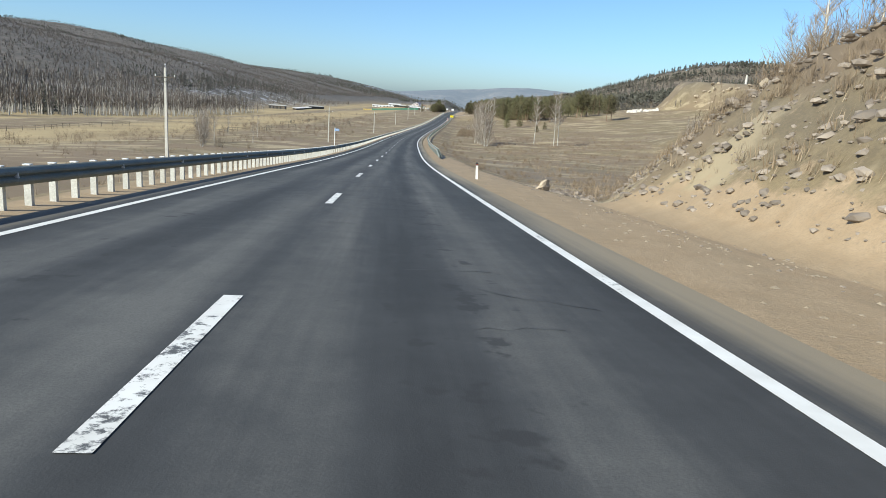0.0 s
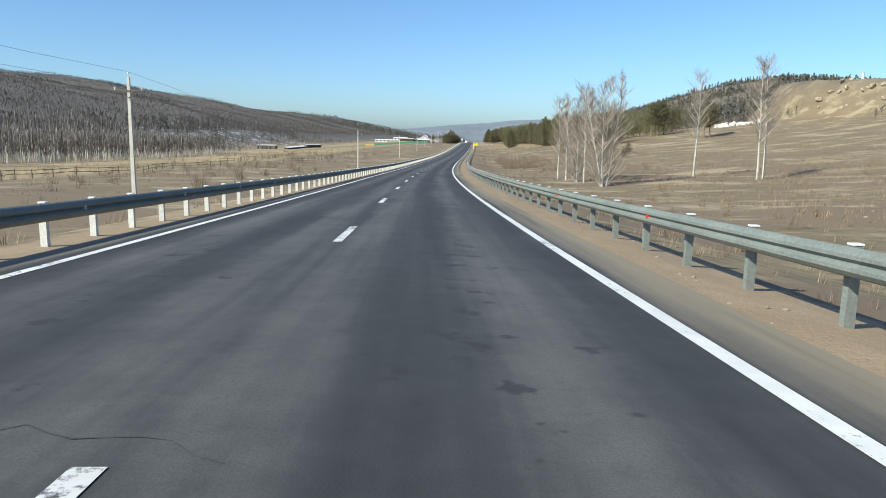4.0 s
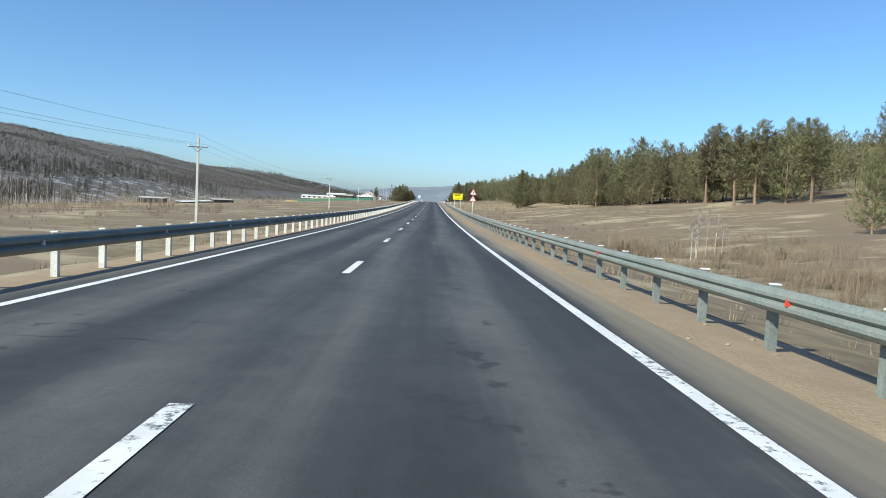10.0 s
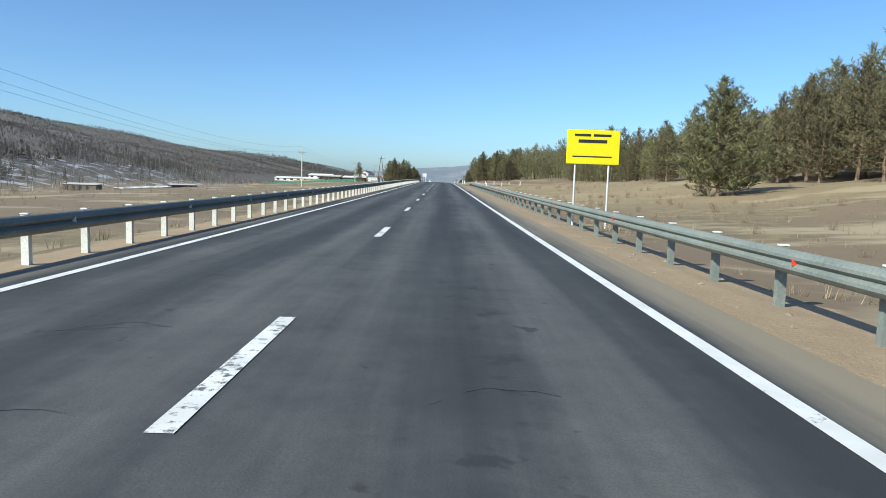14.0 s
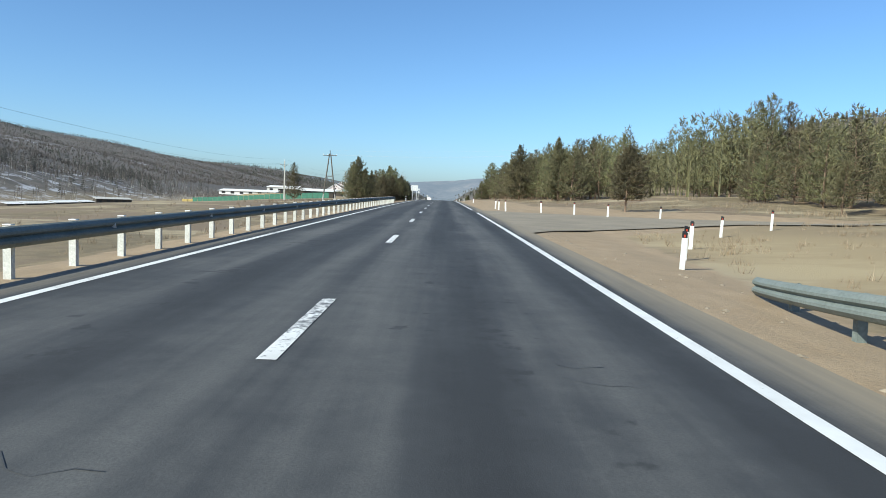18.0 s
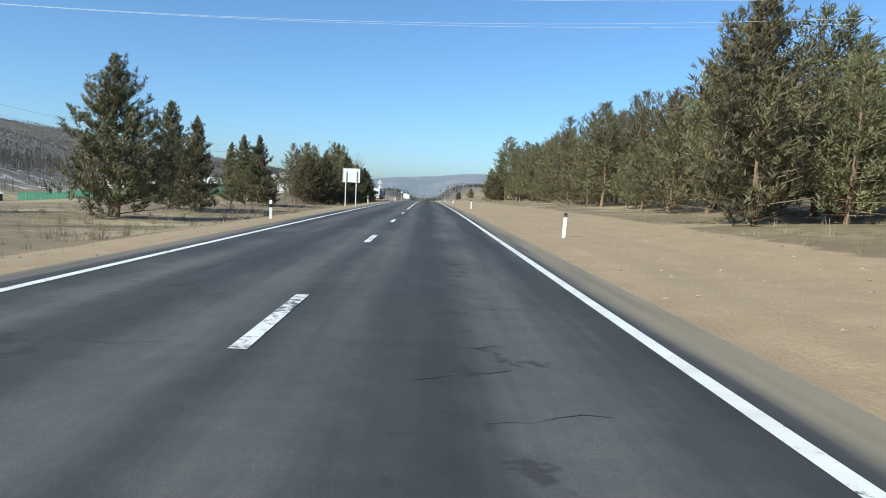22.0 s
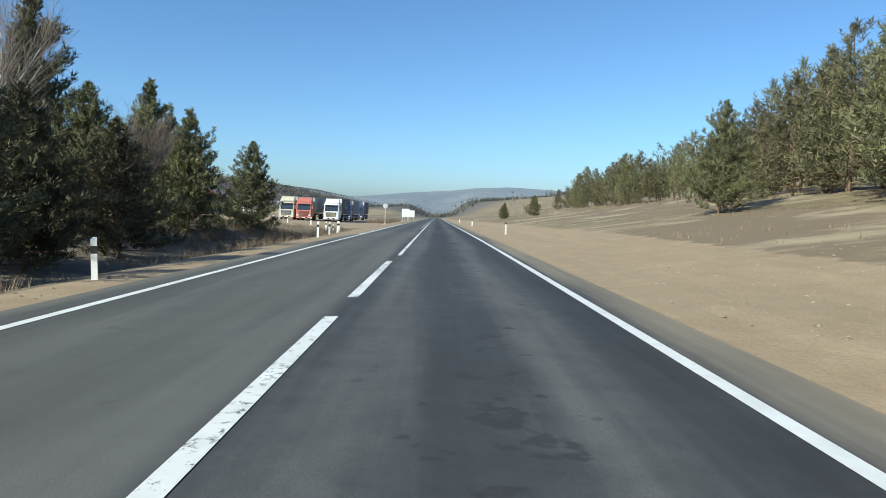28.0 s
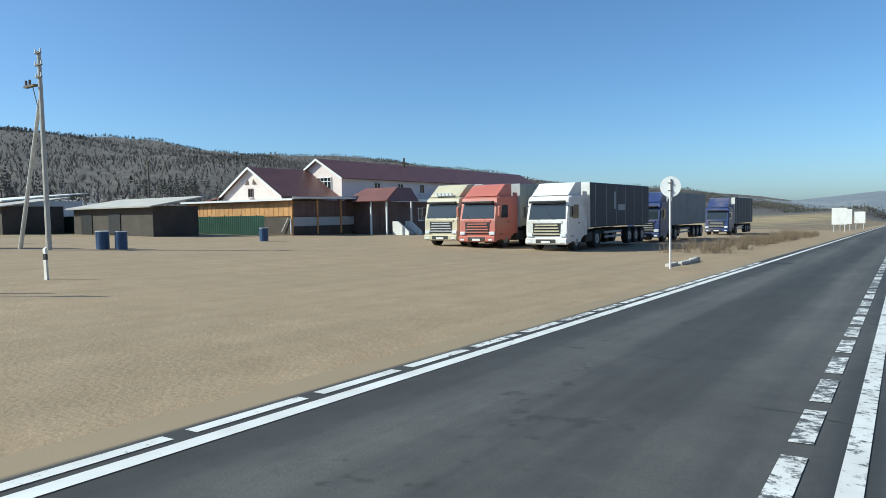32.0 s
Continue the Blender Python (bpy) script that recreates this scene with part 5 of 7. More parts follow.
POLES = ((60, -17.5), (152.9, -15.5), (246.5, -15.0), (350, -18.3), (442, -20.7), (537, -24.5), (642, -27.9), (726.5, -29.5))
_tips = []
_first = None
for _s, _x in POLES:
    m = put(_s, _x) @ Matrix.Diagonal((1, 1, 1.24 if _s > 700 else 1, 1))
    h = 7.2
    if _first is None:
        ob = thing("power_pole", m, "square concrete power pole with a steel crossarm in the field", "power pole", "power line poles")
        part("pole", Geo().add([(-0.12, -0.1, -0.4), (0.12, -0.1, -0.4), (0.12, 0.1, -0.4), (-0.12, 0.1, -0.4), (-0.075, -0.07, h), (0.075, -0.07, h), (0.075, 0.07, h), (-0.075, 0.07, h)], [(0, 1, 5, 4), (1, 2, 6, 5), (2, 3, 7, 6), (3, 0, 4, 7), (4, 5, 6, 7)]), M_CONCRETE, ob)
        arm = part("crossarm", Geo().box(0, -0.1, h - 0.75, 1.7, 0.07, 0.07, 0.01).tube((-0.5, -0.1, h - 0.75), (0, -0.09, h - 1.15), 0.02).tube((0.5, -0.1, h - 0.75), (0, -0.09, h - 1.15), 0.02), M_WOODPOLE, ob, "dark steel crossarm")
        for a in (-0.75, 0.75):
            part("insulator", Geo().tube((a, -0.1, h - 0.72), (a, -0.1, h - 0.55), 0.035, 0.03).tube((a, -0.1, h - 0.6), (a, -0.1, h - 0.54), 0.06, 0.04), M_PLASTIC_WHITE, arm)
        part("insulator", Geo().tube((0, 0, h), (0, 0, h + 0.28), 0.02).tube((0, 0, h + 0.2), (0, 0, h + 0.32), 0.06, 0.035), M_PLASTIC_WHITE, ob)
        _first = ob
    else:
        ob = copy_thing(_first, m)
    _tips.append([m @ Vector((-0.75, -0.1, h - 0.55)), m @ Vector((0, 0, h + 0.3)), m @ Vector((0.75, -0.1, h - 0.55))])
for _a, _b in zip(_tips, _tips[1:]):
    for _p, _q in zip(_a, _b):
        tagged(part("power_wire", wire(sagged(_p, _q, 1.3)), M_WIRE), "thin sagging overhead power wire between poles", "wire", "power wires")


def a_frame_pole(s, x, h, turn=0):
    ob = thing("a_frame_pole", put(s, x, 0, turn), "dark wooden A-shaped power pole on concrete footings", "power pole")
    for d in (-1, 1):
        part("leg", Geo().tube((d * 0.95, 0, 1.4), (d * 0.1, 0, h - 0.6), 0.12, 0.09, 8), M_WOODPOLE, ob)
        part("footing", Geo().box(0, 0, 0, 0.18, 0.18, 2.2, 0.02, m=pose(d * 1.05, 0.16, 0.7, 0, -d * 6.5, 0)), M_CONCRETE, ob, "pale concrete footing")
    part("brace", Geo().tube((-0.62, 0, h * 0.5), (0.62, 0, h * 0.5), 0.05), M_WOODPOLE, ob)
    arm = part("crossarm", Geo().box(0, -0.12, h - 0.9, 2.4, 0.09, 0.11, 0.01), M_WOODPOLE, ob)
    for a in (-1.1, -0.4, 0.4, 1.1):
        part("insulator", Geo().tube((a, -0.12, h - 0.85), (a, -0.12, h - 0.65), 0.05, 0.03), M_PLASTIC_WHITE, arm)
    part("top_pin", Geo().tube((0, 0, h - 0.7), (0, 0, h), 0.07, 0.05), M_WOODPOLE, ob)
    return ob


a_frame_pole(636.3, -18.7, 9.0, 10)
# its wires cross the road into the wood
for _a, _za, _b, _zb, _sag in ((0.0, 9.0, 0.0, 9.2, 0.7), (-1.1, 8.3, -1.2, 8.6, 1.1), (1.1, 8.3, 1.2, 8.6, 0.9)):
    _p = put(636.3, -18.7, 0, 10) @ Vector((_a, -0.12 if _a else 0, _za))
    _q = put(639.5 + _b, 31.0) @ Vector((0, 0, _zb))
    tagged(part("power_wire", wire(sagged(_p, _q, _sag, 16), 0.006), M_WIRE_SUNLIT), "thin overhead power wire that crosses above the road", "wire", "power wires")


def marker_post(s, x, h=0.95, tilt=(0, 0), red=True, top=0.0):
    """A white verge post with a black band and a reflector."""
    ob = thing("marker_post", put(s, x) @ pose(0, 0, 0, tilt[0], tilt[1], _tree.uniform(-12, 12)), "white plastic verge marker post with a black band", "marker post", "verge marker posts")
    w, d = 0.065, 0.035
    body = [(-w, -d), (w, -d), (w * 0.6, d), (-w * 0.6, d)]
    g = Geo()
    n = 4
    vs = [(a, b, -0.2) for a, b in body] + [(a, b, h - top - 0.16) for a, b in body]
    g.add(vs, [(i, (i + 1) % n, n + (i + 1) % n, n + i) for i in range(n)] + [(3, 2, 1, 0)])
    part("body", g, M_PLASTIC_WHITE, ob)
    g = Geo()
    if top:
        cap = [(a, b, h - top) for a, b in body] + [(a, b, h - 0.02 - (0.05 if i < 2 else 0)) for i, (a, b) in enumerate(body)]
        part("white_top", Geo().add(cap, [(i, (i + 1) % n, n + (i + 1) % n, n + i) for i in range(n)] + [(4, 5, 6, 7)]), M_PLASTIC_WHITE, ob)
    vs = [(a, b, h - top - 0.16) for a, b in body] + [(a, b, h - top - (0.04 if i < 2 and not top else 0)) for i, (a, b) in enumerate(body)]
    g.add(vs, [(i, (i + 1) % n, n + (i + 1) % n, n + i) for i in range(n)] + [(4, 5, 6, 7)])
    part("black_band", g, M_BLACK, ob, "black band")
    if red:
        part("reflector", Geo().box(0, -d - 0.004, h - top - 0.115, 0.04, 0.006, 0.06), M_RED, ob, "small red reflector")
    return ob


for _s, _x in ((38.9, 5.85), (635.8, 6.5), (685.0, 6.2), (728.2, 6.2), (783, 6.5), (830, 6.4), (880, 6.3),
                (575.2, 6.8), (579.0, 6.5), (584.2, 6.6), (571.8, 9.4), (567.6, 11.3), (564.0, 13.0), (562.4, 16.2), (534, 8.0), (538, 9.6), (544, 13), (548, 17), (531, 6.9),
                (642.2, -5.6), (694.0, -5.6), (744.6, -5.7), (771.1, -5.7), (778.0, -6.1), (783.7, -6.35), (786.9, -6.7), (790.0, -7.1), (792.7, -7.6), (796.0, -8.5), (798.5, -9.2), (801.8, -10.1),
                (807.1, -12.6), (811.9, -16.2), (814.2, -18.4)):
    marker_post(_s, _x, _tree.uniform(0.88, 0.98), (_tree.gauss(0, 1.5), _tree.gauss(0, 2.0) + (8 if (_s, _x) == (792.7, -7.6) else 0)), _x > 0, 0.2 if _x < 0 else 0.0)


def rounded_triangle(size, r, n=5, up=True):
    c = [(-size / 2, -size * 0.289), (size / 2, -size * 0.289), (0, size * 0.577)]
    pts = []
    for i, (x, y) in enumerate(c):
        k = 1 - r * 2 / (size * 0.577)
        cx, cy = x * k, y * k
        a0 = math.atan2(y, x)
        for j in range(n):
            a = a0 + radians(-60 + 120 * j / (n - 1))
            pts.append((cx + r * math.cos(a), cy + r * math.sin(a)))
    return pts if up else [(-x, -y) for x, y in pts]


def plate(outline, y0, y1, z):
    return Geo().prism([(x, z + v) for x, v in outline], y0, y1)


def sign_post(ob, h, x=0.0, y=0.045, mat=None):
    return part("post", Geo().tube((x, y, -0.4), (x, y, h), 0.036, 0.036, 10), mat or M_SIGNBACK, ob, "grey steel sign post")


def warning_pair(s, x, turn=0, back=False):
    ob = thing("warning_signs", put(s, x, 0, turn), "two red-edged white triangular warning signs on one post", "road sign")
    base = -float(put(s, x).translation.z - on_road(s, x).z)
    sign_post(ob, base + 3.25, mat=M_WHITE)
    for k, z in enumerate((base + 2.98, base + 2.2)):
        tri = part("sign_plate", plate(rounded_triangle(0.86, 0.05), -0.004, 0.012, z), M_SIGNBACK, ob)
        part("red_border", plate(rounded_triangle(0.84, 0.05), -0.009, -0.004, z), M_RED, tri, "red border")
        part("white_face", plate(rounded_triangle(0.66, 0.035), -0.014, -0.009, z), M_WHITE, tri, "white face")
        if k == 0:
            part("symbol", Geo().box(0, -0.016, z + 0.02, 0.07, 0.004, 0.36).box(0.095, -0.016, z + 0.02, 0.13, 0.004, 0.03), M_BLACK, tri, "black side road symbol")
        else:
            part("symbol", Geo().prism([(-0.045, z + 0.22), (-0.02, z - 0.05), (0.02, z - 0.05), (0.045, z + 0.22), (0.03, z + 0.26), (-0.03, z + 0.26)], -0.018, -0.014).tube((0, -0.018, z - 0.11), (0, -0.014, z - 0.11), 0.038, 0.038, 12), M_BLACK, tri, "black exclamation mark")
    return ob


warning_pair(374.7, 6.55)
warning_pair(721.6, -6.4, 180)


def bars(parent, rows, mat, y, name="writing"):
    """Plain bars in place of writing: x0, x1, z, height."""
    for x0, x1, z, h in rows:
        part(name, Geo().box((x0 + x1) / 2, y, z, x1 - x0, 0.004, h), mat, parent)


def yellow_board(s, x):
    ob = thing("yellow_sign_board", put(s, x, 0), "bright yellow information board with black writing on two posts", "road sign")
    base = -float(put(s, x).translation.z - on_road(s, x).z)
    for d in (-0.62, 0.62):
        sign_post(ob, base + 2.0, d, 0.06)
    b = part("board", Geo().box(0, 0, base + 2.65, 1.95, 0.03, 1.25, 0.01), M_YELLOW, ob)
    bars(b, [(-0.7, -0.1, base + 3.08, 0.09), (0.0, 0.65, base + 3.08, 0.09), (-0.55, 0.5, base + 2.86, 0.12), (-0.75, 0.7, base + 2.3, 0.05)], M_BLACK, -0.018)
    return ob


yellow_board(434.5, 6.9)


def billboard(s, x):
    ob = thing("billboard", put(s, x, 0), "white billboard with a faint round emblem on two posts", "billboard")
    base = -float(put(s, x).translation.z - on_road(s, x).z)
    for d in (-0.47, 0.47):
        part("post", Geo().box(d, -0.08, base + 1.2, 0.09, 0.09, 3.6, 0.01), M_SIGNBACK, ob)
    b = part("board", Geo().box(0, 0, base + 2.6, 1.5, 0.05, 1.22, 0.01), M_WHITE, ob)
    part("frame", Geo().box(0, -0.012, base + 3.21, 1.54, 0.07, 0.04).box(0, -0.012, base + 1.99, 1.54, 0.07, 0.04).box(-0.76, -0.012, base + 2.6, 0.04, 0.07, 1.18).box(0.76, -0.012, base + 2.6, 0.04, 0.07, 1.18), M_SIGNBACK, b)
    g = Geo()
    for i in range(14):
        a = 0.4 + i * 0.33
        g.box(0.05 + 0.2 * math.cos(a), -0.028, base + 2.6 + 0.2 * math.sin(a), 0.07, 0.004, 0.07)
    part("emblem", g, M_SIGNBACK, b, "pale grey ring-shaped emblem")
    return ob


billboard(673.8, -5.5)


def km_sign(s, x):
    ob = thing("kilometre_sign", put(s, x), "small blue kilometre plate on a white post", "road sign")
    base = -float(put(s, x).translation.z - on_road(s, x).z)
    part("post", Geo().box(0, 0.05, base + 0.85, 0.09, 0.07, 3.0, 0.008), M_WHITE, ob)
    b = part("plate", Geo().box(0.26, 0, base + 2.12, 0.5, 0.02, 0.27, 0.005), M_BLUE_SIGN, ob, "blue plate")
    bars(b, [(0.08, 0.15, base + 2.12, 0.14), (0.18, 0.25, base + 2.12, 0.14), (0.28, 0.34, base + 2.12, 0.14), (0.37, 0.43, base + 2.12, 0.14)], M_WHITE, -0.013)
    return ob


km_sign(83.7, -6.3)


def round_back_sign(s, x, h, r=0.3):
    ob = thing("round_road_sign", put(s, x), "round road sign seen from its white-grey back", "road sign")
    sign_post(ob, h + 0.25, mat=M_WHITE, y=-0.045)
    part("disc", Geo().tube((0, -0.008, h), (0, 0.008, h), r, r, 28), M_SIGNBACK, ob)
    part("clamp", Geo().box(0, -0.05, h + 0.12, 0.12, 0.09, 0.035).box(0, -0.05, h - 0.12, 0.12, 0.09, 0.035), M_STEEL, ob)
    return ob


round_back_sign(827.3, -5.92, 2.62, 0.33)


def yield_back_sign(s, x, h):
    ob = thing("give_way_sign", put(s, x, 0, 20), "give-way triangle seen from its grey back", "road sign")
    sign_post(ob, h + 0.35, mat=M_WHITE, y=-0.045)
    part("sign_plate", plate(rounded_triangle(0.8, 0.05, up=False), -0.004, 0.01, h), M_SIGNBACK, ob)
    part("clamp", Geo().box(0, -0.05, h + 0.1, 0.1, 0.09, 0.03), M_STEEL, ob)
    return ob


yield_back_sign(810.6, -16.8, 2.3)
for _s, _x in ((905, -6.6), (918, -6.8), (950, -6.5)):
    _ob = thing("distant_sign_board", put(_s, _x), "white direction board on two posts by the road", "road sign", "distant road signs")
    for _d in (-0.6, 0.6):
        part("post", Geo().tube((_d, 0.04, -0.3), (_d, 0.04, 1.2), 0.04), M_SIGNBACK, _ob)
    part("board", Geo().box(0, 0, 2.0, 1.7, 0.04, 2.1, 0.01), M_WHITE, _ob)
# ---- roadside cafe, lorry park and yard ----
M_PINKWALL = surface("pale_pink_siding", (0.72, 0.61, 0.575), (0.79, 0.69, 0.655), 0.8, 0.7, 0, 20, 0.08, 0.004)
M_ROOF = surface("maroon_metal_roof", (0.165, 0.07, 0.055), (0.23, 0.1, 0.08), 0.7, 0.45, 0.0, 15, 0.1, 0.005)
M_BOARD = surface("varnished_orange_boards", (0.48, 0.24, 0.08), (0.6, 0.32, 0.12), 1.5, 0.55, 0, 14, 0.2, 0.006, 0.12)
M_BROWNWALL = surface("dark_brown_siding", (0.1, 0.06, 0.05), (0.15, 0.095, 0.08), 1, 0.65)
M_GREYWALL = surface("grey_panel", (0.36, 0.37, 0.38), (0.46, 0.47, 0.48), 1, 0.6)
M_GREENFENCE = surface("dark_green_fence_sheet", (0.012, 0.05, 0.035), (0.022, 0.075, 0.05), 1.0, 0.5, 0, 20, 0.1, 0.004)
M_PLASTER = surface("whitewashed_plaster", (0.72, 0.71, 0.68), (0.8, 0.79, 0.77), 0.8, 0.85, 0, 12, 0.15, 0.006, dirt=(0.55, 0.52, 0.47))
M_MINT = surface("faded_mint_fascia", (0.36, 0.52, 0.45), (0.45, 0.6, 0.52), 1, 0.75)
M_TRIM = surface("white_trim", (0.74, 0.74, 0.73), (0.8, 0.8, 0.79), 2, 0.5)
M_GREYROOF = surface("weathered_roof_sheet", (0.42, 0.4, 0.36), (0.55, 0.53, 0.48), 0.8, 0.8)
M_DARKSHED = surface("dark_boards", (0.05, 0.042, 0.036), (0.09, 0.075, 0.06), 1, 0.85)
M_DRUM = surface("blue_drum", (0.025, 0.06, 0.14), (0.04, 0.09, 0.19), 2, 0.5)


def quad_sheet(a, b, c, d, t, mat, name, parent, label=""):
    """A flat sheet of thickness t between four corners."""
    P = [Vector(p) for p in (a, b, c, d)]
    n = (P[1] - P[0]).cross(P[3] - P[0]).normalized() * t
    vs = [p[:] for p in P] + [(p + n)[:] for p in P]
    return part(name, Geo().add(vs, [(3, 2, 1, 0), (4, 5, 6, 7), (0, 1, 5, 4), (1, 2, 6, 5), (2, 3, 7, 6), (3, 0, 4, 7)]), mat, parent, label)


def ribs(parent, a, b, c, d, n, mat, name="roof_seam"):
    """Raised seams from the edge a-b up to the edge d-c."""
    a, b, c, d = map(Vector, (a, b, c, d))
    up = (b - a).cross(d - a).normalized() * 0.035
    for i in range(n + 1):
        p, q = a.lerp(b, i / n), d.lerp(c, i / n)
        part(name, Geo().tube(p + up, q + up, 0.022, 0.022, 4, False), mat, parent)


def window(parent, x, y, z, w, h, turn=0, frame_mat=None):
    """A framed window whose face looks towards -y, turned about z."""
    m = pose(x, y, z, 0, 0, turn)
    win = part("window", Geo().box(0, 0.0, 0, w, 0.05, h, m=m), M_GLASS, parent)
    f = 0.07
    part("window_frame", Geo().box(0, -0.02, h / 2, w + 2 * f, 0.1, f, m=m).box(0, -0.02, -h / 2, w + 2 * f, 0.1, f, m=m).box(-w / 2 - f / 2, -0.02, 0, f, 0.1, h - f, m=m).box(w / 2 + f / 2, -0.02, 0, f, 0.1, h - f, m=m).box(0, -0.02, 0, 0.05, 0.07, h - f, m=m), frame_mat or M_TRIM, win)
    part("window_sill", Geo().box(0, -0.07, -h / 2 - 0.06, w + 0.24, 0.16, 0.04, m=m), M_TRIM, win)
    return win


def hall(name, label, at, w, l, eave, ridge, wall, roof_mat, over=0.4):
    """A gabled house: its gable looks along -y, its ridge runs along y. The origin is the gable's middle."""
    ob = thing(name, at, label, "house")
    a = w / 2
    part("wall", Geo().prism([(-a, -0.5), (a, -0.5), (a, eave), (0, ridge), (-a, eave)], 0, l), wall, ob)
    k = (ridge - eave) / a
    for d in (-1, 1):
        x0, z0 = d * (a + over), eave - k * over
        c = ((x0, -over, z0 + 0.03), (x0, l + over, z0 + 0.03), (0, l + over, ridge + 0.03), (0, -over, ridge + 0.03))
        if d < 0:
            c = (c[1], c[0], c[3], c[2])
        r = quad_sheet(*c, 0.09, roof_mat, "roof", ob)
        ribs(r, *c, int(l / 0.9), roof_mat)
        part("barge_board", Geo().add([(x0, -over - 0.02, z0 - 0.12), (0, -over - 0.02, ridge - 0.12), (0, -over - 0.02, ridge + 0.12), (x0, -over - 0.02, z0 + 0.12), (x0, -over - 0.05, z0 - 0.12), (0, -over - 0.05, ridge - 0.12), (0, -over - 0.05, ridge + 0.12), (x0, -over - 0.05, z0 + 0.12)], [(0, 1, 2, 3), (7, 6, 5, 4), (0, 4, 5, 1), (1, 5, 6, 2), (2, 6, 7, 3), (3, 7, 4, 0)]), M_TRIM, ob, "white barge board")
    return ob


def frame_at(s, x, turn=0):
    return put(s, x, 0, turn)


# front house with the pale gable, and its timber veranda
_fh = hall("cafe_house", "pale pink cafe house with a maroon metal roof", frame_at(849.5, -51.2), 8.2, 13.5, 3.45, 6.1, M_PINKWALL, M_ROOF, 0.35)
for _x in (-0.55, 0.55):
    part("gable_vent", Geo().prism([(_x - 0.3, 4.55), (_x + 0.3, 4.55), (_x + (0.18 if _x < 0 else -0.18), 5.05)], -0.05, 0.0), M_BROWNWALL, _fh)
window(_fh, 0.0, -0.02, 3.75, 0.5, 0.75, 0, M_BROWNWALL)
quad_sheet((-8.2, -0.6, 2.75), (-3.9, -0.6, 3.35), (-3.9, 9, 3.35), (-8.2, 9, 2.75), 0.1, M_ROOF, "lean_to_roof", _fh)
part("lean_to_wall", Geo().prism([(-7.9, -0.4), (-4.1, -0.4), (-4.1, 3.25), (-7.9, 2.7)], 0.1, 8.6), M_PINKWALL, _fh)
_ver = thing("veranda", frame_at(846.2, -49.4), "timber veranda with orange boards above and grey panels below", "veranda")
for _i in range(24):
    part("board", Geo().box(-6.6 + 0.585 * _i, 0, 2.15, 0.56, 0.05, 1.35, 0.01), M_BOARD, _ver)
part("lower_wall", Geo().box(0.1, 0.06, 0.65, 13.6, 0.06, 1.7), M_DARKSHED, _ver)
for _i in range(12):
    part("board", Geo().box(6.95, 0.5 + 0.75 * _i, 2.1, 0.05, 0.72, 1.35, 0.01), M_BROWNWALL, _ver)
part("side_panel", Geo().box(6.95, 4.6, 1.0, 0.06, 9.0, 0.75), M_GREYWALL, _ver, "grey lower panel")
part("plinth", Geo().box(6.92, 4.6, 0.2, 0.1, 9.0, 0.85), M_DARKSHED, _ver)
for _y in (0, 3, 6, 9):
    part("corner_post", Geo().box(6.98, _y, 1.4, 0.16, 0.16, 3.0, 0.01), M_BOARD, _ver)
quad_sheet((-7.2, -0.5, 2.86), (7.6, -0.5, 2.86), (7.6, 9.6, 3.25), (-7.2, 9.6, 3.25), 0.08, M_GREYROOF, "roof", _ver)
part("fascia", Geo().box(0.2, -0.53, 2.88, 14.8, 0.04, 0.16).box(7.63, 4.5, 3.02, 0.04, 10.0, 0.16), M_TRIM, _ver, "white fascia board")
part("awning_pole", Geo().tube((6.6, -0.1, 1.3), (5.9, -0.15, 0.2), 0.05).tube((6.9, -0.1, 1.3), (7.0, -0.15, 0.0), 0.06), M_TRIM, _ver)

# two-storey hall behind
_bh = hall("guest_house", "long two-storey pink guest house with a maroon roof", frame_at(857, -49.6), 6.2, 44, 5.5, 7.35, M_PINKWALL, M_ROOF, 0.4)
_gw = window(_bh, 0.75, -0.02, 4.85, 1.9, 1.3)
part("glazing_bar", Geo().box(0.25, -0.07, 4.85, 0.06, 0.05, 1.25).box(1.25, -0.07, 4.85, 0.06, 0.05, 1.25).box(0.75, -0.07, 5.1, 1.85, 0.05, 0.06), M_TRIM, _gw)
for _i in range(9):
    window(_bh, 3.12, 5.5 + 4.1 * _i, 4.55, 0.9, 0.95, 90)
part("chimney", Geo().tube((0.4, 14, 6.8), (0.4, 14, 8.3), 0.11, 0.11, 8), M_DARKSHED, _bh)
_wing = thing("cafe_wing", frame_at(857.5, -43.6), "single-storey dark brown wing with white-framed windows", "building")
part("wall", Geo().box(0, 11, 1.3, 5.2, 22, 3.6), M_BROWNWALL, _wing)
quad_sheet((-2.9, -0.3, 3.4), (3.1, -0.3, 3.05), (3.1, 22.4, 3.05), (-2.9, 22.4, 3.4), 0.1, M_GREYROOF, "roof", _wing)
part("fascia", Geo().box(3.13, 11, 3.08, 0.05, 22.6, 0.2), M_TRIM, _wing, "white fascia board")
for _i in range(6):
    window(_wing, 2.63, 5.2 + 3.1 * _i, 1.75, 0.85, 1.25, 90)
window(_wing, 1.3, -0.02, 1.7, 0.8, 1.2)
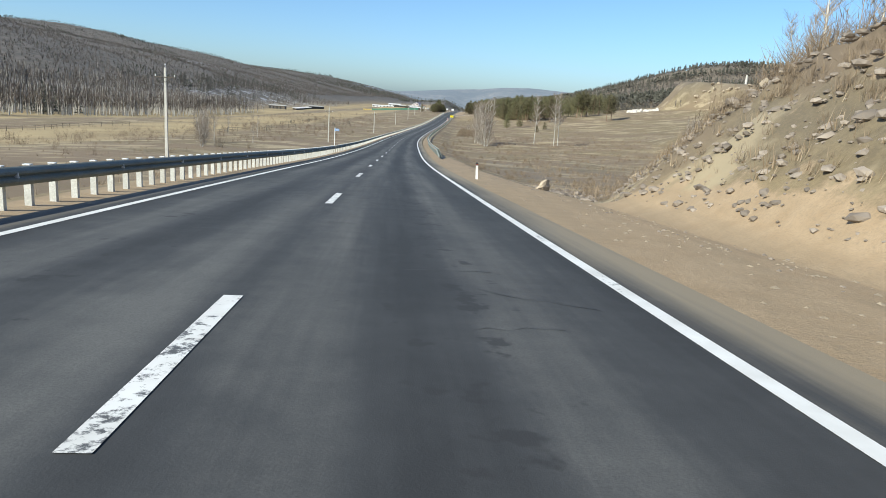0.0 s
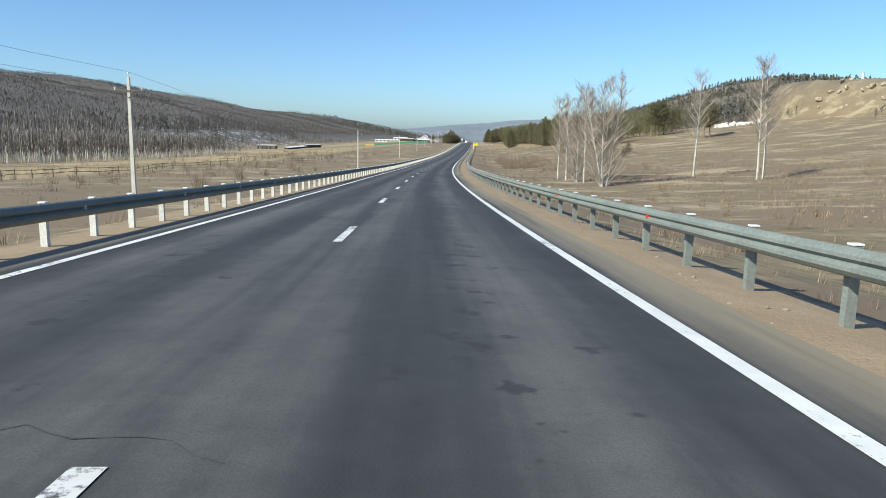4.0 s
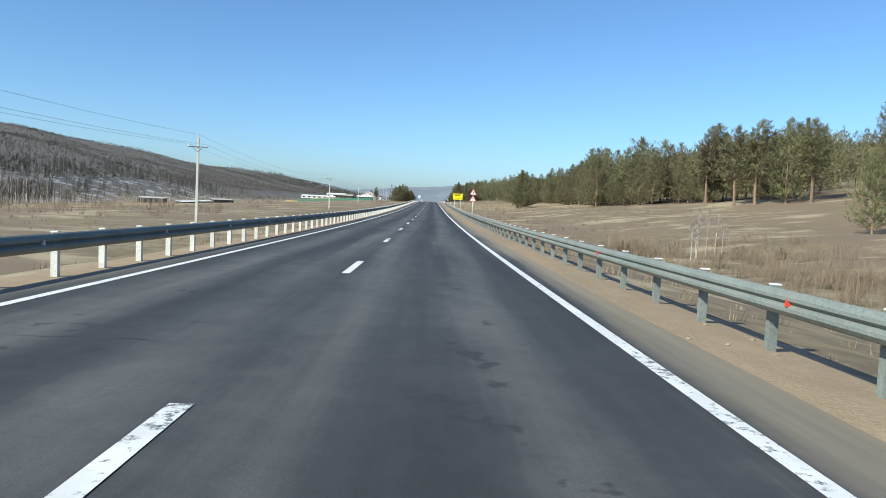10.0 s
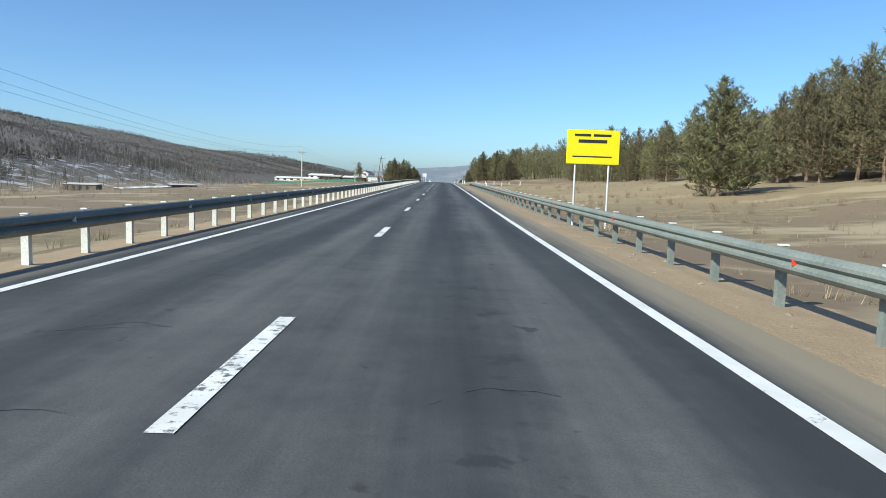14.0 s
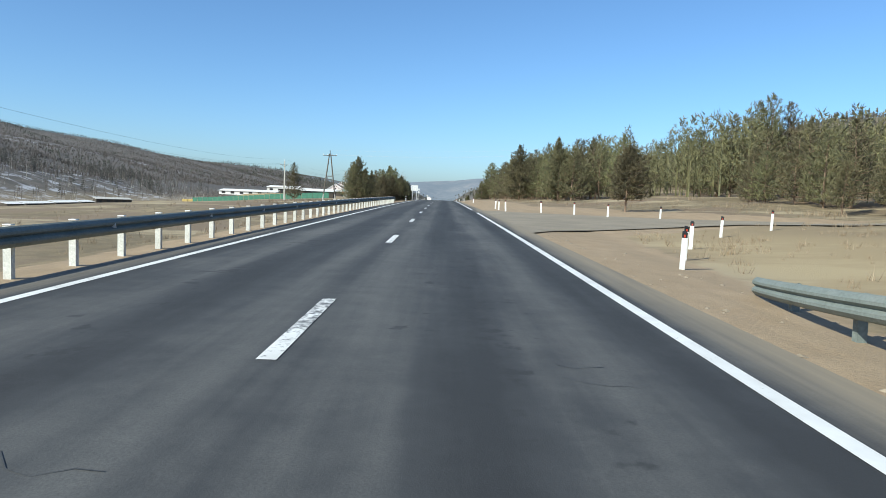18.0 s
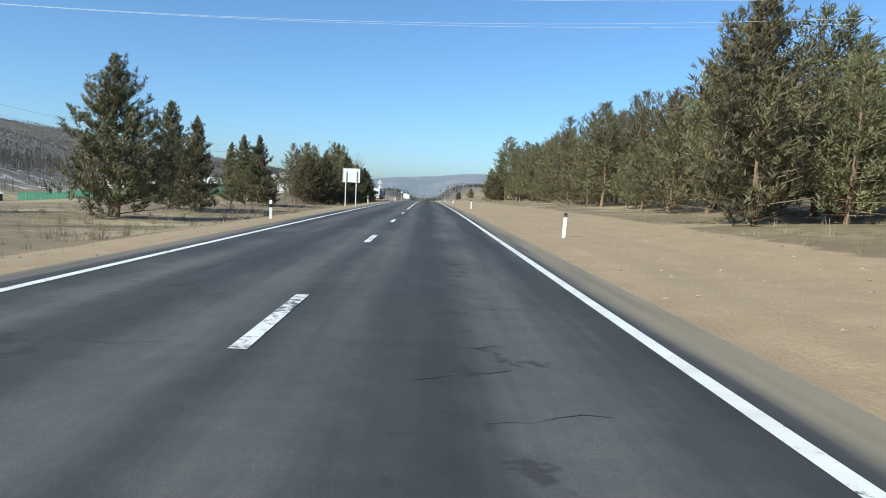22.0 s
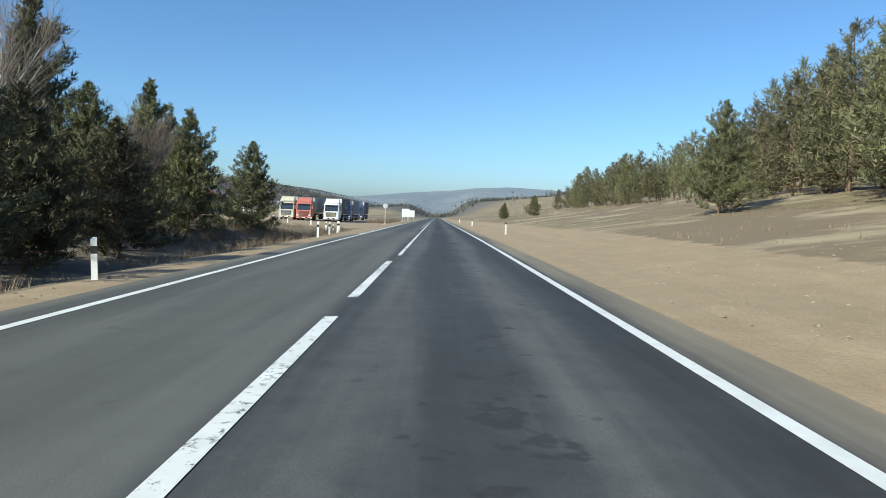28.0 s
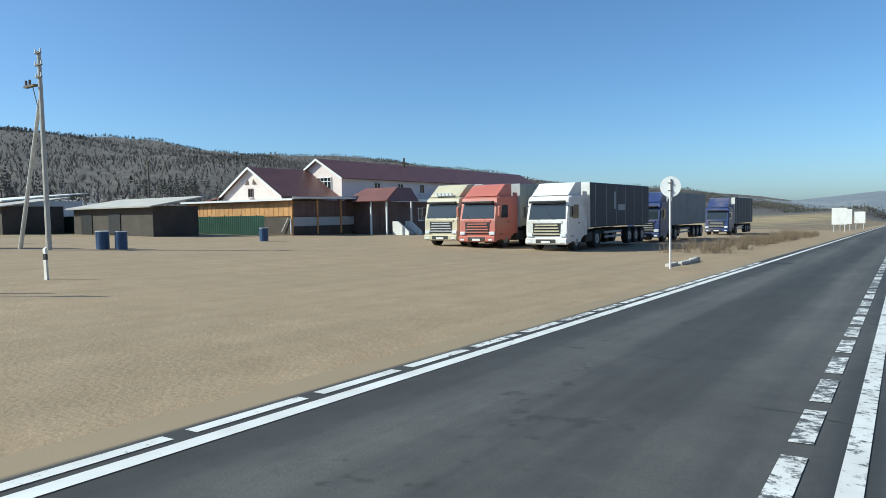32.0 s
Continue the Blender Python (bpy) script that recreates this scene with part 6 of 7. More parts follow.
# porch
_po = thing("porch", frame_at(853.5, -40.4), "entrance porch with a small maroon hipped roof and steps", "porch")
for _c in (((-2.6, -0.4, 2.95), (2.6, -0.4, 2.95), (2.0, 2.0, 4.2), (-1.8, 2.0, 4.2)), ((2.6, -0.4, 2.95), (2.6, 4.4, 2.95), (2.0, 4.0, 4.2), (2.0, 2.0, 4.2)), ((-2.6, 4.4, 2.95), (-2.6, -0.4, 2.95), (-1.8, 2.0, 4.2), (-1.8, 4.0, 4.2))):
    quad_sheet(*_c, 0.08, M_ROOF, "roof", _po)
part("wall", Geo().box(-1.0, 2.3, 1.4, 2.6, 3.6, 3.2), M_BROWNWALL, _po)
for _x, _y in ((2.2, 0.1), (2.2, 3.8), (0.4, 0.1)):
    part("post", Geo().box(_x, _y, 1.45, 0.14, 0.14, 3.0, 0.01), M_TRIM, _po)
for _i in range(4):
    part("step", Geo().box(2.3 + 0.32 * _i, 2.0, 0.62 - 0.2 * _i, 0.34, 1.7, 0.2, 0.01), M_CONCRETE, _po)
for _y in (1.05, 2.95):
    part("stair_wall", Geo().prism([(2.1, -0.2), (3.9, -0.2), (3.9, 0.25), (2.7, 1.15), (2.1, 1.15)], _y, _y + 0.14), M_PLASTER, _po, "white stair parapet")
part("door", Geo().box(0.33, 2.0, 1.4, 0.06, 1.0, 2.05, 0.01), M_BROWNWALL, _po)
# green sheet fence
_fe = thing("sheet_fence", frame_at(843.8, -49.5), "dark green profiled sheet fence around the veranda", "fence")
for _i in range(15):
    part("sheet", Geo().prism([(-8.6 + 1.0 * _i + q * 0.125, 0.02 * (1 if q % 2 else -1)) for q in range(9)] + [(-8.6 + 1.0 * _i + q * 0.125, 0.02 * (1 if q % 2 else -1) + 0.006) for q in range(8, -1, -1)], 0, 1.62, Matrix(((1, 0, 0, 0), (0, 0, 1, 0), (0, 1, 0, -0.1), (0, 0, 0, 1)))), M_GREENFENCE, _fe)
for _i in range(8):
    part("fence_post", Geo().box(-8.6 + 2 * _i, 0.06, 0.7, 0.07, 0.07, 1.8), M_GREENFENCE, _fe)
copy_thing(_fe, frame_at(838, -63, 12))
# bus shelter-like stall at the yard's end
_stl = thing("market_stall", frame_at(838.5, -55.5), "open timber stall with a pale board roof and counter", "stall")
for _x in (-2.4, -0.8, 0.8, 2.4):
    part("post", Geo().box(_x, 0, 1.0, 0.1, 0.1, 2.2), M_TRIM, _stl)
quad_sheet((-2.7, -0.6, 2.1), (2.7, -0.6, 2.1), (2.7, 1.6, 2.35), (-2.7, 1.6, 2.35), 0.07, M_GREYROOF, "roof", _stl)
part("counter", Geo().box(0, 0, 0.55, 4.9, 0.5, 1.2, 0.02), M_DARKSHED, _stl)

# whitewashed hut
_wc = thing("whitewashed_hut", frame_at(811.0, -39.2, 7) @ pose(0, 0, 0.22), "small whitewashed hut with a mint fascia and lean-to roof", "hut")
part("wall", Geo().add([(-2.7, 0, -0.4), (2.7, 0, -0.4), (2.7, 3.4, -0.4), (-2.7, 3.4, -0.4), (-2.7, 0, 2.95), (2.7, 0, 2.95), (2.7, 3.4, 2.05), (-2.7, 3.4, 2.05)], [(0, 1, 5, 4), (1, 2, 6, 5), (2, 3, 7, 6), (3, 0, 4, 7), (4, 5, 6, 7), (3, 2, 1, 0)]), M_PLASTER, _wc)
part("fascia", Geo().box(0, -0.03, 2.6, 5.45, 0.06, 0.66), M_MINT, _wc, "faded mint-green band")
part("side_band", Geo().add([(2.71, -0.02, 2.2), (2.74, -0.02, 2.2), (2.74, 3.38, 2.04), (2.71, 3.38, 2.04), (2.71, -0.02, 2.93), (2.74, -0.02, 2.93), (2.74, 3.38, 2.05), (2.71, 3.38, 2.05)], [(0, 1, 5, 4), (1, 2, 6, 5), (2, 3, 7, 6), (3, 0, 4, 7), (4, 5, 6, 7), (3, 2, 1, 0)]), M_GREYWALL, _wc, "grey sheet under the eave")
quad_sheet((-3.2, -0.5, 3.1), (3.1, -0.5, 3.1), (3.1, 4.1, 1.95), (-3.2, 4.1, 1.95), 0.09, M_GREYROOF, "roof", _wc)
part("eave_board", Geo().box(-0.05, -0.53, 3.12, 6.3, 0.05, 0.16), M_TRIM, _wc, "white eave board")
for _x in (-0.8, 0.7):
    window(_wc, _x, -0.02, 1.75, 0.26, 0.26, 0, M_PLASTER)
part("door", Geo().box(2.2, -0.05, 1.05, 0.85, 0.06, 1.95, 0.01), M_TRIM, _wc, "pale plank door")
part("vent_pipe", Geo().tube((-1.2, 1.2, 2.6), (-1.2, 1.2, 3.35), 0.09), M_PLASTER, _wc)
_pf = thing("picket_fence", frame_at(809.4, -37.9), "low weathered picket fence before the hut", "fence")
for _i in range(17):
    part("picket", Geo().prism([(-0.05, 0.02), (0.05, 0.02), (0.05, 0.9), (0, 0.98), (-0.05, 0.9)], -0.012, 0.012, pose(-2.0 + 0.23 * _i, 0, 0)), M_WOODPOLE, _pf)
part("rail", Geo().box(-0.15, 0.03, 0.3, 4.1, 0.03, 0.07).box(-0.15, 0.03, 0.7, 4.1, 0.03, 0.07), M_WOODPOLE, _pf)


# poles of the yard
def yard_pole(s, x, h, lamp, label):
    ob = thing("lamp_post" if lamp else "yard_pole", put(s, x), label, "pole")
    part("pole", Geo().tube((0, 0, -0.4), (0, 0, h), 0.12, 0.09, 9), M_WOODPOLE, ob)
    if lamp:
        part("footing", Geo().box(0.16, 0, 0.8, 0.14, 0.14, 2.4, 0.02), M_CONCRETE, ob)
        arm = part("lamp_arm", Geo().tube((0, 0, h - 1.0), (0.55, 0, h - 0.55), 0.03), M_STEEL, ob)
        part("lamp_head", Geo().box(0, 0, 0, 0.55, 0.2, 0.14, 0.04, m=pose(0.8, 0, h - 0.4, 0, -32, 0)), M_SIGNBACK, arm, "grey street lamp head")
    return ob


yard_pole(817, -38.8, 7.6, True, "dark wooden lamp post with a grey lamp head")
yard_pole(817, -50.0, 8.1, False, "plain dark wooden pole behind the hut")
yard_pole(832, -64, 6.5, False, "plain dark wooden pole in the yard")
yard_pole(846, -62, 7.0, False, "plain dark wooden pole in the yard")
_up = thing("strutted_power_pole", put(821.6, -33.0), "concrete power pole with a slanting strut and switchgear", "power pole")
part("pole", Geo().tube((0, 0, -0.4), (-0.12, 0, 9.2), 0.13, 0.085, 9), M_CONCRETE, _up)
part("strut", Geo().tube((-2.2, -0.3, -0.3), (-0.15, -0.02, 7.0), 0.1, 0.085, 8), M_CONCRETE, _up)
for _z, _w in ((9.1, 0.5), (8.55, 0.6), (8.0, 0.5)):
    _a = part("crossarm", Geo().box(0.0, -0.1, _z, _w, 0.07, 0.07), M_WOODPOLE, _up)
    for _d in (-1, 1):
        part("insulator", Geo().tube((_d * _w * 0.45, -0.1, _z), (_d * _w * 0.45, -0.1, _z + 0.18), 0.05, 0.035), M_PLASTIC_WHITE, _a)
part("switchgear", Geo().box(-0.7, -0.15, 7.65, 0.95, 0.2, 0.1).tube((-1.1, -0.15, 7.7), (-1.1, -0.15, 7.95), 0.06).tube((-0.75, -0.15, 7.7), (-0.75, -0.15, 7.95), 0.06).tube((-0.5, -0.15, 7.6), (-0.2, -0.1, 6.6), 0.02), M_WOODPOLE, _up)
_tr = thing("transformer_cabinet", put(820.2, -37.4), "dark steel transformer cabinet with insulators on top", "transformer")
part("cabinet", Geo().box(0, 0, 1.6, 0.9, 0.8, 1.5, 0.03), M_DARKSHED, _tr)
part("tank", Geo().box(0, 0, 2.75, 0.7, 0.6, 0.8, 0.05), M_DARKSHED, _tr)
part("stand", Geo().box(-0.4, 0, 0.4, 0.1, 0.7, 1.3).box(0.4, 0, 0.4, 0.1, 0.7, 1.3), M_STEEL, _tr)
for _i in range(4):
    part("insulator", Geo().tube((-0.3 + 0.2 * _i, 0, 3.1), (-0.3 + 0.2 * _i, 0, 3.45), 0.06, 0.04), M_CONCRETE, _tr)
part("door", Geo().box(0, -0.42, 1.6, 0.7, 0.04, 1.3, 0.01), M_GREYWALL, _tr)
_ys = thing("yellow_kerb_wall", put(818.6, -37.6), "low faded yellow concrete ledge", "ledge")
part("ledge", Geo().box(-0.5, 0, 0.08, 3.6, 0.5, 0.3, 0.03), surface("faded_yellow", (0.5, 0.45, 0.12), (0.6, 0.55, 0.2), 2, 0.8), _ys)
for _s, _x in ((823.6, -31.9), (824.1, -31.2), (824.0, -32.7), (836, -34.5)):
    _dr = thing("oil_drum", put(_s, _x), "blue steel drum standing on the gravel", "drum", "drums in the yard")
    part("barrel", Geo().tube((0, 0, 0), (0, 0, 0.85), 0.28, 0.28, 16).tube((0, 0, 0.28), (0, 0, 0.31), 0.295, 0.295, 16).tube((0, 0, 0.56), (0, 0, 0.59), 0.295, 0.295, 16), M_DRUM, _dr)
    part("lid", Geo().tube((0, 0, 0.85), (0, 0, 0.88), 0.29, 0.29, 16), M_PLASTIC_WHITE, _dr)


# low sheds behind the yard
def shed(s, x, w, d, h, label, roof=M_GREYROOF, wall=M_DARKSHED, turn=0):
    ob = thing("shed", put(s, x, 0, turn), label, "shed", "sheds")
    part("wall", Geo().box(0, d / 2, h / 2 - 0.2, w, d, h + 0.4), wall, ob)
    quad_sheet((-w / 2 - 0.4, -0.5, h - 0.1), (w / 2 + 0.4, -0.5, h - 0.1), (w / 2 + 0.4, d + 0.4, h + 0.7), (-w / 2 - 0.4, d + 0.4, h + 0.7), 0.1, roof, "roof", ob)
    for i in range(max(1, int(w / 4))):
        part("doorway", Geo().box(-w / 2 + 2 + 4 * i, -0.03, h * 0.4, 1.6, 0.06, h * 0.75), M_BLACK, ob)
    return ob


shed(832, -68, 14, 5, 2.3, "low dark shed with a weathered sheet roof")
shed(836, -52, 11, 4, 2.2, "low dark shed with a weathered sheet roof")
shed(812, -62, 7, 4, 2.0, "low dark shed with a weathered sheet roof")
shed(888, -177, 18, 7, 3.0, "open dark farm shed with a pale roof edge in the field", M_GREYROOF, M_DARKSHED, 40)
shed(818, -85.5, 25, 7, 1.3, "long low farm building with a white roof", M_PLASTER, M_PLASTER)
shed(835, -74, 14, 7, 3.0, "long low farm building with a white roof", M_PLASTER, M_PLASTER)
shed(757, -43.5, 11, 6, 2.6, "low shed with a pale sheet roof behind the green fence", M_PLASTER, M_DARKSHED)
shed(803, -206, 19, 7, 3.6, "brown log barn far across the field", M_GREYROOF, M_WOODPOLE)
for _i in range(6):
    shed(812 + 12 * _i, -184 + (_i % 2), 9.5, 4, 1.7, "small farm shed far across the field", M_PLASTER, M_DARKSHED, 80)
M_GREENYARD = surface("green_fence_paint", (0.03, 0.13, 0.085), (0.05, 0.18, 0.115), 1, 0.6)
_gf = thing("green_yard_fence", pose(0, 0, 0), "long green sheet fence round the farm yard", "fence")
for _i in range(26):
    part("sheet", Geo().box(0, 0, 0.9, 1.96, 0.04, 2.1), M_GREENYARD, _gf, at=put(765.5 - 0.46 * _i, -90 + 2.0 * _i, 0, -13))
_hay = thing("hay_stack", put(790.6, -99), "yellow hay bales stacked beside the fence", "hay")
for _i in range(4):
    part("bale", Geo().box(-3.6 + 2.4 * _i, 0, 0.75, 2.3, 1.8, 1.7, 0.15), surface("hay", (0.42, 0.3, 0.1), (0.55, 0.42, 0.17), 3, 0.95, 0, 30, 0.5, 0.03) if _i == 0 else bpy.data.materials["hay"], _hay)
# rail fences of the paddocks
def paddock(s0, s1, x, n):
    ob = thing("paddock_fence", pose(0, 0, 0), "weathered wooden rail fence of a paddock", "fence", "paddock fences")
    pts = [put(s0 + (s1 - s0) * i / n, x + 2.0 * math.sin(i * 0.6)).translation for i in range(n + 1)]
    for p in pts:
        part("fence_post", Geo().tube(p - Vector((0, 0, 0.3)), p + Vector((0, 0, 1.25)), 0.07, 0.06, 6), M_WOODPOLE, ob)
    for p, q in zip(pts, pts[1:]):
        part("rail", Geo().tube(p + Vector((0, 0, 1.1)), q + Vector((0, 0, 1.1)), 0.045, 0.045, 5).tube(p + Vector((0, 0, 0.6)), q + Vector((0, 0, 0.62)), 0.045, 0.045, 5), M_WOODPOLE, ob)


paddock(170, 262, -48, 24)
paddock(285, 350, -40, 18)
paddock(120, 230, -95, 24)
paddock(300, 372, -62, 22)


# ---- lorries ----
def car_paint(name, a, dirt=(0.3, 0.25, 0.19)):
    return surface(name, a, tuple(min(1, v * 1.12 + 0.01) for v in a), 0.9, 0.35, 0, 30, 0.02, 0.002, dirt=dirt)


M_CREAM, M_LORRY_RED, M_LORRY_WHITE, M_NAVY = car_paint("cream_paint", (0.55, 0.5, 0.36)), car_paint("lorry_red", (0.48, 0.15, 0.115)), car_paint("lorry_white", (0.74, 0.74, 0.72)), car_paint("navy_paint", (0.03, 0.05, 0.15))
M_TARP_BLACK, M_TARP_GREY, M_TARP_CREAM = surface("dark_tarpaulin", (0.03, 0.034, 0.045), (0.05, 0.055, 0.07), 0.8, 0.6), surface("grey_tarpaulin", (0.2, 0.21, 0.22), (0.28, 0.29, 0.3), 0.8, 0.6), surface("cream_tarpaulin", (0.5, 0.46, 0.32), (0.6, 0.56, 0.42), 0.8, 0.6)
M_CHASSIS = surface("chassis_black", (0.02, 0.02, 0.02), (0.05, 0.047, 0.04), 2, 0.7)
M_LAMP = surface("lamp_glass", (0.62, 0.64, 0.66), (0.75, 0.77, 0.8), 3, 0.15, bump=0.02)


def wheel(parent, x, y, r, w):
    t = part("wheel", Geo().tube((x - w / 2, y, r), (x + w / 2, y, r), r, r, 22).tube((x - w * 0.42, y, r), (x + w * 0.42, y, r), r * 1.015, r * 1.015, 22), M_RUBBER, parent, "black tyre")
    part("rim", Geo().tube((x - w / 2 - 0.015, y, r), (x + w / 2 + 0.015, y, r), r * 0.55, r * 0.55, 16).tube((x - w / 2 - 0.05, y, r), (x + w / 2 + 0.05, y, r), r * 0.2, r * 0.2, 10), M_RIM, t)


def lorry(s, x, paint, tarp, label, grille=M_BLACK, spoiler=True, length=13.0, high=3.55, turn=0, lights=False, visor=None):
    """A cab-over lorry, its nose towards -y at the origin, with a box trailer behind."""
    ob = thing("lorry", put(s, x, 0, turn), label, "lorry", "parked lorries")
    w = 1.18
    prof = [(0.06, 0.42), (0.0, 0.95), (0.02, 1.5), (0.3, 2.72), (0.5, 2.82), (2.15, 2.85), (2.15, 0.75), (1.75, 0.6), (1.6, 0.42)]
    g = Geo()
    n = len(prof)
    vs = []
    for xx, inset in ((-w, 0.07), (-w + 0.08, 0.0), (w - 0.08, 0.0), (w, 0.07)):
        vs += [(xx, yy + (inset if yy < 1.0 else 0), zz - (inset * 0.5 if zz > 2.6 else 0)) for yy, zz in prof]
    fs = [tuple(range(n)), tuple(range(4 * n - 1, 3 * n - 1, -1))]
    for k in range(3):
        fs += [(k * n + (i + 1) % n, k * n + i, (k + 1) * n + i, (k + 1) * n + (i + 1) % n) for i in range(n)]
    cab = part("cab", g.add(vs, fs), paint, ob)
    def face(z):
        return 0.02 + (z - 1.5) / 1.22 * 0.28 if z > 1.5 else 0.01
    part("windscreen", Geo().add([(-1.02, face(1.62) - 0.02, 1.62), (1.02, face(1.62) - 0.02, 1.62), (0.96, face(2.42) - 0.02, 2.42), (-0.96, face(2.42) - 0.02, 2.42), (-1.02, face(1.62) + 0.02, 1.62), (1.02, face(1.62) + 0.02, 1.62), (0.96, face(2.42) + 0.02, 2.42), (-0.96, face(2.42) + 0.02, 2.42)], [(0, 1, 2, 3), (7, 6, 5, 4), (0, 4, 5, 1), (1, 5, 6, 2), (2, 6, 7, 3), (3, 7, 4, 0)]), M_SCREEN, cab)
    part("sun_visor", Geo().box(0, 0.1, 2.5, 2.0, 0.2, 0.12, 0.03), visor or M_BLACK, cab)
    part("grille", Geo().box(0, 0.012, 1.08, 1.56, 0.03, 0.66, 0.02), M_BLACK, cab, "dark grille opening")
    for i in range(4):
        part("grille_slat", Geo().box(0, -0.02, 0.86 + 0.15 * i, 1.5 - 0.08 * i, 0.06, 0.07, 0.015), grille, cab)
    part("badge_panel", Geo().box(0, 0.0, 1.47, 1.7, 0.04, 0.12, 0.01), paint, cab)
    part("bumper", Geo().box(0, 0.02, 0.5, 2.34, 0.3, 0.34, 0.06), paint, cab)
    part("air_intake", Geo().box(0, -0.125, 0.5, 1.1, 0.03, 0.2, 0.02), M_CHASSIS, cab)
    part("number_plate", Geo().box(0, -0.155, 0.46, 0.5, 0.015, 0.11), M_WHITE, cab)
    for d in (-1, 1):
        part("headlight", Geo().box(d * 0.93, -0.01, 0.8, 0.36, 0.12, 0.2, 0.04), M_LAMP, cab, "clear headlight")
        part("fog_lamp", Geo().box(d * 0.9, -0.13, 0.45, 0.26, 0.04, 0.11, 0.02), M_LAMP, cab)
        m = part("mirror", Geo().box(d * 1.32, 0.12, 2.0, 0.16, 0.12, 0.55, 0.04), M_BLACK if paint is not M_LORRY_RED else paint, cab)
        part("mirror_arm", Geo().tube((d * 1.1, 0.2, 2.3), (d * 1.32, 0.12, 2.25), 0.02), M_BLACK, m)
        part("side_window", Geo().add([(d * 1.19, 0.55, 1.65), (d * 1.19, 1.35, 1.65), (d * 1.19, 1.35, 2.35), (d * 1.19, 0.75, 2.35)], [(0, 1, 2, 3)]), M_SCREEN, cab)
        part("wiper", Geo().tube((d * 0.45, face(1.6) - 0.04, 1.58), (d * 0.45 - 0.45, face(1.95) - 0.04, 1.95), 0.012), M_BLACK, cab)
        wheel(ob, d * 1.0, 1.1, 0.5, 0.3)
        wheel(ob, d * 0.92, 4.0, 0.5, 0.45)
        for k in range(3):
            wheel(ob, d * 0.95, length - 3.6 + 1.25 * k, 0.48, 0.36)
        part("door_handle", Geo().box(d * 1.2, 1.38, 1.4, 0.03, 0.16, 0.05), M_BLACK, cab)
        part("step", Geo().box(d * 1.1, 0.55, 0.45, 0.16, 0.4, 0.05).box(d * 1.1, 0.55, 0.75, 0.16, 0.4, 0.05), M_CHASSIS, cab)
    if spoiler:
        part("roof_fairing", Geo().prism([(0.42, 2.84), (0.62, 3.0), (1.35, high - 0.06), (2.1, high), (2.1, 2.84)], -1.02, 1.02, Matrix(((0, 1, 0, 0), (1, 0, 0, 0), (0, 0, 1, 0), (0, 0, 0, 1)))), paint, ob)
        for d in (-1, 1):
            part("side_fairing", Geo().box(d * 1.14, 2.3, 1.9, 0.05, 0.5, 2.3, 0.02), paint, ob)
    if lights:
        for i in range(5):
            part("roof_lamp", Geo().tube((-0.5 + 0.25 * i, 0.3, 2.98), (-0.5 + 0.25 * i, 0.42, 2.98), 0.09, 0.09, 12), M_LAMP, ob)
    part("chassis", Geo().box(0, length / 2 + 0.6, 0.8, 0.9, length - 1.4, 0.28).box(0, 3.0, 0.62, 2.2, 1.0, 0.55, 0.04), M_CHASSIS, ob)
    box = part("trailer_box", Geo().box(0, (2.75 + length) / 2, (1.12 + high) / 2, 2.46, length - 2.75, high - 1.12, 0.04), tarp, ob, "box trailer")
    for d in (-1, 1):
        for i in range(int((length - 3) / 1.6)):
            part("strap", Geo().box(d * 1.235, 3.6 + 1.6 * i, (1.12 + high) / 2, 0.012, 0.05, high - 1.3), M_GREYWALL, box)
        part("side_guard", Geo().box(d * 1.15, 6.5, 0.55, 0.05, 2.8, 0.12).box(d * 1.15, 6.5, 0.8, 0.05, 2.8, 0.12), M_GREYWALL, ob)
    part("corner_trim", Geo().box(0, 2.74, (1.12 + high) / 2, 2.5, 0.05, high - 1.1), M_LORRY_WHITE if tarp is M_TARP_BLACK else M_GREYWALL, box)
    return ob


_w1 = lorry(837.3, -14.95, M_LORRY_WHITE, M_TARP_BLACK, "white cab-over lorry with a dark tarpaulin trailer", M_CREAM)
part("trailer_emblem", Geo().box(1.24, 6.6, 2.6, 0.008, 0.25, 1.0).box(1.24, 7.7, 2.2, 0.008, 1.2, 0.35), M_GREYWALL, _w1, "pale worn emblem")
lorry(837.6, -19.25, M_LORRY_RED, M_TARP_CREAM, "faded red cab-over lorry with a pale ribbed trailer", M_LORRY_RED)
lorry(838.2, -22.05, M_CREAM, M_TARP_CREAM, "cream cab-over lorry with roof lamps and cream trailer", M_GREYWALL, True, 13, 3.6, 0, True)
lorry(853.5, -15.1, M_NAVY, M_TARP_GREY, "navy blue cab-over lorry with a grey trailer", M_RIM)
lorry(880, -15.9, M_NAVY, M_TARP_BLACK, "navy blue cab-over lorry with a dark trailer", M_RIM, True, 13, 3.85)


# parked van by the wing
_van = thing("minibus", put(866, -35.5, 0, -75), "white minibus parked beside the cafe wing", "minibus")
part("body", Geo().prism([(-2.3, 0.35), (2.2, 0.35), (2.35, 0.9), (1.75, 1.15), (1.15, 1.95), (-2.2, 2.05), (-2.35, 1.2)], -0.9, 0.9), M_LORRY_WHITE, _van)
for _y in (-0.91, 0.91):
    part("window", Geo().prism([(-2.0, 1.25), (1.3, 1.25), (1.0, 1.8), (-2.0, 1.85)], _y - 0.01, _y + 0.01), M_SCREEN, _van)
part("windscreen", Geo().add([(1.78, -0.75, 1.18), (1.78, 0.75, 1.18), (1.2, 0.7, 1.9), (1.2, -0.7, 1.9)], [(0, 1, 2, 3)]), M_SCREEN, _van)
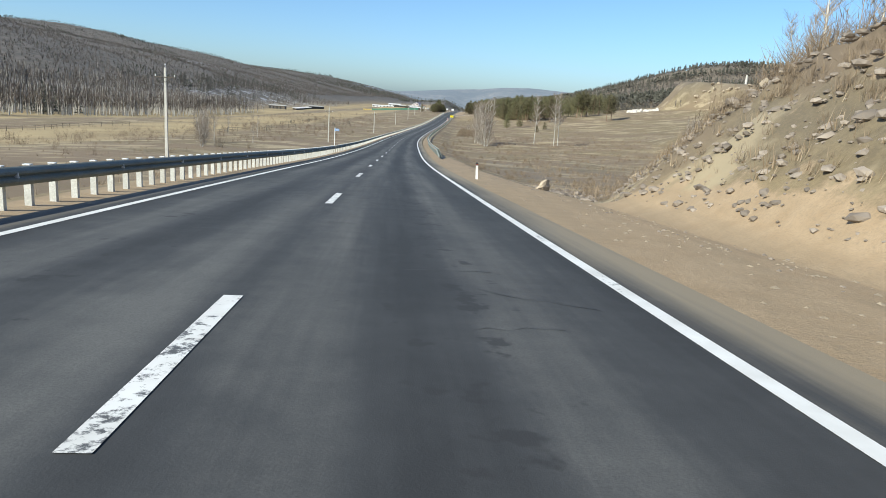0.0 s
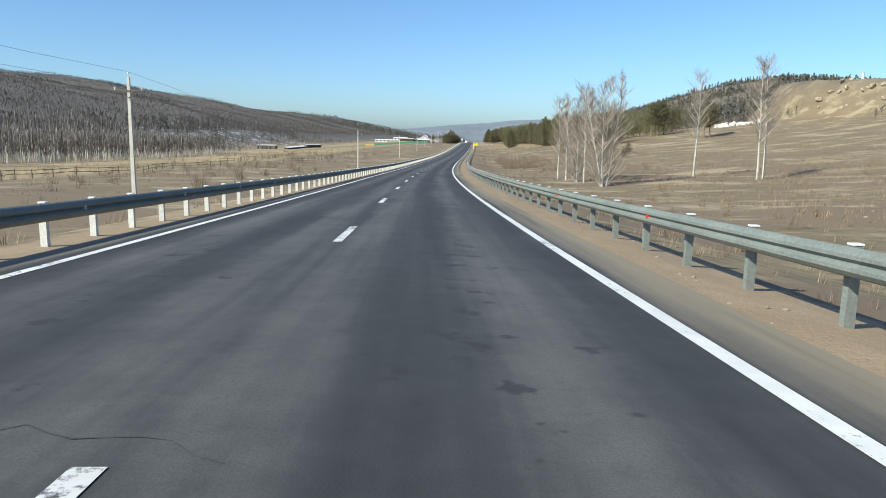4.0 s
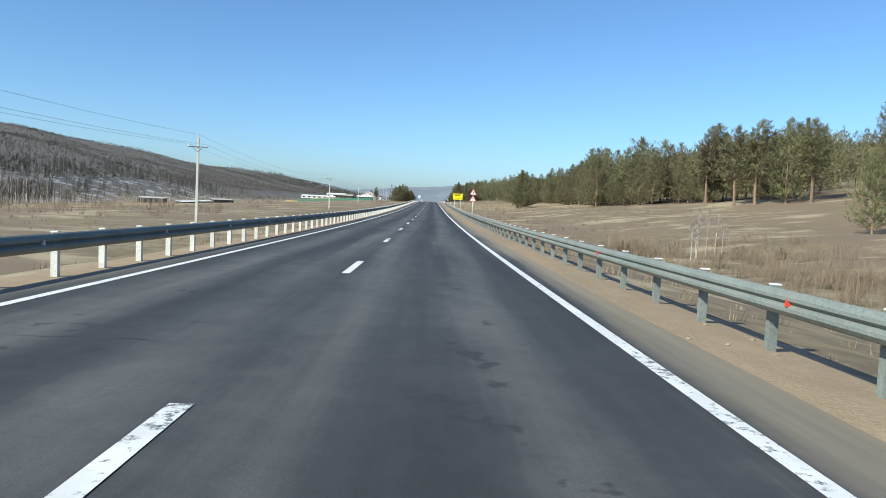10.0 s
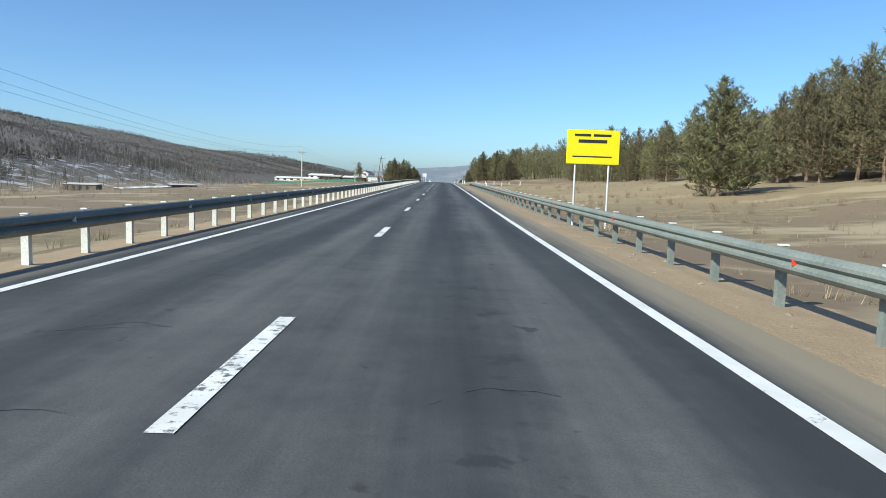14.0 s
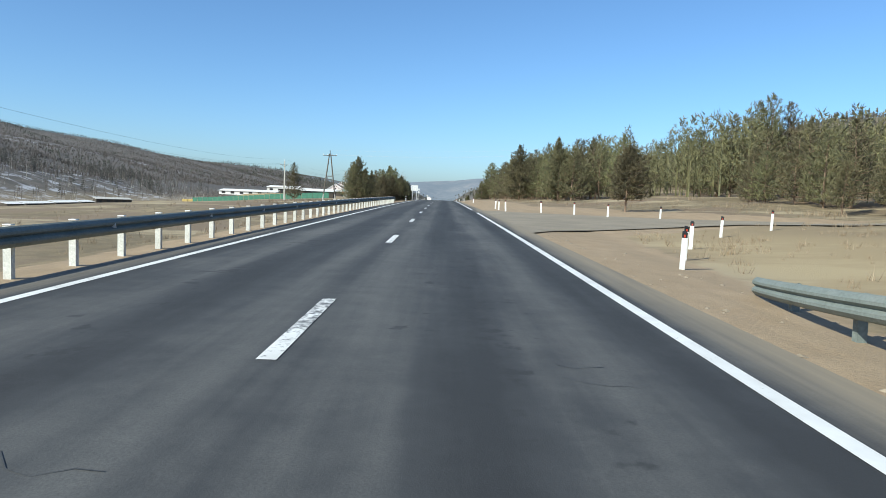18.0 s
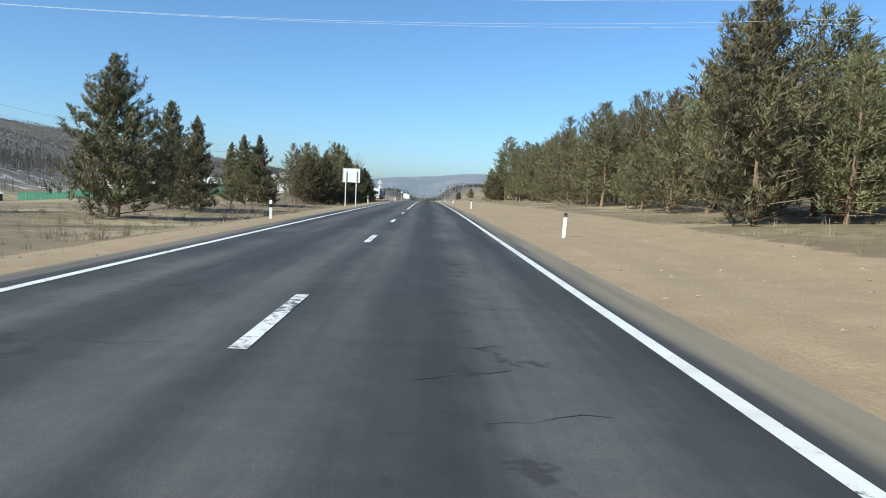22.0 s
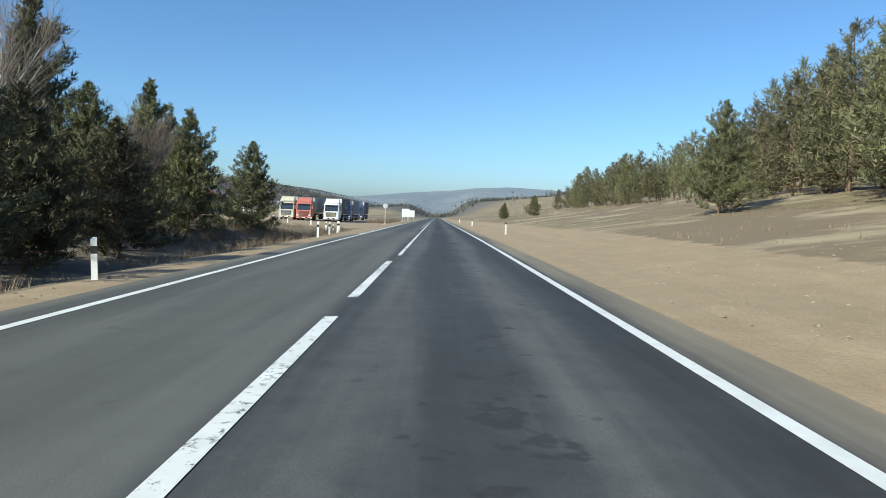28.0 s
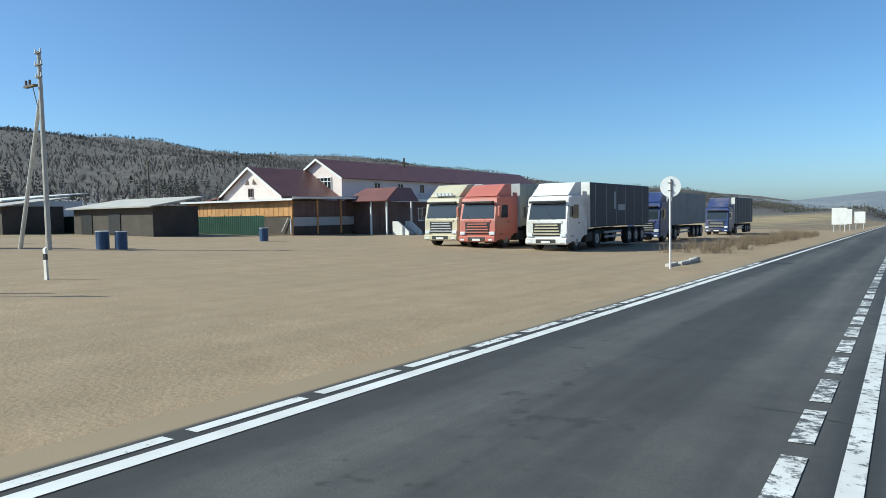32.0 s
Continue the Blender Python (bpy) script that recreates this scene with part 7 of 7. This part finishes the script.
for _x in (-1.5, 1.5):
    for _y in (-0.8, 0.8):
        _t = part("wheel", Geo().tube((_x, _y - 0.11, 0.33), (_x, _y + 0.11, 0.33), 0.33, 0.33, 18), M_RUBBER, _van)
        part("rim", Geo().tube((_x, _y - 0.12, 0.33), (_x, _y + 0.12, 0.33), 0.18, 0.18, 12), M_RIM, _t)
# kerb at the lorry park's corner
_kb = thing("kerb", put(828.6, -6.3), "short weathered concrete kerb at the corner", "kerb")
for _i in range(4):
    part("kerb_stone", Geo().box(0.15 * math.sin(_i), 0.2 + 1.0 * _i, -0.03, 0.18, 0.96, 0.26, 0.02), M_CONCRETE, _kb)
# ---- cracks sealed with tar, stones and litter ----
M_TAR = surface("tar_seal", (0.036, 0.037, 0.038), (0.062, 0.063, 0.064), 3, 0.75)
_cr = random.Random(17)
_cg = Geo()


def crack(s, x0, x1, w, slant=0.0):
    n = max(3, int(abs(x1 - x0) / 0.15))
    left, right = [], []
    y = 0.0
    for i in range(n + 1):
        x = x0 + (x1 - x0) * i / n
        y += _cr.gauss(0, 0.075)
        ww = w * _cr.uniform(0.15, 1.2)
        z = 0.005 - CROWN * abs(x)
        left.append(on_road(s + y + slant * (x - x0) - ww / 2, x, z)[:])
        right.append(on_road(s + y + slant * (x - x0) + ww / 2, x, z)[:])
    k = len(left)
    _cg.add(left + right, [(i, i + 1, k + i + 1, k + i) for i in range(k - 1)])


_s = -20.0
while _s < 820:
    a = _cr.uniform(-4.0, 1.5)
    crack(_s, a, min(4.3, a + _cr.uniform(0.4, 1.5)), _cr.uniform(0.006, 0.018), _cr.gauss(0, 0.16))
    if _cr.random() < 0.6:
        b = _cr.uniform(-3.5, 3.0)
        crack(_s + _cr.uniform(0.5, 2), b, b + _cr.uniform(0.2, 0.6), _cr.uniform(0.03, 0.08))
    _s += _cr.uniform(4.5, 13.0)
# crazed patches between the wheel tracks
for _s in range(0, 820, 34):
    for _ in range(_cr.randint(4, 9)):
        b = _cr.choice((1.7, 1.9, -1.7)) + _cr.gauss(0, 0.35)
        crack(_s + _cr.uniform(0, 11), b, b + _cr.uniform(0.3, 1.1), _cr.uniform(0.008, 0.022), _cr.gauss(0, 0.35))
tagged(part("crack_seals", _cg, M_TAR, None), "dark tar-sealed cracks across the asphalt", "cracks", kind="stuff")

M_STONE = surface("field_stone", (0.28, 0.225, 0.16), (0.44, 0.365, 0.27), 1.6, 0.9, 0, 9, 0.5, 0.02, 0.15)


M_PALE_ROCK = surface("pale_quarry_rock", (0.5, 0.47, 0.42), (0.64, 0.6, 0.55), 0.8, 0.9, 0, 6, 0.4, 0.03, 0.1)


def stone(seed, rounds=2):
    rng = random.Random(seed)
    bm = bmesh.new()
    bmesh.ops.create_icosphere(bm, subdivisions=rounds, radius=1)
    for v in bm.verts:
        v.co *= 1 + 0.42 * noise.noise(v.co * 1.3 + Vector((seed * 7.1, 0, 0))) + rng.uniform(-0.06, 0.06)
        v.co.z *= 0.62
        v.co.x = v.co.x * (1.05 + 0.1 * (seed % 5)) + 0.45 * v.co.z
    g = Geo()
    bm.verts.index_update()
    g.add([v.co[:] for v in bm.verts], [[v.index for v in f.verts] for f in bm.faces])
    bm.free()
    return triangles(g)


_stones = [stone(i) for i in range(4)]
_chips = [stone(i + 7, 1) for i in range(5)]
_sg = [along(900, -8, 50, 12.5, 34, 0.8), along(9000, -10, 52, 11.0, 34, 0.9), along(300, 30, 60, 16, 50, 0.9), along(250, -10, 60, 7.5, 12), along(260, 590, 800, 7, 14), along(120, 120, 340, 9, 60), along(60, 786, 800, -8, -20), along(60, 600, 760, -6.5, -10), rubble_line(2200)]
_sx, _sy = np.concatenate([a[0] for a in _sg]), np.concatenate([a[1] for a in _sg])
_sr = np.concatenate([a + (b - a) * _rng.random(len(w[0])) ** 2.6 for w, (a, b) in zip(_sg, ((0.1, 0.38), (0.05, 0.24), (0.08, 0.4), (0.02, 0.07), (0.02, 0.07), (0.06, 0.2), (0.03, 0.1), (0.03, 0.1), (0.22, 0.9)))])
_pg = [along(700, -10, 60, 5.6, 12), along(1500, 580, 800, 5.4, 13), along(900, 60, 560, 5.0, 6.8), along(800, 590, 800, -4.6, -6.6), along(700, 797, 830, -7, -30)]
_px, _py = np.concatenate([a[0] for a in _pg]), np.concatenate([a[1] for a in _pg])
_yard = (_px < -6.5) & (_py > 550)
_px, _py = _px[~_yard], _py[~_yard]
_peb = np.random.default_rng(4)


def pebble(seed):
    rng = random.Random(seed)
    pts = [Vector((rng.uniform(0.6, 1.2) * math.cos(a), rng.uniform(0.6, 1.2) * math.sin(a), rng.uniform(-0.1, 0.2))) for a in (0, 1.2, 2.4, 3.7, 5.0)]
    return triangles(Geo().add(pts + [Vector((rng.uniform(-0.3, 0.3), rng.uniform(-0.3, 0.3), 0.55))], [(i, (i + 1) % 5, 5) for i in range(5)]))


scatter_on("gravel", [pebble(i) for i in range(5)], surface("grit", (0.2, 0.162, 0.115), (0.34, 0.28, 0.2), 5.0, 0.95, 0, 12, 0.2, 0.01), _px, _py, _peb.uniform(0.015, 0.06, len(_px)), 1.3, "scattered gravel and clods on the sandy verge", "gravel")
M_RUBBLE = leaf_material("bank_rubble", (0.19, 0.162, 0.125), (0.4, 0.345, 0.27), (0.15, 0.127, 0.098))
scatter_on("loose_stones", _chips, M_RUBBLE, _sx, _sy, _sr, 1.0, "loose angular stones on the sandy bank and verges", "stones")
for _i, (_s, _x, _r) in enumerate(((36, 20.5, 0.55), (33, 18.2, 0.45), (41, 15.6, 0.5), (38.5, 9.4, 0.42), (44, 16.2, 0.35), (58, 21, 0.5), (55, 19, 0.35))):
    _V, _F = _stones[_i % 4]
    _p = put(_s, _x)
    tagged(part("boulder", array_mesh("boulder", _V * _r, _F, M_STONE), M_STONE, None, "", False, _p @ pose(0, 0, 0.15 * _r, 20 * _i, 35, 70 * _i)), "pale weathered boulder on the roadside bank", "boulder", "boulders on the bank")



def on_land(x, y):
    return Matrix.Translation((x, y, float(land(np.array([x]), np.array([y]))[0])))


_qr = random.Random(6)
for _i in range(26):
    _V, _F = _stones[_i % 4]
    _r = _qr.uniform(0.8, 2.0)
    tagged(part("boulder", array_mesh("boulder", _V * _r, _F, M_PALE_ROCK), M_PALE_ROCK, None, "", False, on_land(121 + _qr.uniform(-9, 5), 162 + _qr.uniform(-7, 8)) @ pose(0, 0, 0.1 * _r, 20 * _i, 25, 70 * _i)), "pale broken rock at the old quarry edge", "boulder", "quarry rocks")
# ledge of brown rock under the heap's rim
for _i in range(34):
    _V, _F = _stones[_i % 4]
    _a, _r = math.radians(205 + 1.5 * _i + _qr.uniform(-1, 1)), _qr.uniform(0.5, 1.5)
    _d = 74 + _qr.uniform(-4, 5)
    tagged(part("boulder", array_mesh("boulder", _V * _r, _F, M_STONE), M_STONE, None, "", False, on_land(210 + _d * math.cos(_a), 165 + 0.8 * _d * math.sin(_a)) @ pose(0, 0, 0.2 * _r, 12 * _i, 15, 70 * _i)), "brown weathered rock under the spoil heap's rim", "boulder", "rocks under the rim")

_pillar = thing("stone_pillar", on_land(192, 205), "weathered grey stone pillar on the flat-topped spoil heap", "pillar")
part("base", Geo().box(0, 0, 0.2, 2.0, 2.0, 0.8), M_CONCRETE, _pillar)
part("shaft", Geo().tube((0, 0, 0.5), (0, 0, 6.6), 0.8, 0.65, 8), M_CONCRETE, _pillar)
part("cap", Geo().tube((0, 0, 6.6), (0, 0, 6.9), 0.75, 0.7, 8), M_CONCRETE, _pillar)
